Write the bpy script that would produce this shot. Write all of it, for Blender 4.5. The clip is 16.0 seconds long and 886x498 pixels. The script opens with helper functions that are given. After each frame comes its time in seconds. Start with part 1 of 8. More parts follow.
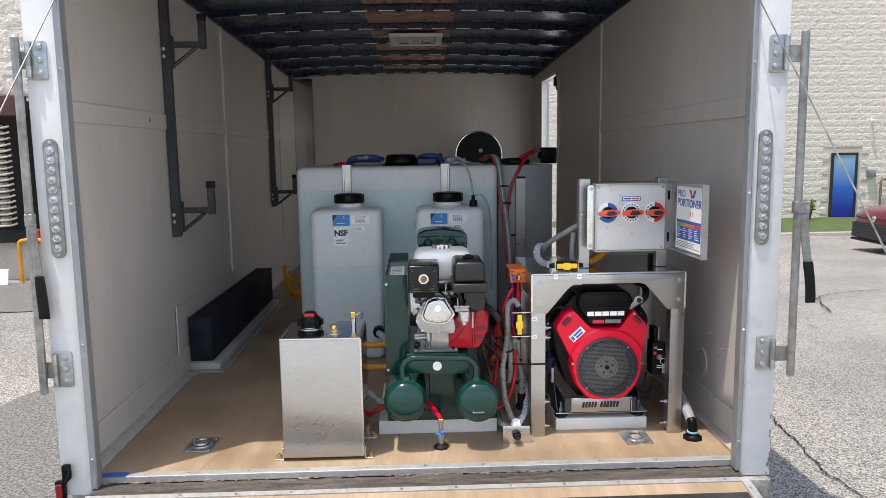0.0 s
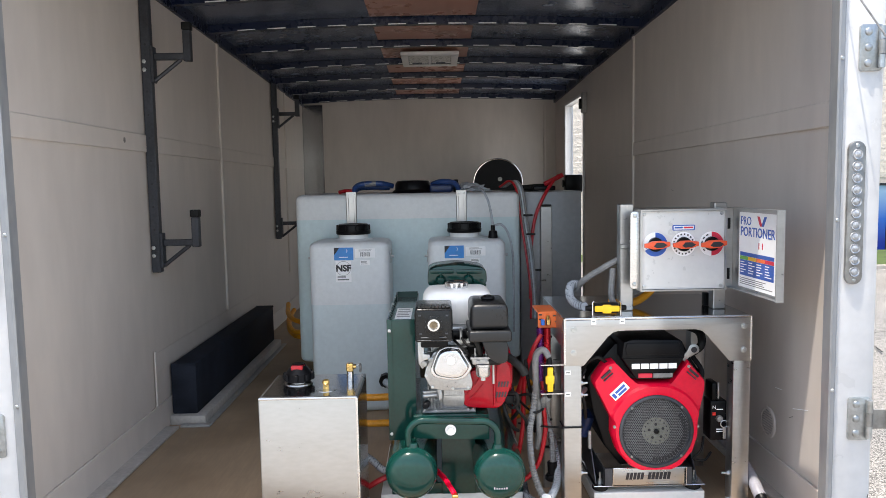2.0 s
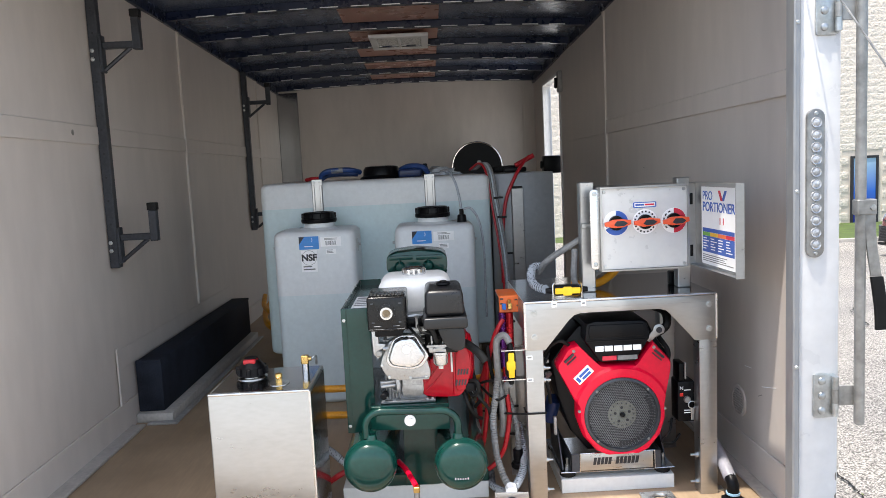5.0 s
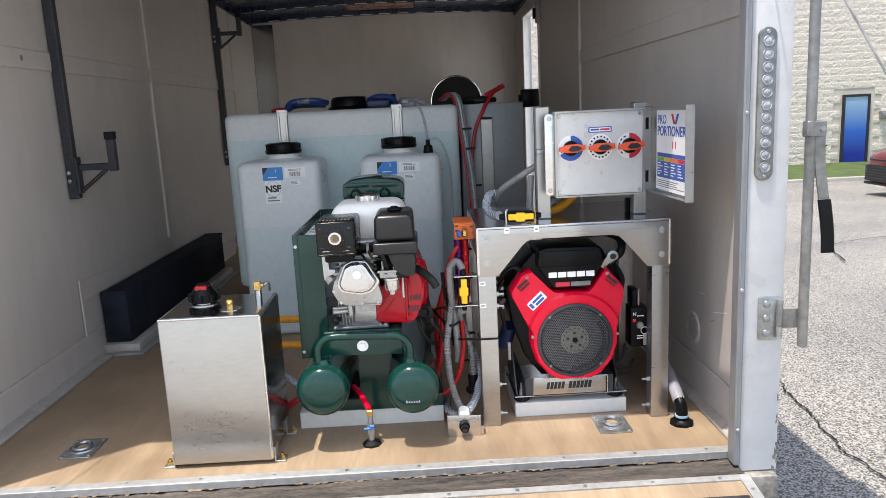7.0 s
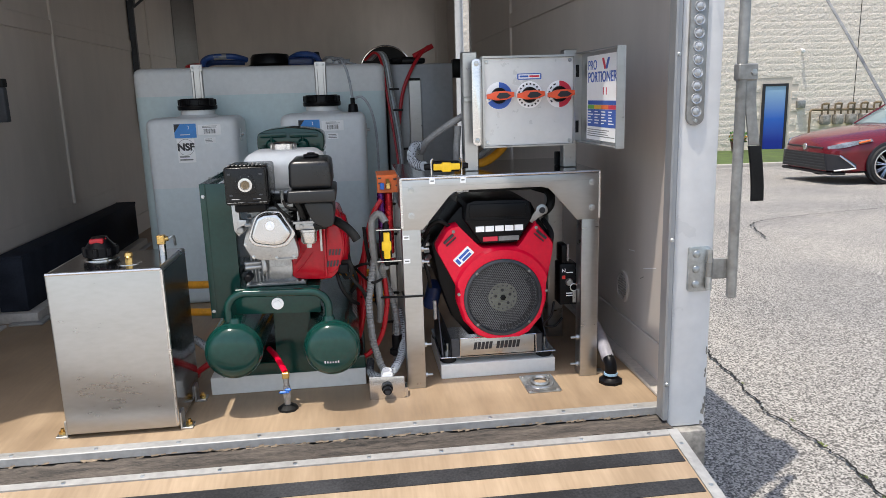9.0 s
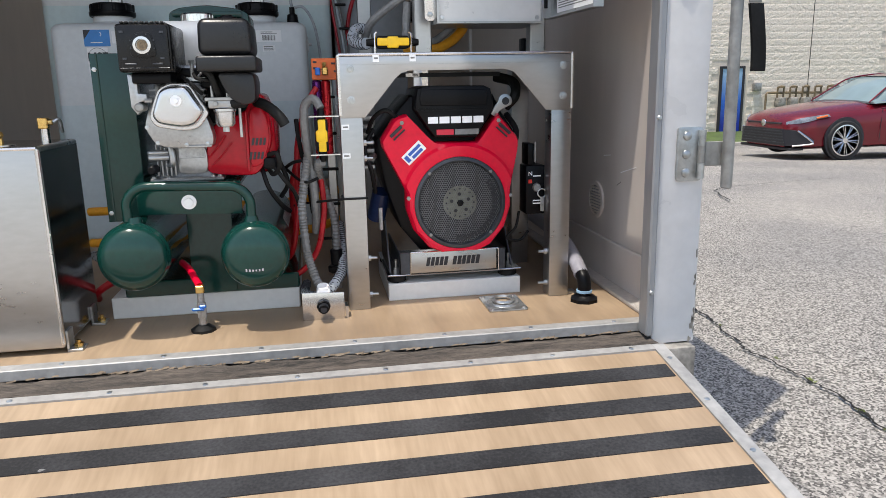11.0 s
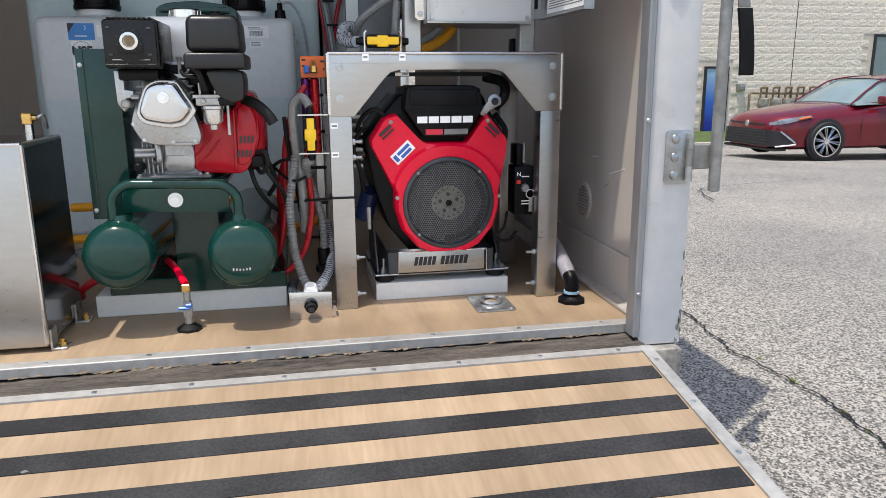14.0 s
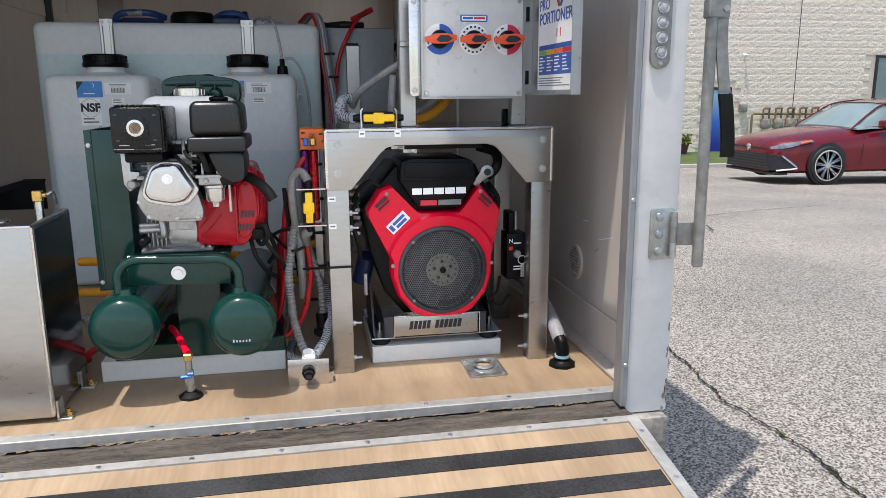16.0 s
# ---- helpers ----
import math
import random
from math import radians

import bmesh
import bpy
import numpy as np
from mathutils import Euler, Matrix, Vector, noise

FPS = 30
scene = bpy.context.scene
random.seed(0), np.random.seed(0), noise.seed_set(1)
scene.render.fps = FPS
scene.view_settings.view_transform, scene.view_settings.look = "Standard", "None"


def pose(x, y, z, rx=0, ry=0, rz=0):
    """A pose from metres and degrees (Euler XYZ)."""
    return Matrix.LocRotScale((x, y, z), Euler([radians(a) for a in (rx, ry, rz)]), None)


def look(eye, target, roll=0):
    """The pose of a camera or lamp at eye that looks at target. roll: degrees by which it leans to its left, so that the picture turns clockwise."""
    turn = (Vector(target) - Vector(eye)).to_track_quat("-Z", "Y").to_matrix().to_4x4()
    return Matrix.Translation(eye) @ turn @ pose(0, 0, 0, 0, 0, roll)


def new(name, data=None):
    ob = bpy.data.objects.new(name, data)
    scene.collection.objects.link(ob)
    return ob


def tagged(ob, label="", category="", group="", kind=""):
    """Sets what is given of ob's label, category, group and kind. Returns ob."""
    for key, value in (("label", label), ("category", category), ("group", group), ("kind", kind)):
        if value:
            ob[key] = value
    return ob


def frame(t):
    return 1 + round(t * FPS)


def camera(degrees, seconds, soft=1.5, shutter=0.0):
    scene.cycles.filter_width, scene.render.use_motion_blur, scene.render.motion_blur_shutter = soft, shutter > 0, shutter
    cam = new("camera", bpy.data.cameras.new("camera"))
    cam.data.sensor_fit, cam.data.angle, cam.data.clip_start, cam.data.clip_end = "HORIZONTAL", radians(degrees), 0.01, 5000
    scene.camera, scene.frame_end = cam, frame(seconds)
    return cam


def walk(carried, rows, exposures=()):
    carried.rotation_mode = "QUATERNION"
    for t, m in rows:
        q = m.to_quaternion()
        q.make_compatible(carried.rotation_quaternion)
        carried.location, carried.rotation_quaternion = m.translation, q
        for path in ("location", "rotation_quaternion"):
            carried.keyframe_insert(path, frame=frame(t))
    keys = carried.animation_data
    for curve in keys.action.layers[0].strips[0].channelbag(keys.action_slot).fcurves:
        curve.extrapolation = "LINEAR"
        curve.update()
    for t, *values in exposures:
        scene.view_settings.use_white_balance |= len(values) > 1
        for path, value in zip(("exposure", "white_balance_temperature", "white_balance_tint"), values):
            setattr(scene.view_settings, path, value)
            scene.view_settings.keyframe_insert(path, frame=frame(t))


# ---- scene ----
cam = camera(62.8, 16.0, soft=0.8)
PATH = [
    (0, (0.073, 0.04, 1.138), (0.142, 2.021, 0.871), -0.8),
    (0.5, (0.181, 0.186, 1.136), (0.226, 2.17, 0.89), -0.8),
    (1, (0.207, 0.292, 1.117), (0.235, 2.279, 0.895), -0.8),
    (1.5, (0.126, 0.41, 1.106), (0.146, 2.4, 0.914), -0.8),
    (2, (0.102, 0.499, 1.096), (0.122, 2.492, 0.92), -1.0),
    (2.5, (0.172, 0.523, 1.094), (0.177, 2.515, 0.922), -1.4),
    (3, (0.197, 0.538, 1.09), (0.187, 2.529, 0.91), -1.7),
    (3.5, (0.206, 0.559, 1.085), (0.19, 2.55, 0.888), -1.9),
    (4, (0.216, 0.582, 1.083), (0.216, 2.572, 0.878), -2.1),
    (6.3, (0.328, 0.556, 1.06), (0.375, 2.537, 0.785), -3.2),
    (6.5, (0.35, 0.56, 1.049), (0.38, 2.538, 0.752), -3.1),
    (7, (0.356, 0.579, 1.023), (0.399, 2.544, 0.65), -2.8),
    (7.5, (0.36, 0.605, 0.99), (0.421, 2.556, 0.558), -2.5),
    (8, (0.362, 0.611, 0.978), (0.457, 2.555, 0.517), -2.0),
    (8.5, (0.369, 0.631, 0.96), (0.51, 2.573, 0.503), -1.9),
    (9, (0.389, 0.678, 0.897), (0.612, 2.622, 0.481), -1.7),
    (9.5, (0.424, 0.821, 0.835), (0.76, 2.759, 0.47), -1.6),
    (10, (0.436, 0.909, 0.686), (0.773, 2.849, 0.336), -1.4),
    (10.2, (0.442, 0.919, 0.62), (0.766, 2.859, 0.254), -1.2),
    (12.3, (0.447, 0.953, 0.573), (0.797, 2.86, 0.08), -1.2),
    (12.5, (0.443, 0.951, 0.578), (0.794, 2.86, 0.093), -1.2),
    (13, (0.431, 0.951, 0.585), (0.786, 2.862, 0.113), -1.0),
    (13.5, (0.43, 0.949, 0.592), (0.793, 2.861, 0.13), -0.7),
    (14, (0.437, 0.947, 0.593), (0.809, 2.858, 0.139), -0.4),
    (14.5, (0.443, 0.947, 0.61), (0.823, 2.86, 0.165), -0.1),
    (15, (0.445, 0.945, 0.637), (0.82, 2.861, 0.201), 0.1),
    (15.5, (0.455, 0.931, 0.682), (0.822, 2.85, 0.257), -0.0),
    (16, (0.46, 0.911, 0.744), (0.822, 2.834, 0.33), -0.4),
]
EXPOSURES = [(t, s, 6680, 9) for t, s in ((0, 0.65), (1.5, 0.97), (3.5, 1.13), (6.3, 1.02), (7, 0.84), (9, 0.6), (10, 0.52), (12.5, 0.49), (16, 0.53))]
walk(cam, [(t, look(eye, target, roll)) for t, eye, target, roll in PATH], EXPOSURES)

# ---- light ----
SUN_WAY = Vector((0.23, 0.17, -1.0)).normalized()
world = bpy.data.worlds.new("sky")
scene.world = world
world.use_nodes = True
wn = world.node_tree
sky = wn.nodes.new("ShaderNodeTexSky")
sky.sky_type = "NISHITA"
sky.sun_disc = False
sky.sun_elevation = math.asin(-SUN_WAY.z)
sky.sun_rotation = math.atan2(-SUN_WAY.x, -SUN_WAY.y)
sky.air_density, sky.dust_density = 1.0, 2.0
wn.links.new(sky.outputs[0], wn.nodes["Background"].inputs[0])
wn.nodes["Background"].inputs[1].default_value = 0.15
sun_data = bpy.data.lights.new("sun", "SUN")
sun_data.energy, sun_data.angle, sun_data.color = 2.9, radians(0.6), (1.0, 0.95, 0.88)
sun = new("sun", sun_data)
sun.matrix_world = look((-3, -3, 12), tuple(Vector((-3, -3, 12)) + SUN_WAY))

# added area lamp in the rear opening, strengthens the skylight to brighten the interior
door_light = bpy.data.lights.new("rear_opening_fill", "AREA")
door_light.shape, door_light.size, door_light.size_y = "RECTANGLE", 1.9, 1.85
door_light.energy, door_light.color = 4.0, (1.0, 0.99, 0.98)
rear_fill = new("rear_opening_fill", door_light)
rear_fill.matrix_world = look((-0.07, 2.46, 0.98), (-0.75, 5.0, 0.98))

# added area lamp in the open side door, strengthens the skylight at the back
side_light = bpy.data.lights.new("side_door_fill", "AREA")
side_light.shape, side_light.size, side_light.size_y = "RECTANGLE", 0.70, 1.65
side_light.energy, side_light.color = 2.2, (1.0, 0.985, 0.97)
side_fill = new("side_door_fill", side_light)
side_fill.matrix_world = look((1.33, 6.655, 0.90), (-1.0, 6.655, 0.90))

# ---- mesh helpers ----
ORIGIN = {}


def box(bm, x0, x1, y0, y1, z0, z1, bev=0.0, seg=2):
    vs = bmesh.ops.create_cube(bm, size=1.0)["verts"]
    for v in vs:
        v.co = Vector((x0 + (v.co.x + 0.5) * (x1 - x0), y0 + (v.co.y + 0.5) * (y1 - y0), z0 + (v.co.z + 0.5) * (z1 - z0)))
    if bev > 0:
        es = list({e for v in vs for e in v.link_edges})
        out = bmesh.ops.bevel(bm, geom=es, offset=bev, segments=seg, profile=0.5, affect="EDGES")
        vs = list({v for f in out["faces"] for v in f.verts} | {v for v in vs if v.is_valid})
    return vs


def turn(vs, centre, rx=0, ry=0, rz=0):
    m = Matrix.Translation(centre) @ pose(0, 0, 0, rx, ry, rz) @ Matrix.Translation(-Vector(centre))
    for v in vs:
        if v.is_valid:
            v.co = m @ v.co
    return vs


def frame_axes(d):
    d = Vector(d).normalized()
    a = Vector((0, 0, 1)) if abs(d.z) < 0.9 else Vector((1, 0, 0))
    u = d.cross(a).normalized()
    return d, u, u.cross(d).normalized()


def lathe(bm, at, way, profile, seg=24):
    """Turned body: profile rows (distance along way, radius)."""
    d, u, w = frame_axes(way)
    at = Vector(at)
    rings, vs = [], []
    for s, r in profile:
        if r <= 1e-6:
            ring = [bm.verts.new(at + d * s)]
        else:
            ring = [bm.verts.new(at + d * s + (u * math.cos(2 * math.pi * k / seg) + w * math.sin(2 * math.pi * k / seg)) * r) for k in range(seg)]
        rings.append(ring)
        vs += ring
    for a, b in zip(rings, rings[1:]):
        for k in range(seg):
            k2 = (k + 1) % seg
            if len(a) == 1 and len(b) > 1:
                bm.faces.new((a[0], b[k], b[k2]))
            elif len(b) == 1 and len(a) > 1:
                bm.faces.new((a[k], b[0], a[k2]))
            elif len(a) > 1:
                bm.faces.new((a[k], b[k], b[k2], a[k2]))
    if len(rings[0]) > 1:
        bm.faces.new(rings[0])
    if len(rings[-1]) > 1:
        bm.faces.new(list(reversed(rings[-1])))
    return vs


def cyl(bm, a, b, r, r2=None, seg=20, bev=0.0):
    a, b = Vector(a), Vector(b)
    n = (b - a).length
    r2 = r if r2 is None else r2
    p = [(0, r - bev), (bev, r), (n - bev, r2), (n, r2 - bev)] if bev else [(0, r), (n, r2)]
    return lathe(bm, a, b - a, p, seg)


def smooth_line(pts, steps=6):
    pts = [Vector(p) for p in pts]
    if len(pts) < 3:
        return pts
    ext = [pts[0] * 2 - pts[1]] + pts + [pts[-1] * 2 - pts[-2]]
    out = []
    for i in range(1, len(ext) - 2):
        p0, p1, p2, p3 = ext[i - 1:i + 3]
        for k in range(steps):
            t = k / steps
            out.append(0.5 * (2 * p1 + (p2 - p0) * t + (2 * p0 - 5 * p1 + 4 * p2 - p3) * t * t + (3 * p1 - p0 - 3 * p2 + p3) * t ** 3))
    return out + [pts[-1]]


def tube(bm, pts, r, seg=10, steps=6, ribs=0.0, pitch=0.008):
    """A hose along the points; ribs: the height of its corrugation."""
    line = smooth_line(pts, steps) if steps else [Vector(p) for p in pts]
    if ribs:
        fine, acc = [], 0.0
        for a, b in zip(line, line[1:]):
            n = max(1, int((b - a).length / (pitch / 2)))
            fine += [a.lerp(b, k / n) for k in range(n)]
        line = fine + [line[-1]]
    prev = None
    u = None
    first = None
    for i, p in enumerate(line):
        d = (line[min(i + 1, len(line) - 1)] - line[max(i - 1, 0)]).normalized()
        if u is None:
            _, u, w = frame_axes(d)
        u = (u - d * u.dot(d)).normalized()
        w = d.cross(u)
        rr = r + (ribs if ribs and i % 2 else 0.0)
        ring = [bm.verts.new(p + (u * math.cos(2 * math.pi * k / seg) + w * math.sin(2 * math.pi * k / seg)) * rr) for k in range(seg)]
        if prev:
            for k in range(seg):
                bm.faces.new((prev[k], prev[(k + 1) % seg], ring[(k + 1) % seg], ring[k]))
        else:
            first = ring
        prev = ring
    bm.faces.new(list(reversed(first)))
    bm.faces.new(prev)


def prism(bm, poly, y0, y1, axis="y", bev=0.0):
    """A plate: an outline in x, z pushed from y0 to y1 (axis y), in y, z along x, or in x, y along z."""
    def at(p, q):
        return {"y": (p[0], q, p[1]), "x": (q, p[0], p[1]), "z": (p[0], p[1], q)}[axis]
    a = [bm.verts.new(at(p, y0)) for p in poly]
    b = [bm.verts.new(at(p, y1)) for p in poly]
    n = len(poly)
    fa, fb = bm.faces.new(a), bm.faces.new(list(reversed(b)))
    for k in range(n):
        bm.faces.new((a[k], b[k], b[(k + 1) % n], a[(k + 1) % n]))
    bmesh.ops.recalc_face_normals(bm, faces=list({f for v in a + b for f in v.link_faces}))
    if bev:
        es = list(fa.edges) + list(fb.edges)
        bmesh.ops.bevel(bm, geom=es, offset=bev, segments=2, profile=0.5, affect="EDGES")
    return a + b


def rounded(x0, x1, z0, z1, r, n=5):
    """Outline of a rectangle with round corners."""
    out = []
    for cx, cz, a in ((x1 - r, z1 - r, 0), (x0 + r, z1 - r, 90), (x0 + r, z0 + r, 180), (x1 - r, z0 + r, 270)):
        for k in range(n + 1):
            t = radians(a + 90 * k / n)
            out.append((cx + r * math.cos(t), cz + r * math.sin(t)))
    return out


def mesh_of(name, bm, mat, origin=Vector((0, 0, 0)), sharp=32):
    me = bpy.data.meshes.new(name)
    bmesh.ops.recalc_face_normals(bm, faces=bm.faces)
    bmesh.ops.translate(bm, verts=bm.verts, vec=-origin)
    bm.to_mesh(me)
    bm.free()
    me.polygons.foreach_set("use_smooth", [True] * len(me.polygons))
    me.set_sharp_from_angle(angle=radians(sharp))
    me.materials.append(mat)
    return me


def thing(name, base, label, category, group=""):
    ob = new(name)
    ob.empty_display_size = 0.05
    ob.location = base
    ORIGIN[ob] = Vector(base)
    return tagged(ob, label, category, group)


def part(name, bm, mat, parent, label="", sharp=32):
    ob = new(name, mesh_of(name, bm, mat, ORIGIN[parent], sharp))
    ob.parent = parent
    ORIGIN[ob] = ORIGIN[parent]
    return tagged(ob, label)


def solid(name, bm, mat, label, category, group="", kind="", base=(0, 0, 0), sharp=32):
    """A thing or a piece of the setting in one mesh."""
    ob = new(name, mesh_of(name, bm, mat, Vector(base), sharp))
    ob.location = base
    ORIGIN[ob] = Vector(base)
    return tagged(ob, label, category, group, kind)


def B():
    return bmesh.new()


def boxed(*a, **k):
    bm = bmesh.new()
    box(bm, *a, **k)
    return bm


def writing(text, size, mat, parent, place, rot=(90, 0, 0), name="lettering", align="CENTER", bold=0.0):
    """Flat raised letters; place is in the world."""
    cu = bpy.data.curves.new(name, "FONT")
    cu.body, cu.size, cu.align_x, cu.align_y, cu.extrude = text, size, align, "CENTER", 0.0004
    cu.offset = size * bold
    tmp = bpy.data.objects.new(name, cu)
    scene.collection.objects.link(tmp)
    me = bpy.data.meshes.new_from_object(tmp.evaluated_get(bpy.context.evaluated_depsgraph_get()))
    bpy.data.objects.remove(tmp)
    me.transform(pose(*place, *rot))
    me.transform(Matrix.Translation(-ORIGIN[parent]))
    me.materials.clear()
    me.materials.append(mat)
    ob = new(name, me)
    ob.parent = parent
    return ob


# ---- materials ----
def material(name, col, rough=0.5, metal=0.0, vary=0.12, scale=6.0, fine=60.0, bump=0.0, stretch=(1, 1, 1), rvary=0.12, col2=None, spec=0.5, dist=0.002, coat=0.0, patch=(0.35, 0.65)):
    m = bpy.data.materials.new(name)
    m.use_nodes = True
    nt = m.node_tree
    b = nt.nodes["Principled BSDF"]
    tc = nt.nodes.new("ShaderNodeTexCoord")
    mp = nt.nodes.new("ShaderNodeMapping")
    mp.inputs["Scale"].default_value = stretch
    nt.links.new(tc.outputs["Object"], mp.inputs[0])
    big = nt.nodes.new("ShaderNodeTexNoise")
    big.inputs["Scale"].default_value, big.inputs["Detail"].default_value = scale, 5
    sml = nt.nodes.new("ShaderNodeTexNoise")
    sml.inputs["Scale"].default_value, sml.inputs["Detail"].default_value = fine, 4
    nt.links.new(mp.outputs[0], big.inputs[0])
    nt.links.new(mp.outputs[0], sml.inputs[0])
    mixf = nt.nodes.new("ShaderNodeMath")
    mixf.operation = "MULTIPLY_ADD"
    mixf.inputs[1].default_value = 0.45
    nt.links.new(sml.outputs[0], mixf.inputs[0])
    half = nt.nodes.new("ShaderNodeMath")
    half.operation = "MULTIPLY"
    half.inputs[1].default_value = 0.55
    nt.links.new(big.outputs[0], half.inputs[0])
    nt.links.new(half.outputs[0], mixf.inputs[2])
    ramp = nt.nodes.new("ShaderNodeValToRGB")
    c2 = col2 if col2 else tuple(max(0, c * (1 + 2 * vary)) for c in col)
    c1 = col if col2 else tuple(max(0, c * (1 - 2 * vary)) for c in col)
    ramp.color_ramp.elements[0].position, ramp.color_ramp.elements[1].position = patch
    ramp.color_ramp.elements[0].color = (*c1, 1)
    ramp.color_ramp.elements[1].color = (*[min(1, c) for c in c2], 1)
    nt.links.new(mixf.outputs[0], ramp.inputs[0])
    nt.links.new(ramp.outputs[0], b.inputs["Base Color"])
    rr = nt.nodes.new("ShaderNodeMapRange")
    rr.inputs[1].default_value, rr.inputs[2].default_value = 0.3, 0.7
    rr.inputs[3].default_value, rr.inputs[4].default_value = max(0.02, rough - rvary), min(1, rough + rvary)
    nt.links.new(mixf.outputs[0], rr.inputs[0])
    nt.links.new(rr.outputs[0], b.inputs["Roughness"])
    b.inputs["Metallic"].default_value = metal
    b.inputs["Specular IOR Level"].default_value = spec
    b.inputs["Coat Weight"].default_value = coat
    b.inputs["Coat Roughness"].default_value = 0.08
    if bump:
        bp = nt.nodes.new("ShaderNodeBump")
        bp.inputs["Strength"].default_value, bp.inputs["Distance"].default_value = bump, dist
        nt.links.new(mixf.outputs[0], bp.inputs["Height"])
        nt.links.new(bp.outputs[0], b.inputs["Normal"])
    return m


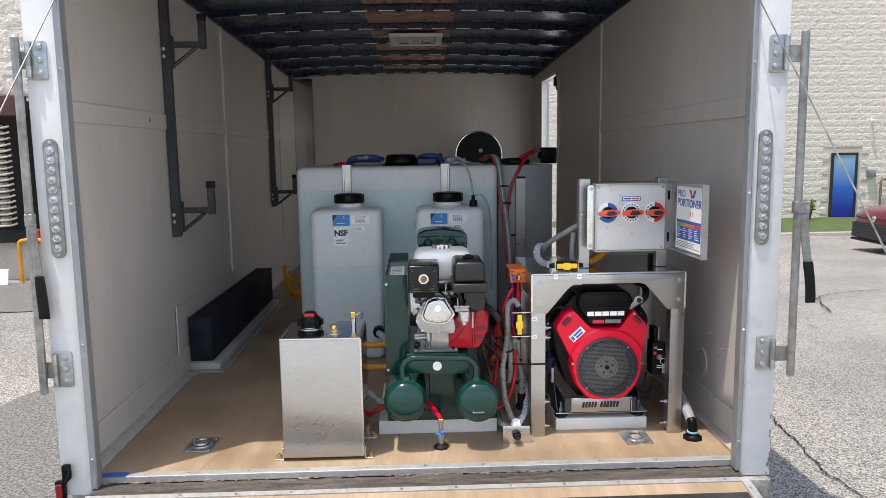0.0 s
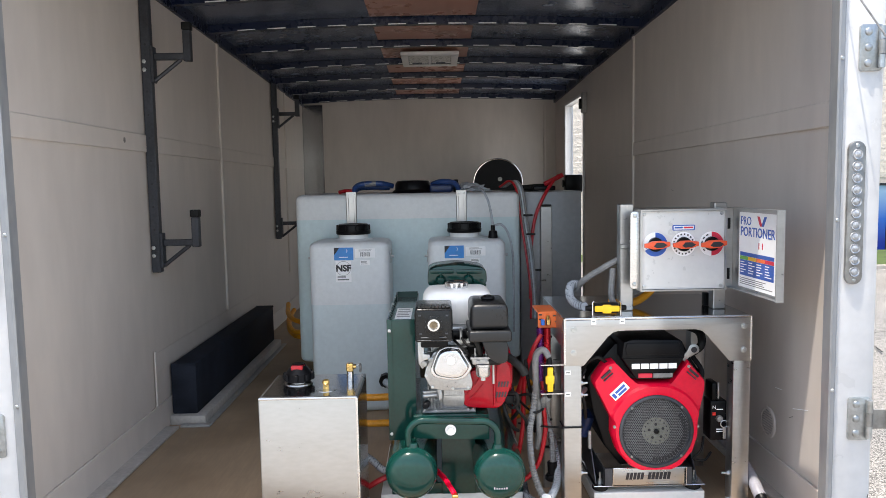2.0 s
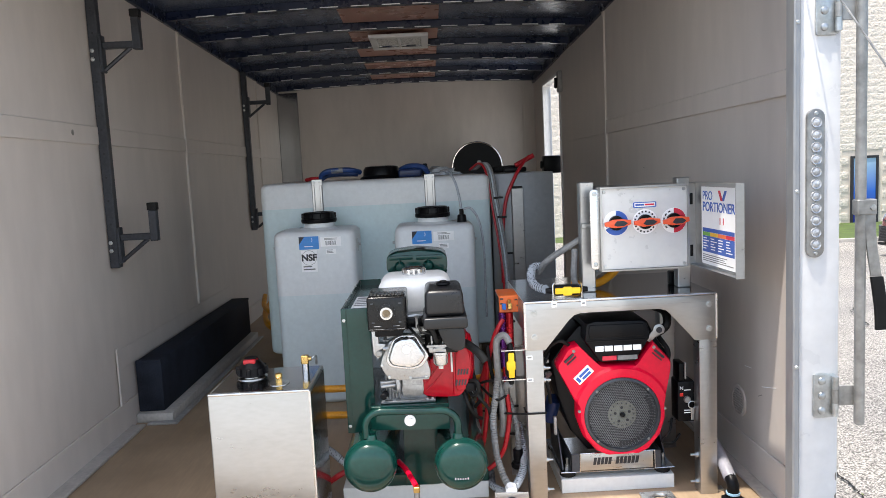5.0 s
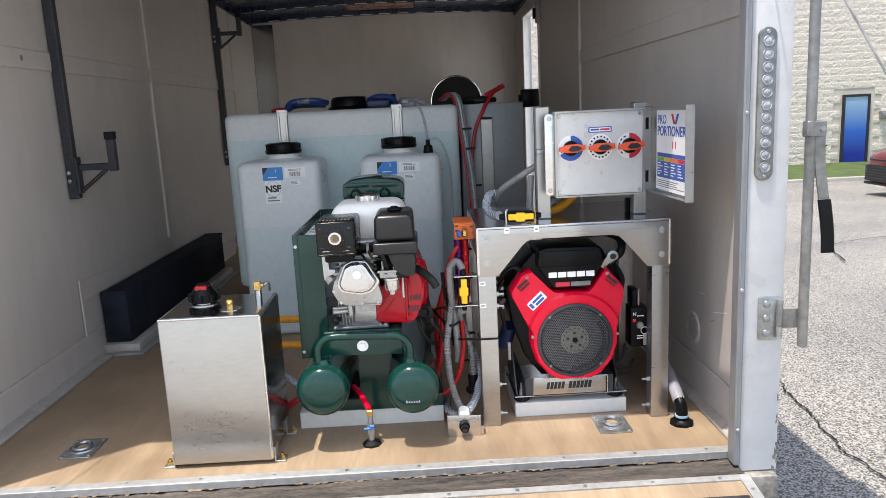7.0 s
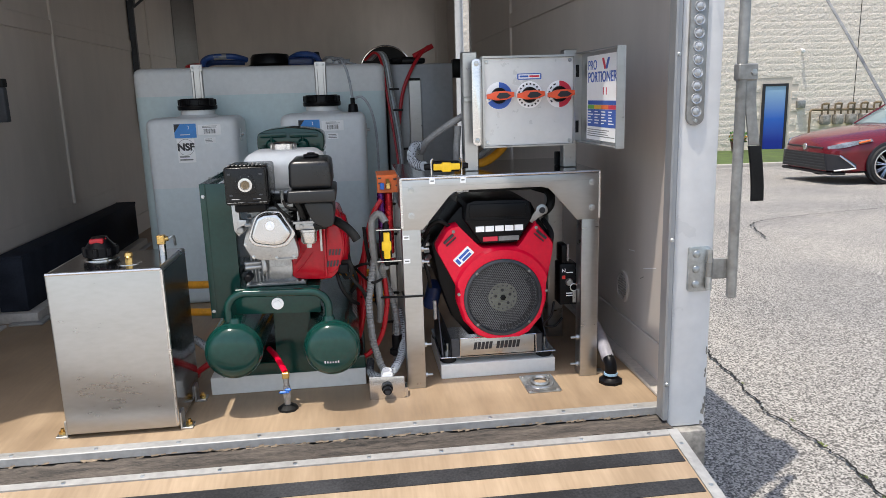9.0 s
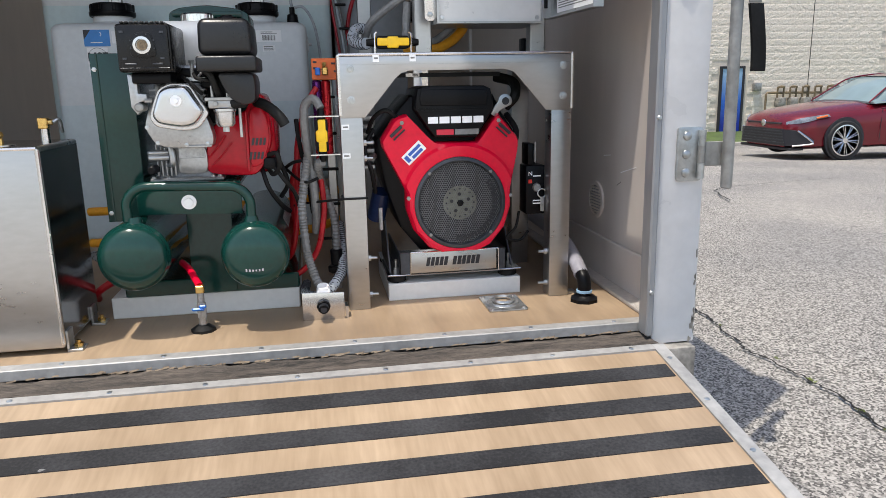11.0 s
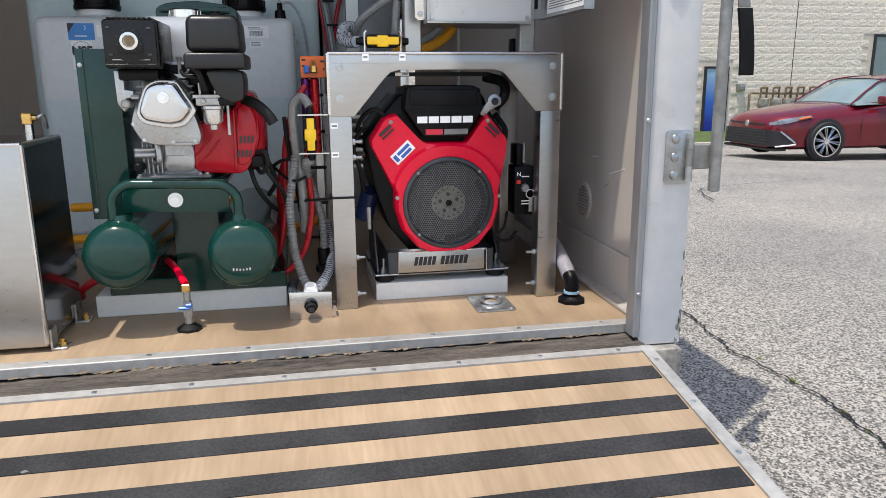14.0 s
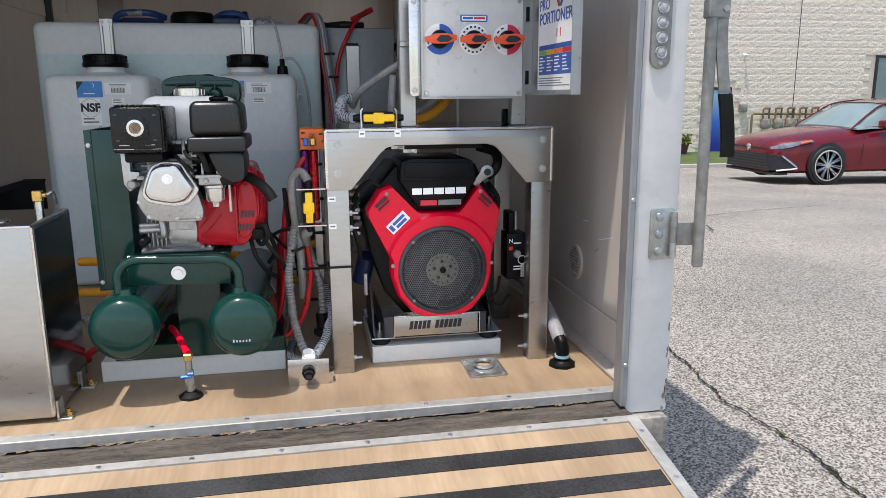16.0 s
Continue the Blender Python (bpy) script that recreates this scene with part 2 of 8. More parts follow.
M = {
    "wall": material("panel_liner", (0.63, 0.57, 0.52), 0.42, 0.0, 0.035, 1.3, 9, 0.03, (1.6, 1.6, 0.5), rvary=0.08),
    "jambtrim": material("galvanised_trim", (0.29, 0.305, 0.325), 0.5, 0.5, 0.22, 7, 45, 0.12, (1, 1, 0.35), col2=(0.40, 0.405, 0.41)),
    "trim": material("aluminium_trim", (0.40, 0.395, 0.385), 0.6, 0.4, 0.10, 9, 60, 0.12),
    "white": material("white_paint", (0.80, 0.79, 0.775), 0.35, 0.0, 0.035, 3, 25, 0.05, coat=0.2),
    "steel": material("galvanised_steel", (0.33, 0.325, 0.31), 0.45, 0.7, 0.18, 8, 40, 0.15),
    "zinc": material("zinc_plate", (0.50, 0.515, 0.515), 0.36, 0.9, 0.15, 18, 60, 0.1),
    "alu": material("brushed_aluminium", (0.44, 0.44, 0.44), 0.32, 0.95, 0.035, 3, 30, 0.0, (1, 1, 3), rvary=0.08),
    "alu_bright": material("polished_aluminium", (0.66, 0.65, 0.64), 0.24, 1.0, 0.04, 4, 40, 0.04, (1, 1, 6), rvary=0.06),
    "cast": material("cast_aluminium", (0.38, 0.385, 0.39), 0.40, 0.8, 0.12, 20, 160, 0.35),
    "rib": material("navy_steel", (0.005, 0.011, 0.036), 0.3, 0.0, 0.1, 4, 40, 0.0),
    "roof": material("grey_roof_sheet", (0.085, 0.108, 0.165), 0.25, 0.2, 0.03, 1.5, 12, 0.0, rvary=0.05),
    "rust": material("brown_roof_board", (0.44, 0.22, 0.16), 0.3, 0.1, 0.03, 2, 12, 0.0),
    "black": material("black_plastic", (0.004, 0.004, 0.005), 0.36, 0.0, 0.2, 10, 120, 0.1, spec=0.16),
    "satinblack": material("satin_black_cover", (0.009, 0.0095, 0.011), 0.34, 0.0, 0.15, 10, 150, 0.15, spec=0.45),
    "reddark": material("deep_red_paint", (0.42, 0.003, 0.014), 0.24, 0.0, 0.08, 8, 80, spec=0.4, rvary=0.05),
    "rubber": material("black_rubber", (0.008, 0.008, 0.008), 0.6, 0.0, 0.25, 10, 140, 0.15, spec=0.25),
    "carpet": material("black_felt_cover", (0.019, 0.023, 0.033), 0.7, 0.0, 0.3, 8, 220, 0.5, spec=0.15),
    "poly": material("white_polyethylene", (0.71, 0.735, 0.74), 0.4, 0.0, 0.03, 3, 50, 0.08),
    "polywet": material("filled_polyethylene", (0.58, 0.70, 0.715), 0.42, 0.0, 0.03, 3, 50, 0.08),
    "polymid": material("polyethylene_tank", (0.62, 0.70, 0.715), 0.4, 0.0, 0.03, 3, 50, 0.08),
    "green": material("dark_green_paint", (0.004, 0.036, 0.029), 0.14, 0.0, 0.08, 6, 80, 0.0, coat=0.0, rvary=0.03, spec=0.42),
    "red": material("red_paint", (0.72, 0.004, 0.034), 0.17, 0.0, 0.05, 6, 80, 0.0, coat=0.0, rvary=0.04, spec=0.32),
    "redplastic": material("red_plastic", (0.72, 0.03, 0.02), 0.35, 0.0, 0.05, 10, 60),
    "redhose": material("red_hose", (0.42, 0.008, 0.015), 0.35, 0.0, 0.1, 20, 90),
    "orange": material("orange_plastic", (0.80, 0.16, 0.03), 0.4, 0.0, 0.06, 20, 90),
    "redorange": material("red_orange_plastic", (0.82, 0.10, 0.03), 0.4, 0.0, 0.05, 20, 90),
    "yellow": material("yellow_plastic", (0.85, 0.52, 0.01), 0.4, 0.0, 0.05, 20, 90),
    "yellowhose": material("yellow_hose", (0.78, 0.34, 0.02), 0.42, 0.0, 0.08, 20, 90),
    "purple": material("purple_anodised", (0.14, 0.03, 0.22), 0.25, 0.7, 0.1, 20, 90),
    "redanod": material("red_anodised", (0.55, 0.02, 0.03), 0.25, 0.6, 0.1, 20, 90),
    "brass": material("brass", (0.70, 0.46, 0.16), 0.3, 1.0, 0.1, 20, 90),
    "bluep": material("blue_plastic", (0.02, 0.16, 0.62), 0.35, 0.0, 0.08, 20, 90),
    "navy": material("navy_hose", (0.010, 0.024, 0.085), 0.4, 0.0, 0.15, 20, 90),
    "paper": material("label_paper", (0.93, 0.93, 0.93), 0.5, 0.0, 0.01, 20, 90),
    "ink": material("black_print", (0.02, 0.02, 0.025), 0.5, 0.0, 0.05, 20, 90),
    "blueink": material("blue_print", (0.03, 0.10, 0.42), 0.45, 0.0, 0.05, 20, 90),
    "skyink": material("light_blue_print", (0.04, 0.25, 0.66), 0.45, 0.0, 0.05, 20, 90),
    "redink": material("red_print", (0.62, 0.02, 0.05), 0.45, 0.0, 0.05, 20, 90),
    "yelink": material("yellow_print", (0.80, 0.45, 0.03), 0.45, 0.0, 0.05, 20, 90),
    "panelwhite": material("white_panel", (0.70, 0.70, 0.68), 0.4, 0.0, 0.03, 3, 60),
    "greyhose": material("grey_hose", (0.19, 0.19, 0.188), 0.42, 0.0, 0.12, 20, 120),
    "clearhose": material("clear_hose", (0.42, 0.455, 0.49), 0.2, 0.0, 0.1, 20, 90),
    "lilac": material("lilac_grey", (0.30, 0.29, 0.32), 0.4, 0.0, 0.08, 20, 90),
    "greybox": material("grey_enclosure", (0.25, 0.255, 0.26), 0.4, 0.3, 0.05, 2, 40, 0.05),
    "grip": material("black_grip_tape", (0.006, 0.0065, 0.0085), 0.8, 0.0, 0.25, 5, 170, 0.9, col2=(0.060, 0.061, 0.066), patch=(0.40, 0.72)),
    "beam": material("weathered_beam", (0.016, 0.015, 0.014), 0.9, 0.0, 0.35, 6, 45, 0.9, (1, 9, 9), col2=(0.15, 0.125, 0.105), dist=0.004),
    "scuffed": material("scuffed_metal_foot", (0.30, 0.28, 0.25), 0.6, 0.2, 0.3, 9, 60, 0.3),
    "screen": material("brown_mesh", (0.20, 0.15, 0.09), 0.6, 0.3, 0.3, 60, 300, 0.3),
    "lens": material("clear_lens", (0.50, 0.51, 0.52), 0.12, 0.3, 0.15, 30, 120, 0.4),
    "redlens": material("red_lens", (0.25, 0.01, 0.01), 0.15, 0.0, 0.1, 30, 120),
    "diffuser": material("lamp_diffuser", (0.62, 0.61, 0.57), 0.3, 0.0, 0.06, 40, 200, 0.3),
    "muffler": material("black_enamel", (0.005, 0.005, 0.0055), 0.26, 0.0, 0.15, 10, 80, 0.05, spec=0.3),
    "grille": material("dark_mesh", (0.20, 0.205, 0.205), 0.45, 0.3, 0.1, 20, 90),
    "headlamp": material("headlamp_glass", (0.22, 0.24, 0.27), 0.12, 0.2, 0.25, 8, 40, rvary=0.04),
    "carred": material("car_paint", (0.17, 0.006, 0.016), 0.22, 0.35, 0.05, 2, 300, 0.0, coat=0.6, rvary=0.04),
    # base colour lightened to carry the sky's reflection in the car glass
    "glass": material("sky_toned_glass", (0.20, 0.27, 0.28), 0.06, 0.0, 0.06, 0.8, 3, rvary=0.02),
    "tyre": material("tyre", (0.014, 0.014, 0.015), 0.7, 0.0, 0.2, 10, 90),
    "chrome": material("chrome", (0.75, 0.76, 0.78), 0.15, 1.0, 0.05, 10, 90, rvary=0.05),
    "block": material("split_face_block", (0.70, 0.615, 0.52), 0.9, 0.0, 0.10, 13, 45, 1.0, (1, 1, 1.2), dist=0.024, col2=(0.86, 0.78, 0.68)),
    "mortar": material("cream_mortar", (0.64, 0.565, 0.48), 0.9, 0.0, 0.08, 2, 30, 0.4),
    "edging": material("beige_sealed_edging", (0.46, 0.43, 0.395), 0.5, 0.1, 0.10, 7, 60, 0.15),
    "panelface": material("satin_panel_face", (0.66, 0.66, 0.645), 0.3, 0.1, 0.03, 3, 40, rvary=0.06),
    "kerb": material("concrete_kerb", (0.36, 0.34, 0.31), 0.85, 0.0, 0.12, 2, 30, 0.4),
    "grass": material("lawn", (0.065, 0.10, 0.022), 0.8, 0.0, 0.3, 3, 60, 0.8),
    "leaf": material("leaf", (0.06, 0.14, 0.025), 0.6, 0.0, 0.35, 5, 40),
    "weed": material("dry_weed", (0.15, 0.19, 0.04), 0.7, 0.0, 0.35, 30, 90),
    "flower": material("flower", (0.80, 0.35, 0.03), 0.6, 0.0, 0.2, 20, 60),
    "maroon": material("maroon_paint", (0.09, 0.035, 0.035), 0.5, 0.0, 0.1, 4, 40),
    "dark": material("near_black_brown", (0.03, 0.024, 0.02), 0.8, 0.0, 0.2, 4, 40),
    "slat": material("pale_slat", (0.45, 0.40, 0.32), 0.6, 0.0, 0.25, 6, 50),
    "crackfill": material("crack_dirt", (0.012, 0.011, 0.009), 0.95, 0.0, 0.4, 12, 90, 0.4),
    "mulch": material("mulch", (0.34, 0.26, 0.18), 0.9, 0.0, 0.3, 4, 60, 0.8),
}


def plywood(name, col, col2, across=(14, 1.2, 1)):
    m = material(name, col, 0.5, 0.0, 0.1, 3.2, 22, 0.08, across, col2=col2, patch=(0.32, 0.68))
    nt = m.node_tree
    b = nt.nodes["Principled BSDF"]
    tc = nt.nodes.new("ShaderNodeTexCoord")
    dirt = nt.nodes.new("ShaderNodeTexNoise")
    dirt.inputs["Scale"].default_value, dirt.inputs["Detail"].default_value = 2.1, 8
    nt.links.new(tc.outputs["Object"], dirt.inputs[0])
    rp = nt.nodes.new("ShaderNodeValToRGB")
    rp.color_ramp.elements[0].position, rp.color_ramp.elements[1].position = 0.42, 0.66
    rp.color_ramp.elements[0].color, rp.color_ramp.elements[1].color = (1, 1, 1, 1), (0.72, 0.70, 0.68, 1)
    nt.links.new(dirt.outputs[0], rp.inputs[0])
    mul = nt.nodes.new("ShaderNodeMix")
    mul.data_type, mul.blend_type = "RGBA", "MULTIPLY"
    mul.inputs[0].default_value = 1.0
    src = b.inputs["Base Color"].links[0].from_socket
    nt.links.new(src, mul.inputs[6])
    nt.links.new(rp.outputs[0], mul.inputs[7])
    nt.links.new(mul.outputs[2], b.inputs["Base Color"])
    return m


M["ply"] = plywood("floor_plywood", (0.30, 0.213, 0.136), (0.435, 0.32, 0.21), (4.5, 0.5, 1))
M["rampply"] = plywood("ramp_plywood", (0.35, 0.253, 0.162), (0.495, 0.37, 0.25), (5, 0.5, 1))


def asphalt():
    m = bpy.data.materials.new("worn_asphalt")
    m.use_nodes = True
    nt = m.node_tree
    b = nt.nodes["Principled BSDF"]
    tc = nt.nodes.new("ShaderNodeTexCoord")
    vo = nt.nodes.new("ShaderNodeTexVoronoi")
    vo.inputs["Scale"].default_value = 150
    n1 = nt.nodes.new("ShaderNodeTexNoise")
    n1.inputs["Scale"].default_value, n1.inputs["Detail"].default_value = 110, 6
    n2 = nt.nodes.new("ShaderNodeTexNoise")
    n2.inputs["Scale"].default_value, n2.inputs["Detail"].default_value = 0.7, 7
    for n in (vo, n1, n2):
        nt.links.new(tc.outputs["Object"], n.inputs["Vector"])
    r1 = nt.nodes.new("ShaderNodeValToRGB")
    e = r1.color_ramp.elements
    e[0].position, e[1].position = 0.36, 0.66
    e[0].color, e[1].color = (0.085, 0.081, 0.075, 1), (0.50, 0.475, 0.44, 1)
    mixv = nt.nodes.new("ShaderNodeMix")
    mixv.inputs[0].default_value = 0.55
    bw = nt.nodes.new("ShaderNodeRGBToBW")
    nt.links.new(vo.outputs["Color"], bw.inputs[0])
    nt.links.new(n1.outputs[0], mixv.inputs[2])
    nt.links.new(bw.outputs[0], mixv.inputs[3])
    nt.links.new(mixv.outputs[0], r1.inputs[0])
    r2 = nt.nodes.new("ShaderNodeValToRGB")
    r2.color_ramp.elements[0].position, r2.color_ramp.elements[1].position = 0.35, 0.65
    r2.color_ramp.elements[0].color, r2.color_ramp.elements[1].color = (0.80, 0.80, 0.81, 1), (1.08, 1.06, 1.03, 1)
    nt.links.new(n2.outputs[0], r2.inputs[0])
    mul = nt.nodes.new("ShaderNodeMix")
    mul.data_type, mul.blend_type = "RGBA", "MULTIPLY"
    mul.inputs[0].default_value = 1.0
    nt.links.new(r1.outputs[0], mul.inputs[6])
    nt.links.new(r2.outputs[0], mul.inputs[7])
    nt.links.new(mul.outputs[2], b.inputs["Base Color"])
    b.inputs["Roughness"].default_value = 0.9
    bp = nt.nodes.new("ShaderNodeBump")
    bp.inputs["Strength"].default_value, bp.inputs["Distance"].default_value = 0.6, 0.006
    nt.links.new(mixv.outputs[0], bp.inputs["Height"])
    nt.links.new(bp.outputs[0], b.inputs["Normal"])
    return m


M["asphalt"] = asphalt()


def gradient_blue():
    m = bpy.data.materials.new("blue_graded_pane")
    m.use_nodes = True
    nt = m.node_tree
    b = nt.nodes["Principled BSDF"]
    tc = nt.nodes.new("ShaderNodeTexCoord")
    sx = nt.nodes.new("ShaderNodeSeparateXYZ")
    nt.links.new(tc.outputs["Generated"], sx.inputs[0])
    r = nt.nodes.new("ShaderNodeValToRGB")
    e = r.color_ramp.elements
    e[0].position, e[0].color = 0.15, (0.01, 0.03, 0.30, 1)
    e[1].position, e[1].color = 0.95, (0.30, 0.48, 0.66, 1)
    mid = e.new(0.5)
    mid.color = (0.02, 0.13, 0.55, 1)
    nt.links.new(sx.outputs[2], r.inputs[0])
    nt.links.new(r.outputs[0], b.inputs["Base Color"])
    b.inputs["Roughness"].default_value = 0.2
    return m


M["bluedoor"] = gradient_blue()
M["mirror"] = material("mirror_aluminium", (0.40, 0.40, 0.41), 0.14, 1.0, 0.05, 4, 40, 0.02, rvary=0.05)

# ---- the lot ----
def ground_z(x, y):
    d = max(0.0, 0.5 * (x - 2.0) + 0.866 * (y - 3.0))
    return -0.425 - 0.04 * d * d / (d + 1.5)


bm = B()
N = 60
span = [-400, -120, -50] + [-25 + 1.5 * i for i in range(44)] + [60, 120, 400]
grid = [[bm.verts.new((x, y, ground_z(x, y) + (0.006 * noise.noise(Vector((x * 0.4, y * 0.4, 0))) if abs(x) < 45 and abs(y) < 45 else 0))) for y in span] for x in span]
for i in range(len(span) - 1):
    for j in range(len(span) - 1):
        bm.faces.new((grid[i][j], grid[i + 1][j], grid[i + 1][j + 1], grid[i][j + 1]))
solid("ground", bm, M["asphalt"], "worn pale grey asphalt of a sunlit car park", "asphalt", kind="structure")


def crack(points, width, lift=0.0085):
    bm = B()
    rows = []
    line = smooth_line([(x, y, 0) for x, y in points], 34)
    for i, p in enumerate(line):
        d = (line[min(i + 1, len(line) - 1)] - line[max(i - 1, 0)]).normalized()
        s = Vector((-d.y, d.x, 0))
        w = width * (0.35 + 1.1 * abs(noise.noise(p * 31)))
        q = p + s * (0.03 * noise.noise(p * 9) + 0.012 * noise.noise(p * 47))
        rows.append([bm.verts.new((c.x, c.y, ground_z(c.x, c.y) + lift)) for c in (q - s * w, q + s * w)])
    for a, b in zip(rows, rows[1:]):
        bm.faces.new((a[0], a[1], b[1], b[0]))
    solid("crack", bm, M["crackfill"], "narrow dark crack in the asphalt", "crack", kind="structure")


crack([(2.2, 4.6), (2.09, 3.8), (2.02, 3.3), (2.06, 2.95), (2.03, 2.6), (1.95, 2.2), (1.9, 1.6), (1.98, 0.8)], 0.0085)
crack([(6.9, 9.0), (5.6, 8.6), (4.7, 8.1), (4.3, 7.2)], 0.014, 0.022)


M["darkasphalt"] = material("dark_grey_asphalt", (0.055, 0.054, 0.053), 0.9, 0.0, 0.1, 60, 150, 0.6, col2=(0.30, 0.29, 0.275), patch=(0.40, 0.64), dist=0.006)


def patch(points, label):
    """A strip darker than the ground, with a ragged edge."""
    bm = B()
    ring = []
    line = smooth_line([(x, y, 0) for x, y in points + points[:1]], 14)[:-1]
    for p in line:
        q = p + Vector((noise.noise(p * 2.3), noise.noise(p * 2.9 + Vector((7, 0, 0))), 0)) * 0.12
        ring.append(bm.verts.new((q.x, q.y, ground_z(q.x, q.y) + 0.0075)))
    bmesh.ops.triangulate(bm, faces=[bm.faces.new(ring)])
    solid("dark_ground_strip", bm, M["darkasphalt"], label, "asphalt", kind="structure")


patch([(-1.4, 0.6), (-1.35, 2.6), (-1.35, 5.2), (-2.2, 5.3), (-2.55, 4.6), (-2.5, 3.0), (-2.6, 0.8)], "dark grey strip on the asphalt beside the trailer")
patch([(-3.5, 7.5), (-3.4, 9.3), (-6.5, 9.4), (-9.0, 9.3), (-9.0, 7.6), (-6.0, 7.4)], "dark grey strip on the asphalt at the loading dock")


def weed(x, y, s):
    bm = B()
    rnd = random.Random(int(x * 1000))
    for k in range(26):
        a, r = rnd.uniform(0, 6.28), rnd.uniform(0, 1) * s
        px, py = x + r * 0.6 * math.cos(a), y + r * math.sin(a)
        z = ground_z(px, py) + 0.004
        d = Vector((rnd.uniform(-1, 1), rnd.uniform(-1, 1), 1.0)).normalized() * s * rnd.uniform(0.5, 1.1)
        w = s * 0.14
        v = [bm.verts.new(q) for q in ((px - w, py, z), (px + w, py, z), (px + d.x + w * 0.2, py + d.y, z + d.z * 0.6))]
        bm.faces.new(v)
    solid("weed", bm, M["weed"], "small green weed growing in the asphalt crack", "weed", "weeds in the crack", base=(x, y, ground_z(x, y)))


for x, y, s in ((2.055, 2.99, 0.020), (2.07, 3.2, 0.013), (2.05, 2.75, 0.018), (2.08, 3.6, 0.011), (2.03, 2.62, 0.014)):
    weed(x, y, s)

# kerb, verge and the long building behind
BY = 21.46
gz = ground_z(13, 17)
solid("kerb", boxed(-3, 40, 17.1, 17.28, gz - 0.5, gz + 0.14, bev=0.02), M["kerb"], "pale concrete kerb along the verge", "kerb", kind="structure")
bm = B()
vs = [[bm.verts.new((x, y, gz + 0.12 - 0.045 * (y - 17.28) / 4.2 + 0.02 * noise.noise(Vector((x * 2, y * 2, 0))))) for y in (17.28, 18.6, 20.0, BY)] for x in [-3 + 0.6 * i for i in range(72)]]
for a, b in zip(vs, vs[1:]):
    for k in range(3):
        bm.faces.new((a[k], b[k], b[k + 1], a[k + 1]))
solid("verge", bm, M["grass"], "short mown green grass verge", "grass", kind="stuff")

bm = B()
box(bm, -25, 22, BY, BY + 0.3, -3, 5.85)
solid("wall_north", bm, M["mortar"], "cream split-face concrete block wall in sun", "wall", kind="structure")
bm = B()
for x in (9.3, 15.4, 3.0, 21.5):
    if x < 22:
        box(bm, x - 0.008, x + 0.008, BY - 0.026, BY, -2, 5.85)
solid("wall_joint", bm, M["dark"], "thin dark vertical control joints in the wall", "joint", kind="structure")

# ---- the trailer ----
XL, XR, Y0, Y1 = -1.163, 1.286, 2.56, 7.6


def ceil_z(y):
    return 2.03 - 0.026 * (y - 2.5)


solid("floor", boxed(XL, XR, 2.578, Y1, -0.02, 0.0), M["ply"], "tan plywood trailer floor, sunlit at the open end", "floor", kind="structure")
bm = B()
box(bm, XL - 0.05, XR + 0.05, 2.61, Y1 + 0.05, -0.17, -0.024)
solid("trailer_underframe", bm, M["steel"], "grey steel underframe of the trailer", "underframe", kind="structure")


def wall_panels(name, x, way, holes, label):
    """One side: an upper and a lower row of liner sheets, way +1 points inwards."""
    bm = B()
    out = x - way * 0.05
    for a, b, z0, z1 in holes:
        box(bm, min(x, out), max(x, out), a, b, z0, z1)
    return solid(name, bm, M["wall"], label, "wall", kind="structure")


wall_panels("wall_west", XL, 1, [(2.55, Y1 + 0.05, -0.02, 2.04)], "beige liner panels of the trailer side")
wall_panels("wall_east", XR, -1, [(2.55, 6.25, -0.02, 2.04), (7.06, Y1 + 0.05, -0.02, 2.04), (6.25, 7.06, 1.79, 2.04), (6.25, 7.06, -0.02, 0.0)], "beige liner panels with an open side door")
solid("wall_south", boxed(XL, XR, Y1, Y1 + 0.05, -0.02, 2.04), M["wall"], "beige liner panel across the trailer nose", "wall", kind="structure")


def sheets(name, x, way, y_edges, z_split, band):
    """Liner sheets standing proud of the wall, with a lap band over their joint and battens over the seams."""
    wall_ob = bpy.data.objects[name]

    def strip(nm, d, y0, y1, z0, z1, bev):
        bm = B()
        lo, hi = sorted((x, x + way * d))
        box(bm, lo, hi, y0, y1, z0, z1, bev, 1)
        part(nm, bm, M["wall"], wall_ob)

    for i, (a, b) in enumerate(zip(y_edges, y_edges[1:])):
        strip("panel", 0.003, a + 0.002, b - 0.002, 0.13, z_split, 0.0012)
        strip("panel", 0.005, a + 0.002, b - 0.002, z_split + 0.002, min(ceil_z(a), ceil_z(b)) - 0.02, 0.0012)
        strip("kick_panel", 0.010, a + 0.001, b - 0.001, 0.0, 0.128, 0.002)
        if i < band:
            strip("lap_band", 0.013, a + 0.001, b - 0.017, z_split - 0.004, z_split + 0.072, 0.003)
    for y in y_edges[1:-1]:
        strip("batten", 0.016, y - 0.016, y + 0.016, 0.372 if way > 0 else 0.135, ceil_z(y) - 0.03, 0.004)


sheets("wall_west", XL, 1, (2.6, 4.84, 6.72, 7.58), 1.264, 2)
sheets("wall_east", XR, -1, (2.6, 4.81, 6.2), 1.252, 1)

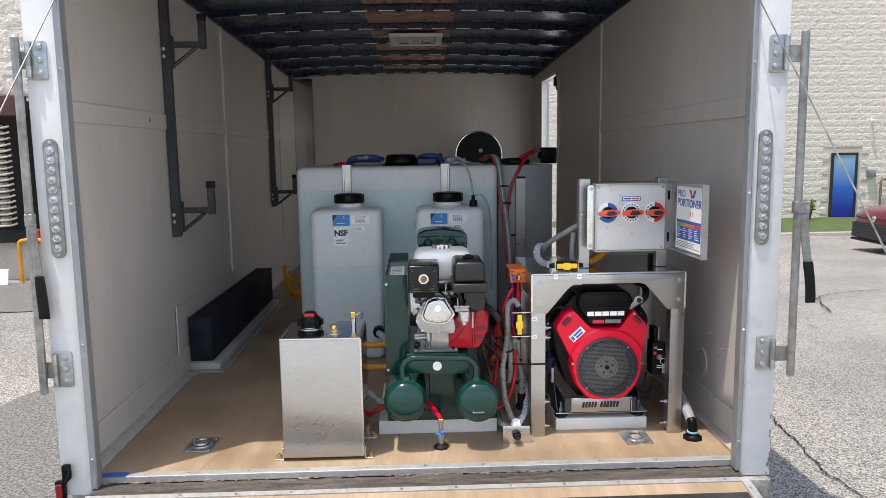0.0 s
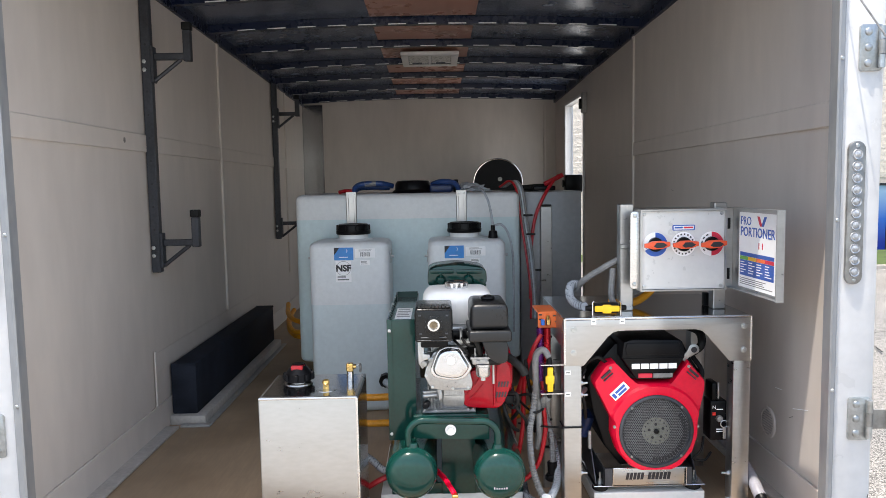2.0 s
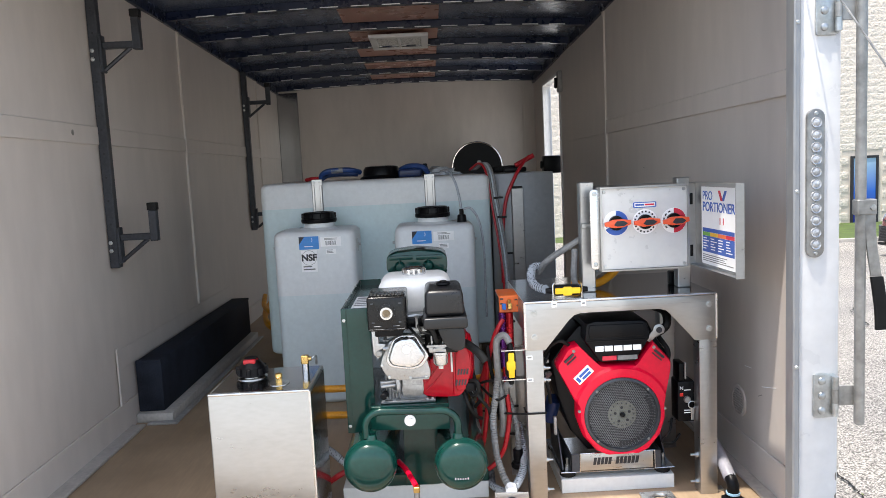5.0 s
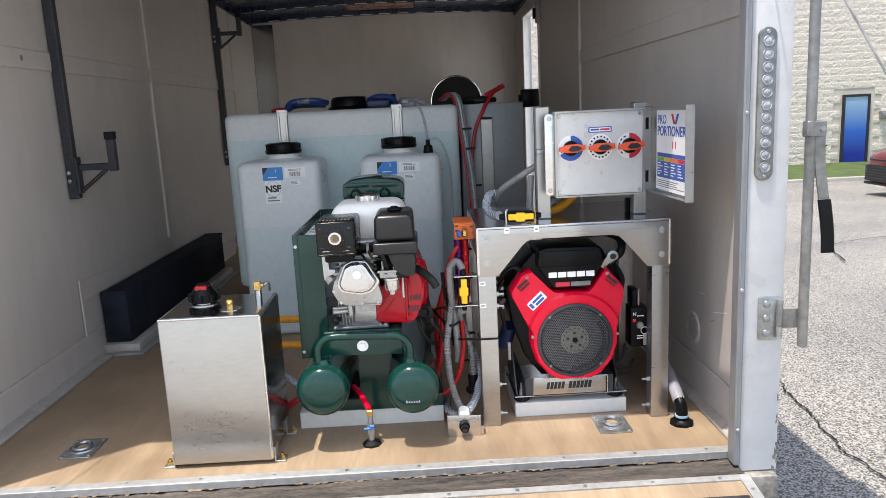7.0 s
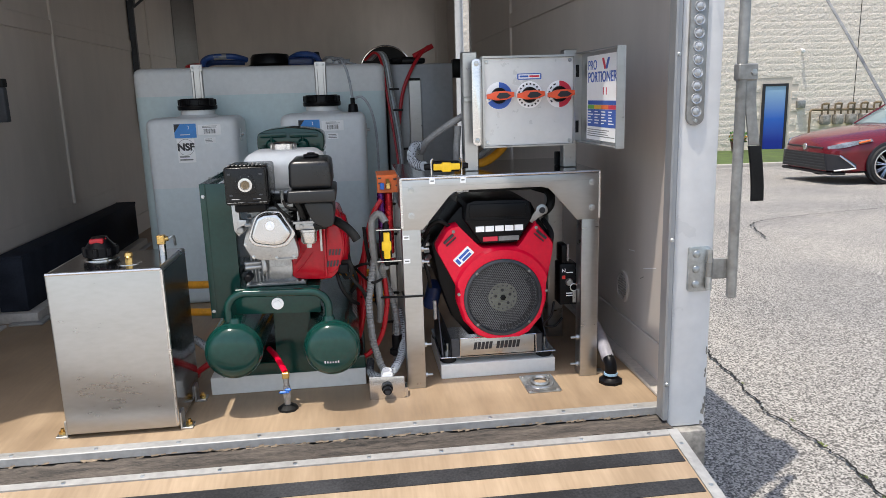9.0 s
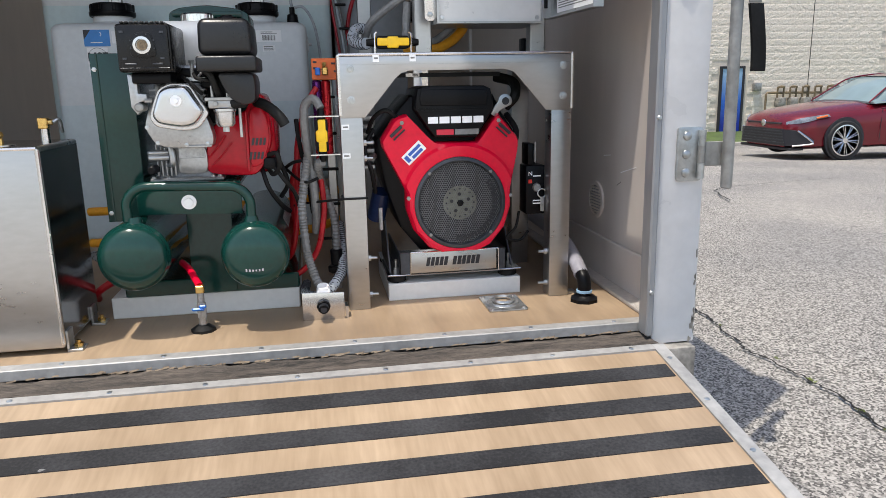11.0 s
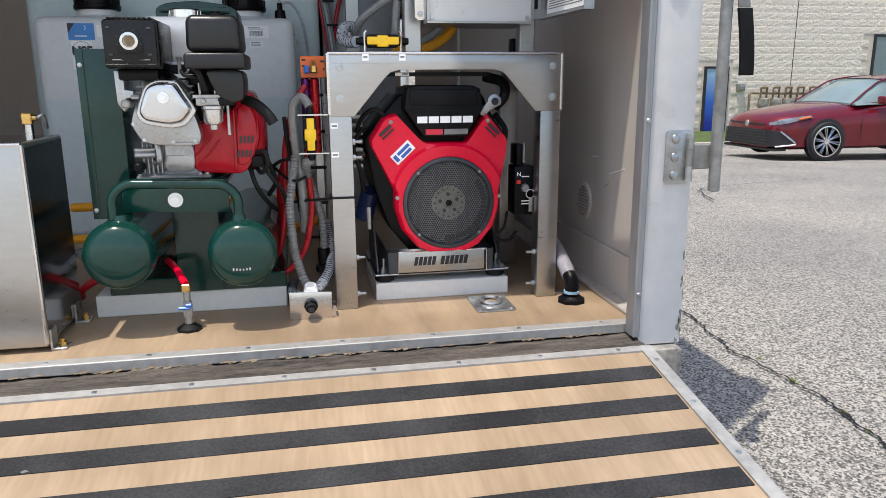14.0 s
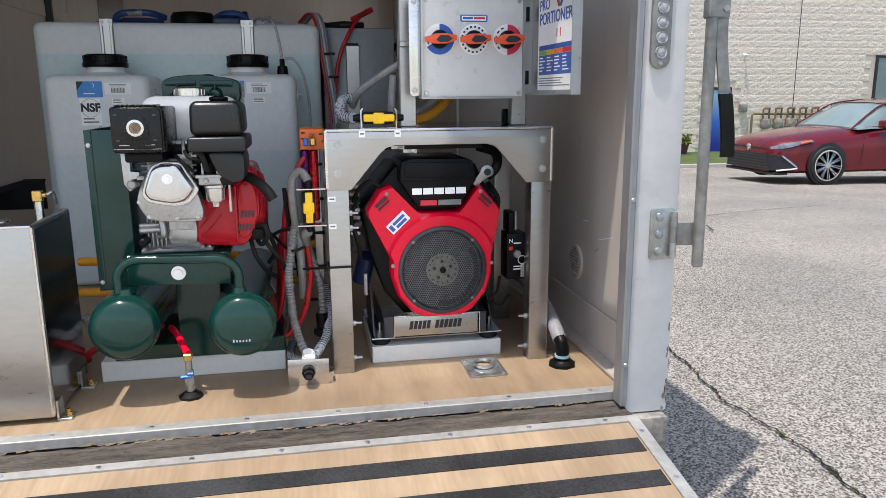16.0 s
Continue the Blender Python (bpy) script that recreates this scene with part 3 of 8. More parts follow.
# floor edge trims along both walls, wheel-box surround and threshold
for nm, x0, x1 in (("baseboard_west", XL, XL + 0.07), ("baseboard_east", XR - 0.05, XR)):
    bm = B()
    box(bm, x0, x1, 2.58, 3.77 if nm.endswith("west") else Y1, 0.0, 0.012, 0.003, 1)
    solid(nm, bm, M["edging"], "pale sealed edging strip on the floor", "trim", kind="structure")
bm = B()
box(bm, XL + 0.0705, -0.955, 3.775, 3.815, 0.0, 0.010, 0.003, 1)
box(bm, -0.985, -0.955, 3.816, 5.52, 0.0, 0.010, 0.003, 1)
solid("trim_floor", bm, M["trim"], "grey metal strip round the wheel box foot", "trim", kind="structure")
bm = B()
box(bm, XL + 0.0105, -0.986, 3.816, 5.50, 0.0, 0.044, 0.006, 2)
solid("wheel_box_plinth", bm, M["edging"], "pale sealed plinth under the wheel box", "trim", kind="structure")
bm = B()
box(bm, XL + 0.0105, XL + 0.018, 3.665, 3.685, 0.130, 0.384, 0.002, 1)
box(bm, XL + 0.0105, XL + 0.013, 3.686, 5.50, 0.285, 0.371, 0.001, 1)
solid("trim_wheel_box", bm, M["wall"], "beige liner surround of the wheel box", "trim", kind="structure")
bm = B()
box(bm, -1.075, 1.235, 2.540, 2.577, -0.023, 0.002, 0.002, 1)
sill = solid("sill", bm, M["trim"], "bright aluminium nosing along the floor edge", "trim", kind="structure")
for k in range(11):
    bm = B()
    lathe(bm, (-0.98 + k * 0.213, 2.558, 0.0018), (0, 0, 1), [(0, 0.006), (0.002, 0.005), (0.0028, 0)], 10)
    part("screw", bm, M["zinc"], sill)
part("tape", boxed(-1.072, -0.985, 2.5385, 2.576, 0.0022, 0.0034), M["blueink"], sill, "strip of blue tape")
bm = B()
box(bm, -1.085, 1.225, 2.447, 2.60, -0.10, -0.029, 0.006, 1)
rows = []
for j in range(7):
    y = 2.449 + 0.0148 * j
    rows.append([bm.verts.new((-1.08 + 2.3 * i / 160, y, -0.0245 + 0.006 * noise.noise(Vector((i * 0.35, j * 1.9, 0))) + 0.003 * noise.noise(Vector((i * 1.7, j * 3.1, 4))))) for i in range(161)])
for p, q in zip(rows, rows[1:]):
    for i in range(160):
        bm.faces.new((p[i], p[i + 1], q[i + 1], q[i]))
solid("rear_beam", bm, M["beam"], "weathered dark timber and steel rear beam", "beam", kind="structure")


# chaff caught along the foot of the nosing
rnd = random.Random(9)
bm = B()
for k in range(170):
    x = rnd.uniform(-1.07, 1.2)
    y, z = 2.5395 - rnd.uniform(0, 0.010), -0.0185 + rnd.uniform(-0.002, 0.002)
    n, w, a = rnd.uniform(0.003, 0.011), rnd.uniform(0.0008, 0.002), rnd.uniform(-0.5, 0.5)
    d, s_ = Vector((math.cos(a), math.sin(a) * 0.5, 0.15)) * n, Vector((0, 0.3, 1)) * w
    c = Vector((x, y, z))
    bm.faces.new([bm.verts.new(c + q) for q in (-d - s_, d - s_, d + s_, -d + s_)])
solid("chaff", bm, M["mulch"], "dry brown chaff caught along the floor edge", "debris", kind="stuff")


def jamb(name, x0, x1, trim0, trim1, label):
    bm = B()
    box(bm, x0, x1, 2.5, 2.548, -0.045, 2.25, 0.006, 2)
    ob = solid(name, bm, M["white"], label, "door jamb", kind="structure")
    bm = B()
    box(bm, trim0, trim1, 2.488, 2.535, -0.02, 2.2, 0.004, 1)
    part("edge_trim", bm, M["jambtrim"], ob, "scuffed grey metal corner trim")
    for z in (0.09, 0.5, 0.98, 1.42):
        b2 = B()
        lathe(b2, ((trim0 + trim1) / 2, 2.488, z), (0, -1, 0), [(0, 0.006), (0.003, 0.004), (0.0035, 0)], 10)
        part("screw", b2, M["zinc"], ob)
    return ob


jamb("jamb_east", 1.222, 1.335, 1.203, 1.221, "white painted steel rear door post")
jamb("jamb_west", -1.19, -1.086, -1.085, -1.062, "white painted steel rear door post")
solid("jamb_foot", boxed(1.225, 1.325, 2.47, 2.58, -0.16, -0.047, bev=0.004), M["scuffed"], "scuffed metal foot under the door post", "bracket", kind="structure")
solid("header", boxed(-1.19, 1.335, 2.5, 2.62, 1.94, 2.25, bev=0.006), M["white"], "white painted header over the rear opening", "header", kind="structure")

# roof: sheet, bows and a brown board down the middle
bm = B()
cols = [XL + (XR - XL) * k / 12 for k in range(13)]


def arch(x):
    u = (x - (XL + XR) / 2) / ((XR - XL) / 2)
    return 0.032 * (1 - u * u)


def vault(bm, xs, ya, yb, drop0, drop1):
    low = [[bm.verts.new((x, y, ceil_z(y) + arch(x) - drop0)) for x in xs] for y in (ya, yb)]
    top = [[bm.verts.new((x, y, ceil_z(y) + arch(x) - drop1)) for x in xs] for y in (ya, yb)]
    n = len(xs)
    for k in range(n - 1):
        bm.faces.new((low[0][k], low[0][k + 1], low[1][k + 1], low[1][k]))
        bm.faces.new((top[0][k], top[1][k], top[1][k + 1], top[0][k + 1]))
        bm.faces.new((low[0][k], top[0][k], top[0][k + 1], low[0][k + 1]))
        bm.faces.new((low[1][k], low[1][k + 1], top[1][k + 1], top[1][k]))
    for k in (0, n - 1):
        bm.faces.new((low[0][k], low[1][k], top[1][k], top[0][k]))


vault(bm, [XL - 0.05, *cols[1:-1], XR + 0.05], 2.55, Y1 + 0.05, -0.03, -0.06)
solid("ceiling", bm, M["roof"], "dark grey sheet roof lining", "ceiling", kind="structure")
bm = B()
for k in range(8):
    y = 2.96 + 0.57 * k
    vault(bm, [-0.24, -0.1, 0.05, 0.2, 0.345], y + 0.035, y + 0.51, -0.024, -0.029)
solid("ceiling_boards", bm, M["rust"], "brown boards along the middle of the roof", "ceiling", kind="structure")
for k in range(9):
    y = 2.935 + 0.57 * k
    bm = B()
    vault(bm, cols, y, y + 0.035, 0.014, -0.028)
    bow = solid("roof_bow", bm, M["rib"], "dark navy steel roof bow", "roof bow", kind="structure")
    bm = B()
    n = 13
    for i in range(n):
        x = -0.98 + i * 0.168
        xs = [x, x + 0.05, x + 0.10]
        vault(bm, xs, y - 0.004, y - 0.0012, 0.0135, 0.0085)
    part("slot_row", bm, M["paper"], bow, "row of bright slots")
for nm, x in (("trim_west", XL), ("trim_east", XR - 0.02)):
    bm = B()
    vs = box(bm, x, x + 0.02, 2.62, Y1, 1.0, 1.03)
    for v in vs:
        v.co.z = ceil_z(v.co.y) - (0.03 if v.co.z < 1.02 else -0.028)
    solid(nm, bm, M["rib"], "dark navy rail along the top of the wall", "trim", kind="structure")
bm = B()
box(bm, XL, -0.965, Y1 - 0.012, Y1 - 0.001, 0, 1.88, 0.002, 1)
solid("corner_post_west", bm, M["mirror"], "bright metal corner post with rivets", "trim", kind="structure")
bm = B()
box(bm, 1.166, 1.185, Y1 - 0.012, Y1 - 0.001, 0, 1.86, 0.002, 1)
solid("corner_post_east", bm, M["wall"], "beige corner batten", "trim", kind="structure")

# ceiling lamp
lamp = thing("ceiling_light", (0.1, 5.55, 1.97), "rectangular two-lens ceiling light, switched off", "ceiling light")
zc = ceil_z(5.5) + 0.02
bm = B()
for a, b, c, d in ((-0.11, 0.28, 5.42, 5.48), (-0.11, 0.28, 5.85, 5.91), (-0.11, -0.062, 5.481, 5.849), (0.232, 0.28, 5.481, 5.849), (0.075, 0.095, 5.481, 5.849)):
    box(bm, a, b, c, d, zc - 0.012, zc + 0.012, 0.005, 2)
part("frame", bm, M["white"], lamp)
for a, b in ((-0.061, 0.074), (0.096, 0.231)):
    bm = B()
    box(bm, a, b, 5.481, 5.849, zc - 0.003, zc + 0.02, 0.004, 1)
    part("diffuser", bm, M["diffuser"], lamp, "ribbed pale lens")

# side door frame and its hardware
bm = B()
box(bm, XR - 0.012, XR + 0.06, 7.03, 7.075, 0.0, 1.80, 0.004, 1)
box(bm, XR - 0.012, XR + 0.06, 6.235, 6.262, 0.0, 1.80, 0.004, 1)
box(bm, XR - 0.012, XR + 0.06, 6.263, 7.029, 1.775, 1.80, 0.004, 1)
solid("door_1", bm, M["white"], "white frame of the open side door", "door frame", kind="structure")
dh = thing("door_holder", (1.27, 6.15, 1.69), "dark door holder on the wall beside the opening", "door holder")
bm = B()
box(bm, 1.245, 1.286, 6.12, 6.19, 1.63, 1.79, 0.012, 2)
part("plate", bm, M["trim"], dh)
bm = B()
box(bm, 1.225, 1.2445, 6.135, 6.175, 1.66, 1.74, 0.008, 2)
part("catch", bm, M["black"], dh, "black rubber catch")
sw = thing("switch_box", (1.22, 6.36, 1.08), "black plastic junction box on the wall", "switch box")
bm = B()
box(bm, 1.15, 1.2855, 6.30, 6.42, 1.02, 1.16, 0.012, 2)
part("body", bm, M["black"], sw)
bm = B()
cyl(bm, (1.149, 6.36, 1.09), (1.13, 6.36, 1.09), 0.03, bev=0.004)
part("knob", bm, M["black"], sw)

# round wall vent
vent = thing("wall_vent", (1.284, 3.018, 0.232), "round slotted plastic vent in the side panel", "vent")
bm = B()
lathe(bm, (1.2825, 3.018, 0.232), (-1, 0, 0), [(0, 0.056), (0.006, 0.055), (0.008, 0.046), (0.003, 0.044), (0.003, 0)], 28)
part("rim", bm, M["wall"], vent)
bm = B()
lathe(bm, (1.2795, 3.018, 0.232), (-1, 0, 0), [(0, 0.0435), (0.0006, 0.0435), (0.0007, 0)], 28)
part("backing", bm, M["greybox"], vent)
for k in range(9):
    z = 0.232 - 0.036 + k * 0.009
    h = math.sqrt(max(0.0004, 0.042 ** 2 - (z - 0.232) ** 2))
    bm = B()
    box(bm, 1.2745, 1.2790, 3.018 - h, 3.018 + h, z - 0.0022, z + 0.0022)
    part("slat", bm, M["wall"], vent)


# ---- ramp ----
def ramp_z(y):
    return -0.024 - 0.167 * (2.445 - y)


def ramp_slab(bm, x0, x1, ya, yb, lo, hi, bev=0.0):
    vs = box(bm, x0, x1, ya, yb, 0, 1, 0)
    for v in vs:
        v.co.z = ramp_z(v.co.y) + (hi if v.co.z > 0.5 else lo)


bm = B()
ramp_slab(bm, -1.055, 1.195, 0.45, 2.42, -0.04, 0.0)
rampob = solid("ramp", bm, M["rampply"], "plywood loading ramp let down, with black grip strips", "ramp", kind="structure")
for k in range(17):
    y = 2.360 - 0.1148 * k
    bm = B()
    ramp_slab(bm, -1.045, 1.19, y - 0.049, y, 0.0, 0.002)
    part("grip_strip", bm, M["grip"], rampob, "black gritty anti-slip tape")
for nm, a, b, c, d in (("edge", 1.1955, 1.225, 0.45, 2.443), ("edge", -1.085, -1.0555, 0.45, 2.443), ("edge", -1.055, 1.195, 2.4205, 2.443)):
    bm = B()
    ramp_slab(bm, a, b, c, d, -0.045, 0.004)
    part("edge_strip", bm, M["trim"], rampob, "bright aluminium edging")
for k in range(12):
    for x, y in ((-0.95 + k * 0.19, 2.432), (1.21, 2.38 - k * 0.165)):
        bm = B()
        lathe(bm, (x, y, ramp_z(y) + 0.0035), (0, 0, 1), [(0, 0.006), (0.002, 0.005), (0.0028, 0)], 10)
        part("screw", bm, M["zinc"], rampob)

# ramp cables
for x, xb in ((1.205, 1.245), (-1.07, -1.105)):
    cab = thing("ramp_cable", (x, 1.0, ramp_z(1.0)), "thin steel cable between ramp and door post", "cable", "ramp cables")
    bm = B()
    tube(bm, [(x, 2.545, 1.70), ((x + xb) / 2, 1.62, 0.72), (xb, 0.70, ramp_z(0.70) - 0.02)], 0.0024, 6, 4)
    part("wire", bm, M["steel"], cab)
    bm = B()
    cyl(bm, (xb, 0.70, ramp_z(0.70) - 0.045), (xb, 0.70, ramp_z(0.70) + 0.01), 0.010, seg=10)
    box(bm, min(xb, 1.2 if xb > 0 else -1.06), max(xb, 1.2 if xb > 0 else -1.06), 0.68, 0.72, ramp_z(0.70) - 0.045, ramp_z(0.70) - 0.03)
    part("eye_bolt", bm, M["zinc"], cab)


# ---- rear hardware ----
def led_bar(x, tilt):
    ob = thing("led_light_bar", (x, 2.5, 1.0), "slim oval reversing light with round clear lenses", "light bar", "light bars on the posts")
    bm = B()
    prism(bm, rounded(x - 0.024, x + 0.024, 0.80, 1.196, 0.023, 6), 2.488, 2.4995, bev=0.003)
    part("housing", bm, M["steel"], ob)
    for k in range(11):
        bm = B()
        lathe(bm, (x, 2.488, 0.836 + 0.0324 * k), (0, -1, 0), [(0, 0.0145), (0.004, 0.0135), (0.0025, 0.010), (0.006, 0.005), (0.0065, 0)], 16)
        part("lens", bm, M["lens"], ob)
    for z in (0.812, 1.184):
        bm = B()
        lathe(bm, (x, 2.488, z), (0, -1, 0), [(0, 0.006), (0.003, 0.004), (0.0032, 0)], 10)
        part("screw", bm, M["zinc"], ob)


led_bar(1.262, 0)
led_bar(-1.128, 0)


def lock_rod(sign, xp, label, reach, lever):
    """Cam lock bar with its two hinge brackets; xp is the post side, sign points outwards."""
    ob = thing("lock_bar", (xp, 2.5, 0.35), label, "lock bar", "lock bars")
    xr = xp + sign * reach
    bm = B()
    cyl(bm, (xr, 2.478, 0.335), (xr - sign * 0.006, 2.478, 1.52), 0.0135, seg=16, bev=0.003)
    part("rod", bm, M["steel"], ob)
    for z in (1.447, 0.415):
        bm = B()
        lo, hi = sorted((xp, xp + sign * 0.062))
        prism(bm, rounded(lo, hi, z - 0.062, z + 0.062, 0.008, 3), 2.492, 2.4995, bev=0.001)
        lo, hi = sorted((xp + sign * 0.0485, xp + sign * 0.0625))
        for z0, z1 in ((z - 0.055, z - 0.020), (z + 0.020, z + 0.055)):
            cyl(bm, (xp + sign * 0.055, 2.484, z0), (xp + sign * 0.055, 2.484, z1), 0.0085, seg=12)
        br = part("hinge_plate", bm, M["zinc"], ob)
        bm = B()
        cyl(bm, (xp + sign * 0.055, 2.484, z - 0.019), (xp + sign * 0.055, 2.484, z + 0.019), 0.0085, seg=12)
        lo, hi = sorted((xp + sign * 0.055, xp + sign * (reach + 0.007)))
        box(bm, lo, hi, 2.486, 2.4915, z - 0.028, z + 0.028, 0.0015, 1)
        part("strap", bm, M["steel"], ob)
        for dz in (-0.042, 0, 0.042):
            bm = B()
            lathe(bm, (xp + sign * 0.022, 2.492, z + dz), (0, -1, 0), [(0, 0.011), (0.004, 0.0095), (0.0065, 0.005), (0.0068, 0)], 14)
            part("bolt", bm, M["zinc"], ob)
    zl = 0.93
    bm = B()
    box(bm, *sorted((xr - sign * lever * 0.018, xr + sign * lever * 0.034)), 2.464, 2.494, zl - 0.02, zl + 0.022, 0.003, 1)
    part("handle_clamp", bm, M["steel"], ob, "rusty welded clamp")
    bm = B()
    lathe(bm, (xr + sign * lever * 0.022, 2.464, zl), (0, -1, 0), [(0, 0.009), (0.004, 0.008), (0.005, 0)], 6)
    part("bolt", bm, M["zinc"], ob)

    def blade(z0, z1, t):
        bm = B()
        n = 10
        pts = []
        for k in range(n + 1):
            u = z0 + (z1 - z0) * k / n
            s = min(1.0, max(0.0, (0.90 - u) / 0.30))
            pts.append((xr + sign * lever * (0.020 + 0.034 * s * s * (3 - 2 * s)), u))
        wd = 0.0145 + t * 0.5
        poly = [(x - wd, z) for x, z in pts] + [(x + wd, z) for x, z in reversed(pts)]
        prism(bm, poly, 2.470 - t, 2.476, bev=0.0015)
        return bm

    part("handle", blade(0.92, 0.745, 0.0), M["steel"], ob)
    part("grip", blade(0.7435, 0.598, 0.004), M["rubber"], ob, "black rubber grip")


lock_rod(1, 1.262, "galvanised lock bar with a rubber-gripped handle on the post", 0.118, 1)
lock_rod(-1, -1.115, "galvanised lock bar beside the door post", 0.095, -0.5)
lt = thing("latch", (-1.165, 2.5, 0.03), "small black latch on the door post", "latch")
bm = B()
box(bm, -1.178, -1.152, 2.478, 2.4995, 0.02, 0.075, 0.004, 2)
tube(bm, [(-1.152, 2.48, 0.07), (-1.145, 2.47, 0.05), (-1.160, 2.465, 0.02)], 0.006, 8)
part("hook", bm, M["black"], lt)
mk = thing("marker_light", (-1.187, 2.5, -0.02), "small dark red marker light on the post", "marker light")
bm = B()
box(bm, -1.205, -1.172, 2.478, 2.4995, -0.06, 0.018, 0.005, 2)
part("housing", bm, M["black"], mk)
bm = B()
box(bm, -1.200, -1.177, 2.472, 2.4775, -0.052, 0.010, 0.003, 1)
part("lens", bm, M["redlens"], mk)

# wear on the liner: a knot hole and a few scratches
wm = bpy.data.objects["wall_west"]
bm = B()
lathe(bm, (XL + 0.0132, 3.48, 1.300), (1, 0, 0), [(0, 0.012), (0.0008, 0.010), (0.001, 0)], 12)
part("knot", bm, M["scuffed"], wm)
we = bpy.data.objects["wall_east"]
for y, z, n, a in ((2.80, 0.345, 0.10, -14), (2.95, 0.372, 0.05, -6), (4.1, 1.05, 0.03, 10), (2.86, 0.30, 0.03, -25), (3.2, 0.95, 0.025, 5)):
    bm = B()
    vs = box(bm, XR - 0.0042, XR - 0.0031, y - n / 2, y + n / 2, z - 0.0012, z + 0.0012)
    turn(vs, (XR, y, z), rx=a)
    part("scratch", bm, M["paper"] if n > 0.04 else M["scuffed"], we)
# raw wooden edge of the liner and a bit of brush seal at the sill end
solid("trim_liner_edge", boxed(1.258, 1.2815, 2.552, 2.598, 0.045, 1.92, bev=0.001, seg=1), M["ply"], "raw wooden edge beside the door post", "trim", kind="structure")
for k in range(5):
    bm = B()
    box(bm, 1.2365 + k * 0.006, 1.2405 + k * 0.006, 2.552, 2.59, -0.02, 0.03)
    part("seal_strip", bm, M["scuffed"], sill)
# stains and scuffs on the ramp
rn = random.Random(4)
for k in range(16):
    x, y = rn.uniform(-0.95, 1.1), rn.uniform(1.0, 2.40)
    w, h = rn.uniform(0.003, 0.009), rn.uniform(0.003, 0.012)
    on_strip = (2.360 - y) % 0.1148 < 0.049 and y < 2.36
    bm = B()
    poly = [(x + w * math.cos(a) * rn.uniform(0.4, 1.3), y + h * math.sin(a) * rn.uniform(0.4, 1.3)) for a in [2 * math.pi * i / 8 for i in range(8)]]
    lo = [bm.verts.new((px, py, ramp_z(py) + (0.0026 if on_strip else 0.0006))) for px, py in poly]
    bm.faces.new(lo)
    part("stain", bm, M["greyhose" if on_strip else "scuffed"], rampob)
# paint chips on the post
jo = bpy.data.objects["jamb_east"]
rn = random.Random(21)
for k in range(15):
    x, z = 1.333 - abs(rn.gauss(0, 0.008)), -0.04 + abs(rn.gauss(0, 0.11))
    w, h = rn.uniform(0.001, 0.0035), rn.uniform(0.003, 0.016)
    if x - w < 1.23:
        continue
    bm = B()
    poly = [(min(1.3335, x + w * math.cos(a) * rn.uniform(0.6, 1.2)), z + h * math.sin(a) * rn.uniform(0.6, 1.2)) for a in [2 * math.pi * i / 7 for i in range(7)]]
    prism(bm, poly, 2.4990, 2.4996)
    part("paint_chip", bm, M["scuffed"], jo)


# ---- small shared pieces ----
def bolt(parent, at, way, r=0.008, mat="zinc"):
    bm = B()
    lathe(bm, at, way, [(0, r * 1.35), (r * 0.25, r * 1.35), (r * 0.26, r), (r * 0.95, r), (r * 1.05, r * 0.8)], 6)
    return part("bolt", bm, M[mat], parent)


def rows_of_print(parent, x0, x1, z0, z1, y, n, mat, name="print_line", seed=1):
    """Lines of writing too small to read, as plain bars."""
    rnd = random.Random(seed)
    for k in range(n):
        z = z1 - (k + 0.5) * (z1 - z0) / n
        h = (z1 - z0) / n * 0.45
        bm = B()
        box(bm, x0, x0 + (x1 - x0) * rnd.uniform(0.65, 1.0), y - 0.0004, y, z - h / 2, z + h / 2)
        part(name, bm, M[mat], parent)


# ---- wheel box on the west wall ----
wb = solid("wheel_box", boxed(XL + 0.0135, -1.030, 3.845, 5.48, 0.044, 0.284, bev=0.008), M["carpet"], "long black felt-covered wheel box along the wall", "wheel box", base=(-1.09, 4.6, 0.044))
for y in (3.849, 5.476):
    bm = B()
    box(bm, XL + 0.016, -1.028, y - 0.006, y + 0.006, 0.272, 0.286, 0.003, 1)
    part("seam", bm, M["carpet"], wb)



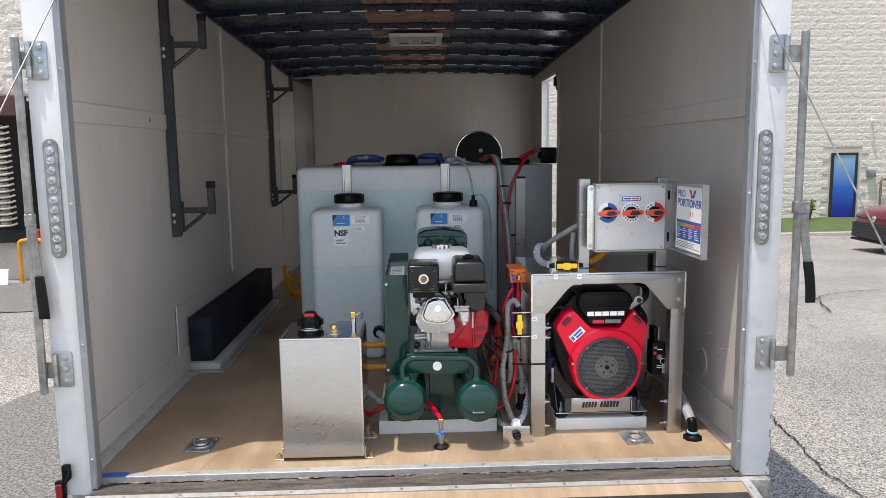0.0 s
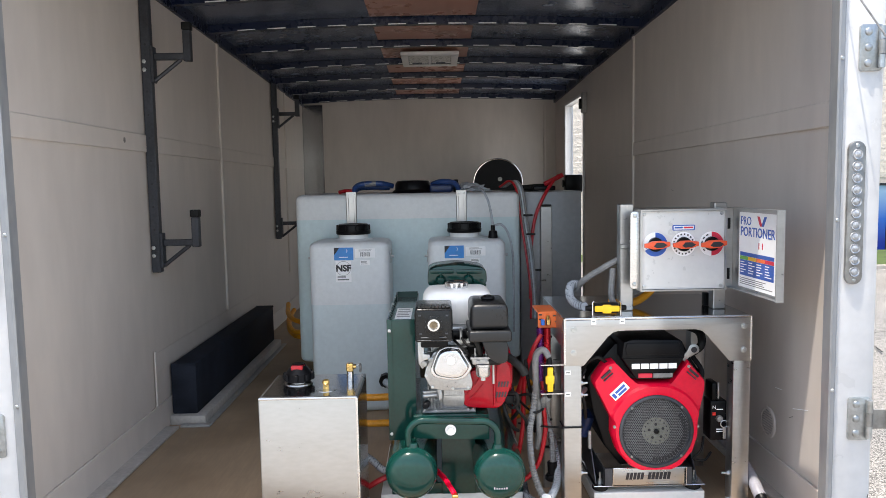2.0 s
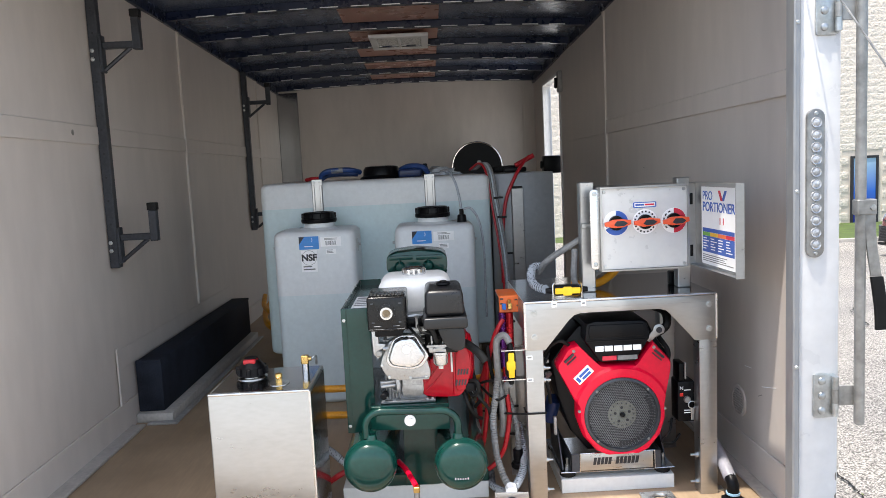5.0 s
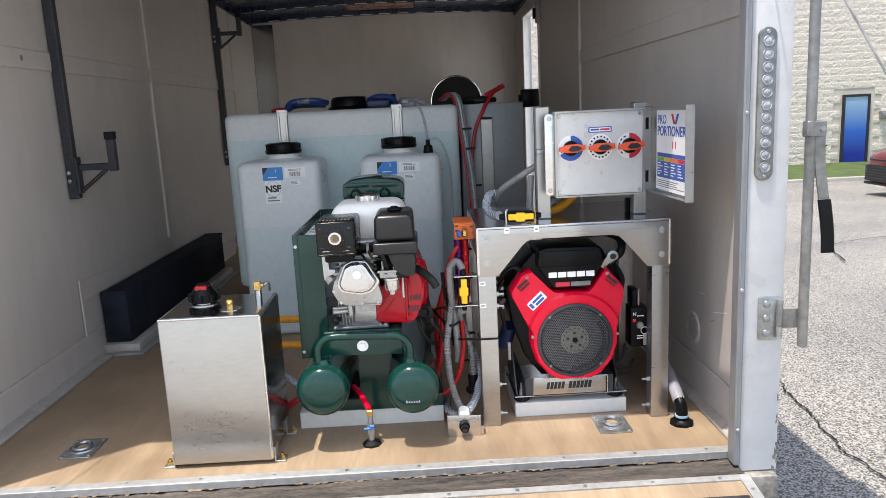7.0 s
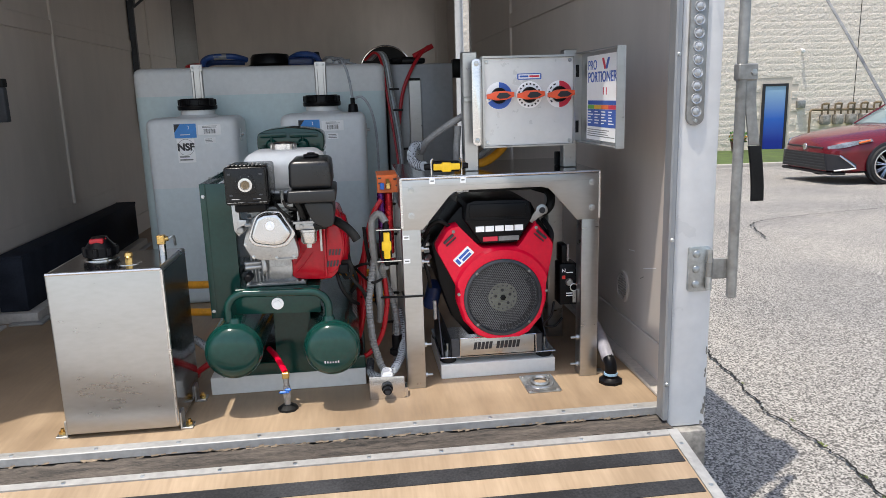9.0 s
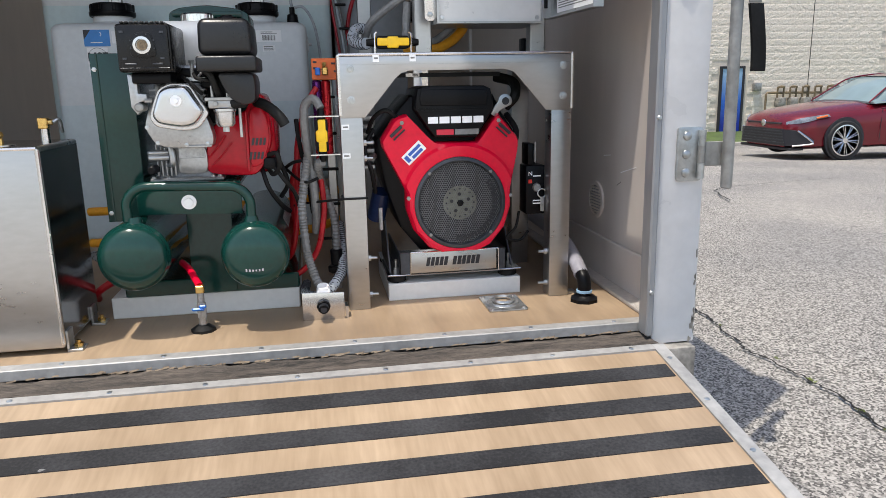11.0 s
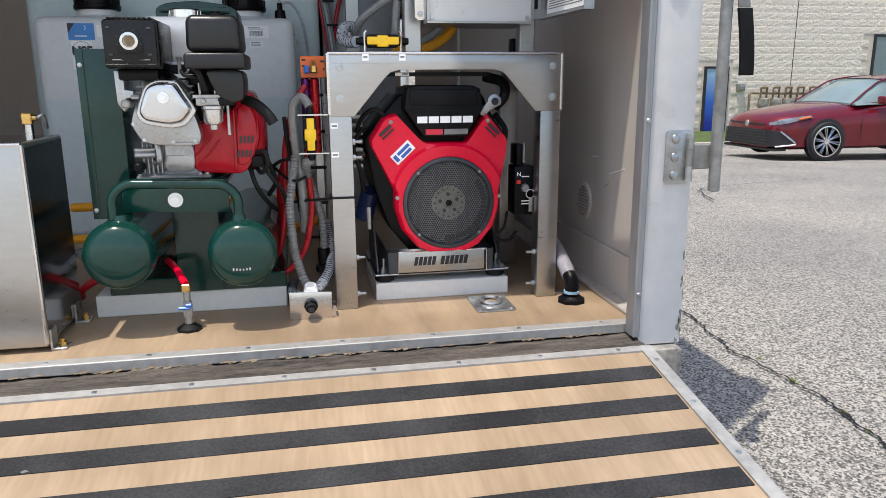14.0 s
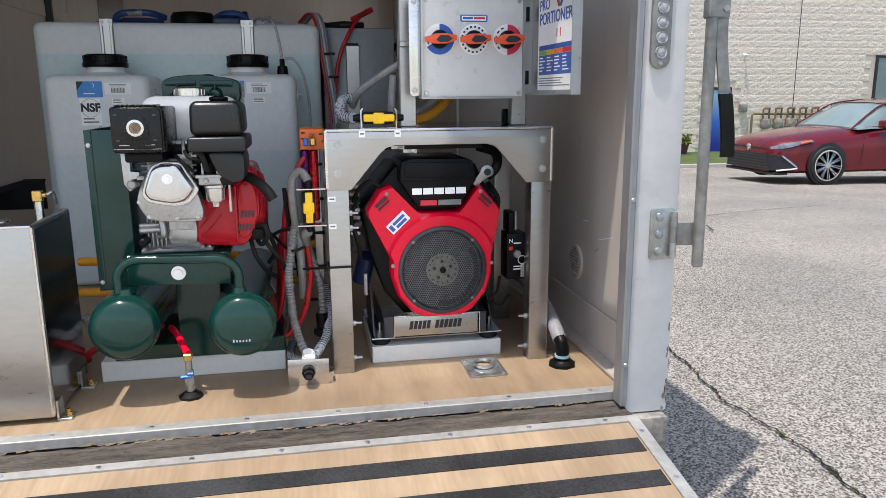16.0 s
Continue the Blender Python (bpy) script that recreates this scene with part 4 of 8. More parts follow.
# ---- ladder racks ----
def ladder_rack(y, z0, z1, arms, group):
    ob = thing("wall_rack", (XL + 0.02, y, z0), "dark grey steel ladder rack bolted to the wall", "wall rack", group)
    x = XL + 0.009
    bm = B()
    box(bm, x, x + 0.040, y - 0.019, y + 0.019, z0, z1, 0.003, 1)
    up = part("upright", bm, M["rack"], ob)
    for z in [z0 + 0.09 + 0.10 * k for k in range(int((z1 - z0 - 0.1) / 0.10))]:
        bm = B()
        lathe(bm, (x + 0.020, y - 0.0192, z), (0, -1, 0), [(0, 0.005), (0.0006, 0.005)], 8)
        part("hole", bm, M["ink"], up)
    for z in arms:
        bm = B()
        box(bm, x + 0.0405, x + 0.052, y - 0.022, y + 0.022, z - 0.11, z + 0.045, 0.003, 1)
        part("sleeve", bm, M["rack"], ob)
        bm = B()
        box(bm, x + 0.0525, x + 0.194, y - 0.014, y + 0.014, z - 0.013, z + 0.015, 0.003, 1)
        part("arm", bm, M["rack"], ob)
        bm = B()
        box(bm, x + 0.180, x + 0.213, y - 0.0165, y + 0.0165, z - 0.02, z + 0.112, 0.003, 1)
        tip = part("arm_tip", bm, M["rack"], ob)
        bm = B()
        box(bm, x + 0.177, x + 0.216, y - 0.0195, y + 0.0195, z + 0.1125, z + 0.145, 0.004, 2)
        part("end_cap", bm, M["rubber"], tip, "black rubber cap")
        bm = B()
        tube(bm, [(x + 0.05, y, z - 0.10), (x + 0.165, y, z - 0.012)], 0.009, 8, 0)
        part("brace", bm, M["rack"], ob)
        for dz in (-0.02, -0.055):
            bolt(ob, (x + 0.012, y - 0.0192, z + dz), (0, -1, 0), 0.007)


M["hubgrey"] = material("dull_grey_hub", (0.20, 0.205, 0.165), 0.5, 0.4, 0.15, 12, 90)
M["satin"] = material("satin_pressed_cover", (0.58, 0.585, 0.595), 0.22, 0.95, 0.03, 8, 60, 0.0, rvary=0.05)
M["rack"] = material("dark_grey_coat_and_reflection", (0.045, 0.049, 0.058), 0.4, 0.3, 0.15, 12, 90, 0.05)
ladder_rack(3.722, 0.731, 1.950, (1.669, 0.861), "racks on the wall")
ladder_rack(6.24, 0.693, 1.900, (1.667, 0.815), "racks on the wall")


# ---- recessed tie-down rings ----
def tie_down(x, y, rz):
    ob = thing("tie_down_ring", (x, y, 0), "zinc recessed tie-down ring screwed to the floor", "tie-down ring", "floor tie-downs")
    bm = B()
    prism(bm, rounded(x - 0.053, x + 0.053, y - 0.068, y + 0.068, 0.008, 3), 0.0005, 0.005, axis="z", bev=0.001)
    part("plate", bm, M["zinc"], ob)
    bm = B()
    lathe(bm, (x, y, 0.005), (0, 0, 1), [(0, 0.044), (0.004, 0.042), (0.003, 0.034), (0.0008, 0.028), (0.0005, 0)], 24)
    part("cup", bm, M["cast"], ob)
    bm = B()
    lathe(bm, (x, y, 0.0056), (0, 0, 1), [(0, 0.024), (0.0005, 0.024), (0.0006, 0)], 20)
    part("drain_hole", bm, M["ply"], ob)
    bm = B()
    pts = [(x + 0.026 * math.cos(a), y + 0.030 * math.sin(a), 0.013) for a in [2 * math.pi * k / 16 for k in range(17)]]
    tube(bm, pts, 0.005, 8, 0)
    part("ring", bm, M["zinc"], ob)
    for dx in (-0.042, 0.042):
        for dy in (-0.057, 0.057):
            bm = B()
            lathe(bm, (x + dx, y + dy, 0.005), (0, 0, 1), [(0, 0.006), (0.002, 0.005), (0.0025, 0)], 10)
            part("screw", bm, M["steel"], ob)


tie_down(-0.795, 2.812, 0)
tie_down(0.922, 2.768, 0)

# ---- aluminium fuel tank ----
FX0, FX1, FY0, FY1, FZ = -0.440, -0.141, 2.632, 2.905, 0.468
ft = thing("fuel_tank", (-0.3, 2.77, 0), "brushed aluminium fuel tank standing on the plywood floor", "fuel tank")
bm = B()
box(bm, FX0, FX1, FY0, FY1, 0.012, FZ, 0.006, 3)
part("body", bm, M["alu"], ft)
bm = B()
for a, b in (((FX0 + 0.003, FY0 + 0.003), (FX0 + 0.003, FY0 + 0.003)),):
    tube(bm, [(FX1 - 0.003, FY0 + 0.003, 0.02), (FX1 - 0.003, FY0 + 0.003, FZ - 0.004)], 0.0045, 8, 0, ribs=0.0006, pitch=0.007)
    tube(bm, [(FX0 + 0.003, FY0 + 0.003, FZ - 0.003), (FX1 - 0.003, FY0 + 0.003, FZ - 0.003)], 0.0045, 8, 0, ribs=0.0006, pitch=0.007)
part("weld_seam", bm, M["alu_bright"], ft, "rippled bright weld bead")
# added thin sheets: dark reflections on side and top set in as glossier metal
bm = B()
box(bm, FX1 - 0.0002, FX1 + 0.0008, FY0 + 0.010, FY1 - 0.008, 0.02, FZ - 0.010)
part("side_sheet", bm, M["mirror"], ft, "thin added sheet, dark and glossy for the side's reflection")
bm = B()
box(bm, FX0 + 0.010, FX1 - 0.010, FY0 + 0.010, FY1 - 0.008, FZ - 0.0002, FZ + 0.0006)
part("top_sheet", bm, M["mirror"], ft)
for sgn, x in ((-1, FX0), (1, FX1)):
    for y in (2.66, 2.85):
        bm = B()
        lo, hi = sorted((x + sgn * 0.0005, x + sgn * 0.034))
        box(bm, lo, hi, y - 0.02, y + 0.02, 0.0, 0.006, 0.001, 1)
        lo, hi = sorted((x + sgn * 0.0005, x + sgn * 0.006))
        box(bm, lo, hi, y - 0.02, y + 0.02, 0.0062, 0.05, 0.001, 1)
        br = part("foot_bracket", bm, M["zinc"], ft)
        bm = B()
        cyl(bm, (x + sgn * 0.021, y, 0.006), (x + sgn * 0.021, y, 0.022), 0.005, seg=8)
        lathe(bm, (x + sgn * 0.021, y, 0.0065), (0, 0, 1), [(0, 0.010), (0.008, 0.010)], 6)
        part("bolt", bm, M["brass"], br, "yellow zinc bolt")
cx, cy_ = -0.347, 2.80
bm = B()
lathe(bm, (cx, cy_, FZ), (0, 0, 1), [(0, 0.046), (0.003, 0.046), (0.004, 0.030), (0.012, 0.030)], 24)
part("filler_neck", bm, M["alu_bright"], ft)
bm = B()
lathe(bm, (cx, cy_, FZ + 0.008), (0, 0, 1), [(0, 0.040), (0.004, 0.043), (0.026, 0.042), (0.036, 0.034), (0.046, 0.026), (0.056, 0.020), (0.058, 0)], 24)
for k in range(8):
    a = 2 * math.pi * k / 8
    vs = box(bm, cx + 0.036, cx + 0.050, cy_ - 0.007, cy_ + 0.007, FZ + 0.012, FZ + 0.036, 0.003, 1)
    turn(vs, (cx, cy_, 0), rz=math.degrees(a))
cap = part("cap", bm, M["black"], ft, "ribbed black filler cap")
bm = B()
box(bm, cx - 0.020, cx + 0.018, cy_ - 0.028, cy_ - 0.014, FZ + 0.047, FZ + 0.062, 0.004, 2)
box(bm, cx - 0.010, cx + 0.022, cy_ - 0.013, cy_ + 0.012, FZ + 0.048, FZ + 0.062, 0.004, 2)
part("cap_lever", bm, M["redhose"], cap, "red lever")
fx, fy = -0.247, 2.715
bm = B()
lathe(bm, (fx, fy, FZ), (0, 0, 1), [(0, 0.032), (0.002, 0.032), (0.003, 0)], 24)
part("boss", bm, M["alu_bright"], ft)
bm = B()
cyl(bm, (fx, fy, FZ + 0.003), (fx, fy, FZ + 0.016), 0.010, seg=6)
lathe(bm, (fx, fy, FZ + 0.016), (0, 0, 1), [(0, 0.008), (0.006, 0.012), (0.014, 0.010), (0.018, 0)], 12)
part("vent_fitting", bm, M["brass"], ft, "brass vent fitting")
fx, fy = -0.184, 2.82
bm = B()
cyl(bm, (fx, fy, FZ), (fx, fy, FZ + 0.030), 0.011, seg=12)
f2 = part("outlet", bm, M["alu_bright"], ft)
bm = B()
box(bm, fx - 0.011, fx + 0.011, fy - 0.011, fy + 0.011, FZ + 0.030, FZ + 0.056, 0.002, 1)
cyl(bm, (fx + 0.011, fy, FZ + 0.045), (fx + 0.020, fy, FZ + 0.045), 0.007, seg=10)
part("elbow", bm, M["brass"], f2, "brass elbow")
bm = B()
tube(bm, [(fx + 0.02, fy, FZ + 0.045), (fx + 0.032, fy + 0.01, FZ + 0.05), (fx + 0.03, fy + 0.03, FZ + 0.02)], 0.004, 8)
part("clip", bm, M["zinc"], f2)

# ---- air compressor ----
ac = thing("air_compressor", (0.14, 3.0, 0), "dark green twin-tank petrol air compressor on an aluminium pad", "air compressor")
bm = B()
box(bm, -0.098, 0.382, 2.872, 3.36, 0.0, 0.056, 0.002, 1)
part("pad", bm, M["panelwhite"], ac, "plain aluminium pad")


def air_tank(cx, cz):
    bm = B()
    r = 0.080
    prof = [(0.0, 0.0), (0.0015, r * 0.30), (0.006, r * 0.60), (0.013, r * 0.80), (0.022, r * 0.915), (0.032, r * 0.98), (0.046, r), (0.047, r * 1.012), (0.056, r * 1.012), (0.058, r * 0.995), (0.60, r * 0.995), (0.63, r * 0.8), (0.645, 0)]
    lathe(bm, (cx, 2.652, cz), (0, 1, 0), prof, 36)
    t = part("air_tank", bm, M["green"], ac, sharp=50)
    bm = B()
    lathe(bm, (cx + (0.006 if cx < 0.2 else -0.005), 2.712, cz + 0.066), (0, 0, 1), [(0, 0.020), (0.016, 0.017), (0.026, 0.014)], 14)
    part("socket", bm, M["green"], t)
    return t


tl = air_tank(0.014, 0.202)
tr = air_tank(0.290, 0.193)
rnd = random.Random(5)
for k in range(6):
    bm = B()
    box(bm, 0.268 + k * 0.0075, 0.2715 + k * 0.0075, 2.6545, 2.657, 0.160, 0.166 + 0.004 * rnd.random())
    turn(list(bm.verts), (0.29, 2.656, 0.165), rx=-18)
    part("print_line", bm, M["lilac"], tr)
for k in range(9):
    bm = B()
    y = 2.86 + 0.036 * k
    vs = box(bm, 0.3705, 0.3715, y, y + 0.026, 0.186, 0.214)
    turn(vs, (0.29, 2.8, 0.193), ry=-28)
    part("print_line", bm, M["greyhose"], tr)
bm = B()
pts = [(0.006, 2.712, 0.285), (0.005, 2.712, 0.318)]
for k in range(7):
    a = radians(180 - 15 * k)
    pts.append((0.055 + 0.050 * math.cos(a), 2.712, 0.318 + 0.046 * math.sin(a)))
for k in range(7):
    a = radians(90 - 15 * k)
    pts.append((0.236 + 0.050 * math.cos(a), 2.712, 0.310 + 0.048 * math.sin(a)))
pts += [(0.286, 2.712, 0.31), (0.285, 2.712, 0.268)]
tube(bm, pts, 0.0115, 12, 0)
part("handle", bm, M["green"], ac)
bm = B()
prism(bm, [(0.020, 0.292), (0.262, 0.284), (0.262, 0.352), (0.235, 0.362), (0.05, 0.366), (0.020, 0.345)], 2.752, 2.758, bev=0.001)
box(bm, 0.02, 0.262, 2.7585, 3.22, 0.352, 0.364, 0.002, 1)
part("engine_plate", bm, M["green"], ac)
bm = B()
box(bm, 0.110, 0.222, 2.860, 2.867, 0.060, 0.351, 0.001, 1)
box(bm, 0.110, 0.116, 2.8685, 3.1, 0.0985, 0.351)
box(bm, 0.216, 0.222, 2.8685, 3.1, 0.0985, 0.351)
part("upright", bm, M["green"], ac)
bm = B()
box(bm, -0.06, 0.383, 2.868, 3.34, 0.0565, 0.098, 0.003, 1)
part("base_frame", bm, M["green"], ac)
bm = B()
lathe(bm, (0.139, 2.752, 0.318), (0, -1, 0), [(0, 0.0175), (0.003, 0.0175), (0.004, 0.011), (0.010, 0.010), (0.011, 0)], 18)
part("bolt", bm, M["paper"], ac, "large pale bolt and washer")
def softened(poly, times=3):
    """Cuts the corners of an outline, a little at first, then finer."""
    for k in range(times):
        c = 0.16 if k == 0 else 0.25
        out = []
        for p, q in zip(poly, poly[1:] + poly[:1]):
            out += [(p[0] * (1 - c) + q[0] * c, p[1] * (1 - c) + q[1] * c), (p[0] * c + q[0] * (1 - c), p[1] * c + q[1] * (1 - c))]
        poly = out
    return poly


# belt guard: a deep sheet-metal box with a recessed top
bm = B()
prism(bm, [(-0.060, 0.270), (0.030, 0.270), (0.030, 0.668), (-0.060, 0.668)], 2.800, 2.804, bev=0.001)
bg = part("belt_guard", bm, M["green"], ac)
for nm, dims in (("side_panel", (-0.060, -0.056, 2.8045, 3.42, 0.270, 0.668)), ("side_panel", (0.026, 0.030, 2.8045, 3.42, 0.270, 0.660)),
                 ("top_tray", (-0.0555, 0.0255, 2.8045, 3.415, 0.640, 0.646)), ("back_panel", (-0.0555, 0.0255, 3.416, 3.42, 0.270, 0.668))):
    part(nm, boxed(*dims, bev=0.001, seg=1), M["green"], bg)
bm = B()
box(bm, -0.046, -0.0435, 2.7982, 2.7998, 0.272, 0.666)
part("fold", bm, M["green"], bg)
for z in (0.292, 0.632):
    bolt(bg, (-0.052, 2.7998, z), (0, -1, 0), 0.0042)
for y in (2.95, 3.10, 3.25):
    bolt(bg, (-0.058, y, 0.668), (0, 0, 1), 0.004)
bm = B()
box(bm, -0.042, 0.014, 2.93, 3.14, 0.6462, 0.6475)
lb = part("label", bm, M["paper"], bg, "white paper label")
for k in range(5):
    bm = B()
    box(bm, -0.036, 0.008 - 0.004 * (k % 3), 2.96 + 0.034 * k, 2.972 + 0.034 * k, 0.6476, 0.6480)
    part("print_line", bm, M["greyhose"], lb)
M["tankwhite"] = material("glossy_white_tank_paint", (0.92, 0.90, 0.85), 0.5, 0.0, 0.02, 6, 60, rvary=0.04)
M["smoothcast"] = material("smooth_die_cast", (0.40, 0.405, 0.41), 0.32, 0.85, 0.08, 16, 140, 0.03, rvary=0.06)
# crankcase
eng = part("engine_block", boxed(0.066, 0.200, 2.80, 3.06, 0.3645, 0.50, bev=0.012, seg=3), M["cast"], ac)
bm = B()
box(bm, 0.050, 0.222, 2.776, 3.05, 0.3645, 0.374, 0.003, 1)
part("mounting_flange", bm, M["smoothcast"], eng)
for x in (0.058, 0.092, 0.196, 0.212):
    bolt(eng, (x, 2.784, 0.374), (0, 0, 1), 0.0042)
cy = part("cylinder", boxed(0.078, 0.19, 2.785, 2.95, 0.465, 0.60, bev=0.01), M["cast"], eng)
for k in range(6):
    z = 0.51 + 0.014 * k
    bm = B()
    box(bm, 0.070, 0.197, 2.775, 2.93, z, z + 0.004)
    part("fin", bm, M["cast"], cy)
bm = B()
prism(bm, softened([(0.116, 0.380), (0.186, 0.380), (0.186, 0.450), (0.116, 0.452)], 2), 2.786, 2.80, bev=0.003)
part("side_cover", bm, M["smoothcast"], eng)
bm = B()
box(bm, 0.120, 0.182, 2.7835, 2.7862, 0.420, 0.446, 0.001, 1)
part("number_field", bm, M["cast"], eng)
for k in range(5):
    bm = B()
    box(bm, 0.068 + 0.010 * k, 0.072 + 0.010 * k, 2.782, 2.80, 0.378, 0.456 - 0.004 * k, 0.0015, 1)
    part("case_rib", bm, M["smoothcast"], eng)
for z, r in ((0.424, 0.0085), (0.436, 0.006)):
    bm = B()
    cyl(bm, (0.098, 2.786, z), (0.052, 2.772, z), r, seg=12, bev=0.002)
    part("boss", bm, M["smoothcast"], eng)
bm = B()
cyl(bm, (0.066, 2.785, 0.398), (0.060, 2.752, 0.396), 0.0105, seg=14, bev=0.003)
part("oil_plug", bm, M["black"], eng)
bm = B()
tube(bm, [(0.095, 2.785, 0.405), (0.108, 2.772, 0.412), (0.104, 2.776, 0.45), (0.088, 2.785, 0.458)], 0.007, 8)
part("case_pipe", bm, M["smoothcast"], eng)
# cylinder-head casting behind the rocker cover
bm = B()
prism(bm, softened([(0.056, 0.500), (0.078, 0.458), (0.110, 0.449), (0.205, 0.446), (0.212, 0.470), (0.200, 0.520), (0.150, 0.585), (0.085, 0.575)], 2), 2.742, 2.80, bev=0.004)
hd = part("cylinder_head", bm, M["smoothcast"], eng)
for x, z in ((0.084, 0.4615), (0.148, 0.4555), (0.196, 0.457), (0.064, 0.498)):
    bolt(hd, (x, 2.742, z), (0, -1, 0), 0.004)
bm = B()
box(bm, 0.150, 0.205, 2.738, 2.7418, 0.4500, 0.4530)
part("rib", bm, M["smoothcast"], hd)


def hexish(cx, cz, s):
    return [(cx + s * x, cz + s * z) for x, z in ((-0.064, -0.033), (-0.040, 0.030), (-0.013, 0.043), (0.032, 0.041), (0.050, 0.008), (0.071, -0.026), (0.044, -0.060), (0.010, -0.066), (-0.050, -0.055))]


def pressed(bm, rows):
    """Stacked outlines of the cover, rows (depth, scale), closed in front."""
    prev = None
    for y, s in rows:
        ring = [bm.verts.new((x, y, z)) for x, z in softened(hexish(0.140, 0.5545, s * 0.90))]
        if prev:
            for k in range(len(ring)):
                bm.faces.new((prev[k], prev[(k + 1) % len(ring)], ring[(k + 1) % len(ring)], ring[k]))
        prev = ring
    bm.faces.new(prev)


bm = B()
pressed(bm, [(2.742, 1.08), (2.724, 1.08), (2.720, 1.05), (2.720, 0.8)])
vc = part("valve_cover", bm, M["smoothcast"], eng)
bm = B()
pressed(bm, [(2.7198, 1.06), (2.7170, 1.06), (2.7170, 0.8)])
part("gasket", bm, M["rubber"], vc)
bm = B()
pressed(bm, [(2.7168, 1.09), (2.7130, 1.11), (2.7110, 1.085), (2.7120, 1.02), (2.7115, 0.975), (2.7000, 0.945), (2.6930, 0.905), (2.6895, 0.84), (2.6890, 0.70), (2.6880, 0.45)])
part("valve_cover_dome", bm, M["satin"], vc, "smooth bright cover", sharp=70)
bm = B()
lathe(bm, (0.1425, 2.688, 0.558), (0, -1, 0), [(0, 0.0125), (0.002, 0.0125), (0.003, 0.007), (0.008, 0.006), (0.0085, 0)], 14)
part("cover_bolt", bm, M["paper"], vc)
# muffler
mu = part("muffler", boxed(0.034, 0.149, 2.664, 2.84, 0.621, 0.724, bev=0.008, seg=3), M["muffler"], ac)
bm = B()
prism(bm, rounded(0.038, 0.145, 0.624, 0.721, 0.009, 4), 2.654, 2.6635, bev=0.003)
part("heat_shield", bm, M["muffler"], mu)
bm = B()
prism(bm, softened([(0.062, 0.652), (0.074, 0.704), (0.110, 0.706), (0.122, 0.652)], 2), 2.649, 2.6537, bev=0.0015)
part("outlet_plate", bm, M["muffler"], mu)
bm = B()
lathe(bm, (0.0915, 2.6487, 0.6775), (0, -1, 0), [(0, 0.0185), (0.005, 0.0185), (0.0055, 0.0130), (0.001, 0.012), (0.001, 0)], 22)
ex = part("exhaust_ring", bm, M["alu_bright"], mu)
bm = B()
lathe(bm, (0.0915, 2.6476, 0.6775), (0, -1, 0), [(0, 0.0115), (0.0018, 0.011), (0.002, 0)], 18)
part("spark_screen", bm, M["screen"], ex, "brownish mesh screen")
for x, z in ((0.050, 0.706), (0.132, 0.705), (0.052, 0.650), (0.130, 0.650)):
    bm = B()
    box(bm, x - 0.004, x + 0.004, 2.6515, 2.6538, z - 0.002, z + 0.002)
    part("slot", bm, M["rack"], mu)
for x0, x1, z in ((0.052, 0.076, 0.6385), (0.108, 0.130, 0.6385)):
    bm = B()
    box(bm, x0, x1, 2.6515, 2.6538, z - 0.0018, z + 0.0018, 0.0008, 1)
    part("louvre", bm, M["rack"], mu)
for k in range(8):
    a = 2 * math.pi * (k + 0.5) / 8
    bm = B()
    lathe(bm, (0.0915 + 0.026 * math.cos(a), 2.6486, 0.679 + 0.022 * math.sin(a)), (0, -1, 0), [(0, 0.0016), (0.0008, 0.0012), (0.001, 0)], 6)
    part("rivet", bm, M["rack"], mu)
bm = B()
box(bm, 0.040, 0.144, 2.6515, 2.6538, 0.6290, 0.6305, 0.0006, 1)
part("lip", bm, M["rack"], mu)
for k in range(9):
    bm = B()
    box(bm, 0.045 + 0.0105 * k, 0.0515 + 0.0105 * k, 2.668, 2.72, 0.7242, 0.7285, 0.001, 1)
    part("fin", bm, M["muffler"], mu)
bm = B()
box(bm, 0.050, 0.135, 2.70, 2.83, 0.596, 0.6205, 0.006, 2)
part("muffler_bracket", bm, M["black"], mu)
# pale exhaust bracket beside the rocker cover
bm = B()
prism(bm, [(0.040, 0.618), (0.074, 0.618), (0.074, 0.602), (0.060, 0.598), (0.060, 0.576), (0.078, 0.574), (0.078, 0.560), (0.061, 0.556), (0.066, 0.540), (0.054, 0.528), (0.042, 0.546)], 2.706, 2.730, bev=0.003)
part("exhaust_bracket", bm, M["smoothcast"], eng)
bm = B()
cyl(bm, (0.062, 2.745, 0.545), (0.058, 2.702, 0.545), 0.010, seg=12, bev=0.003)
part("exhaust_stud", bm, M["steel"], eng)
bm = B()
cyl(bm, (0.086, 2.712, 0.560), (0.072, 2.706, 0.560), 0.005, seg=6)
part("nut", bm, M["zinc"], eng)
# air cleaner
bm = B()
vs = box(bm, 0.202, 0.320, 2.664, 2.86, 0.655, 0.735, 0.017, 4)
for v in bm.verts:
    k = (v.co.z - 0.655) / 0.08
    v.co.x = 0.259 + (v.co.x - 0.259) * (1 - 0.05 * k)
al = part("air_cleaner", bm, M["satinblack"], ac)
bm = B()
box(bm, 0.197, 0.327, 2.653, 2.868, 0.620, 0.6545, 0.007, 3)
part("cleaner_band", bm, M["satinblack"], al)
bm = B()
prism(bm, softened([(0.236, 0.6195), (0.320, 0.6195), (0.319, 0.552), (0.292, 0.544), (0.262, 0.560), (0.246, 0.590)], 2), 2.682, 2.84, bev=0.006)
part("cleaner_base", bm, M["satinblack"], al)
bm = B()
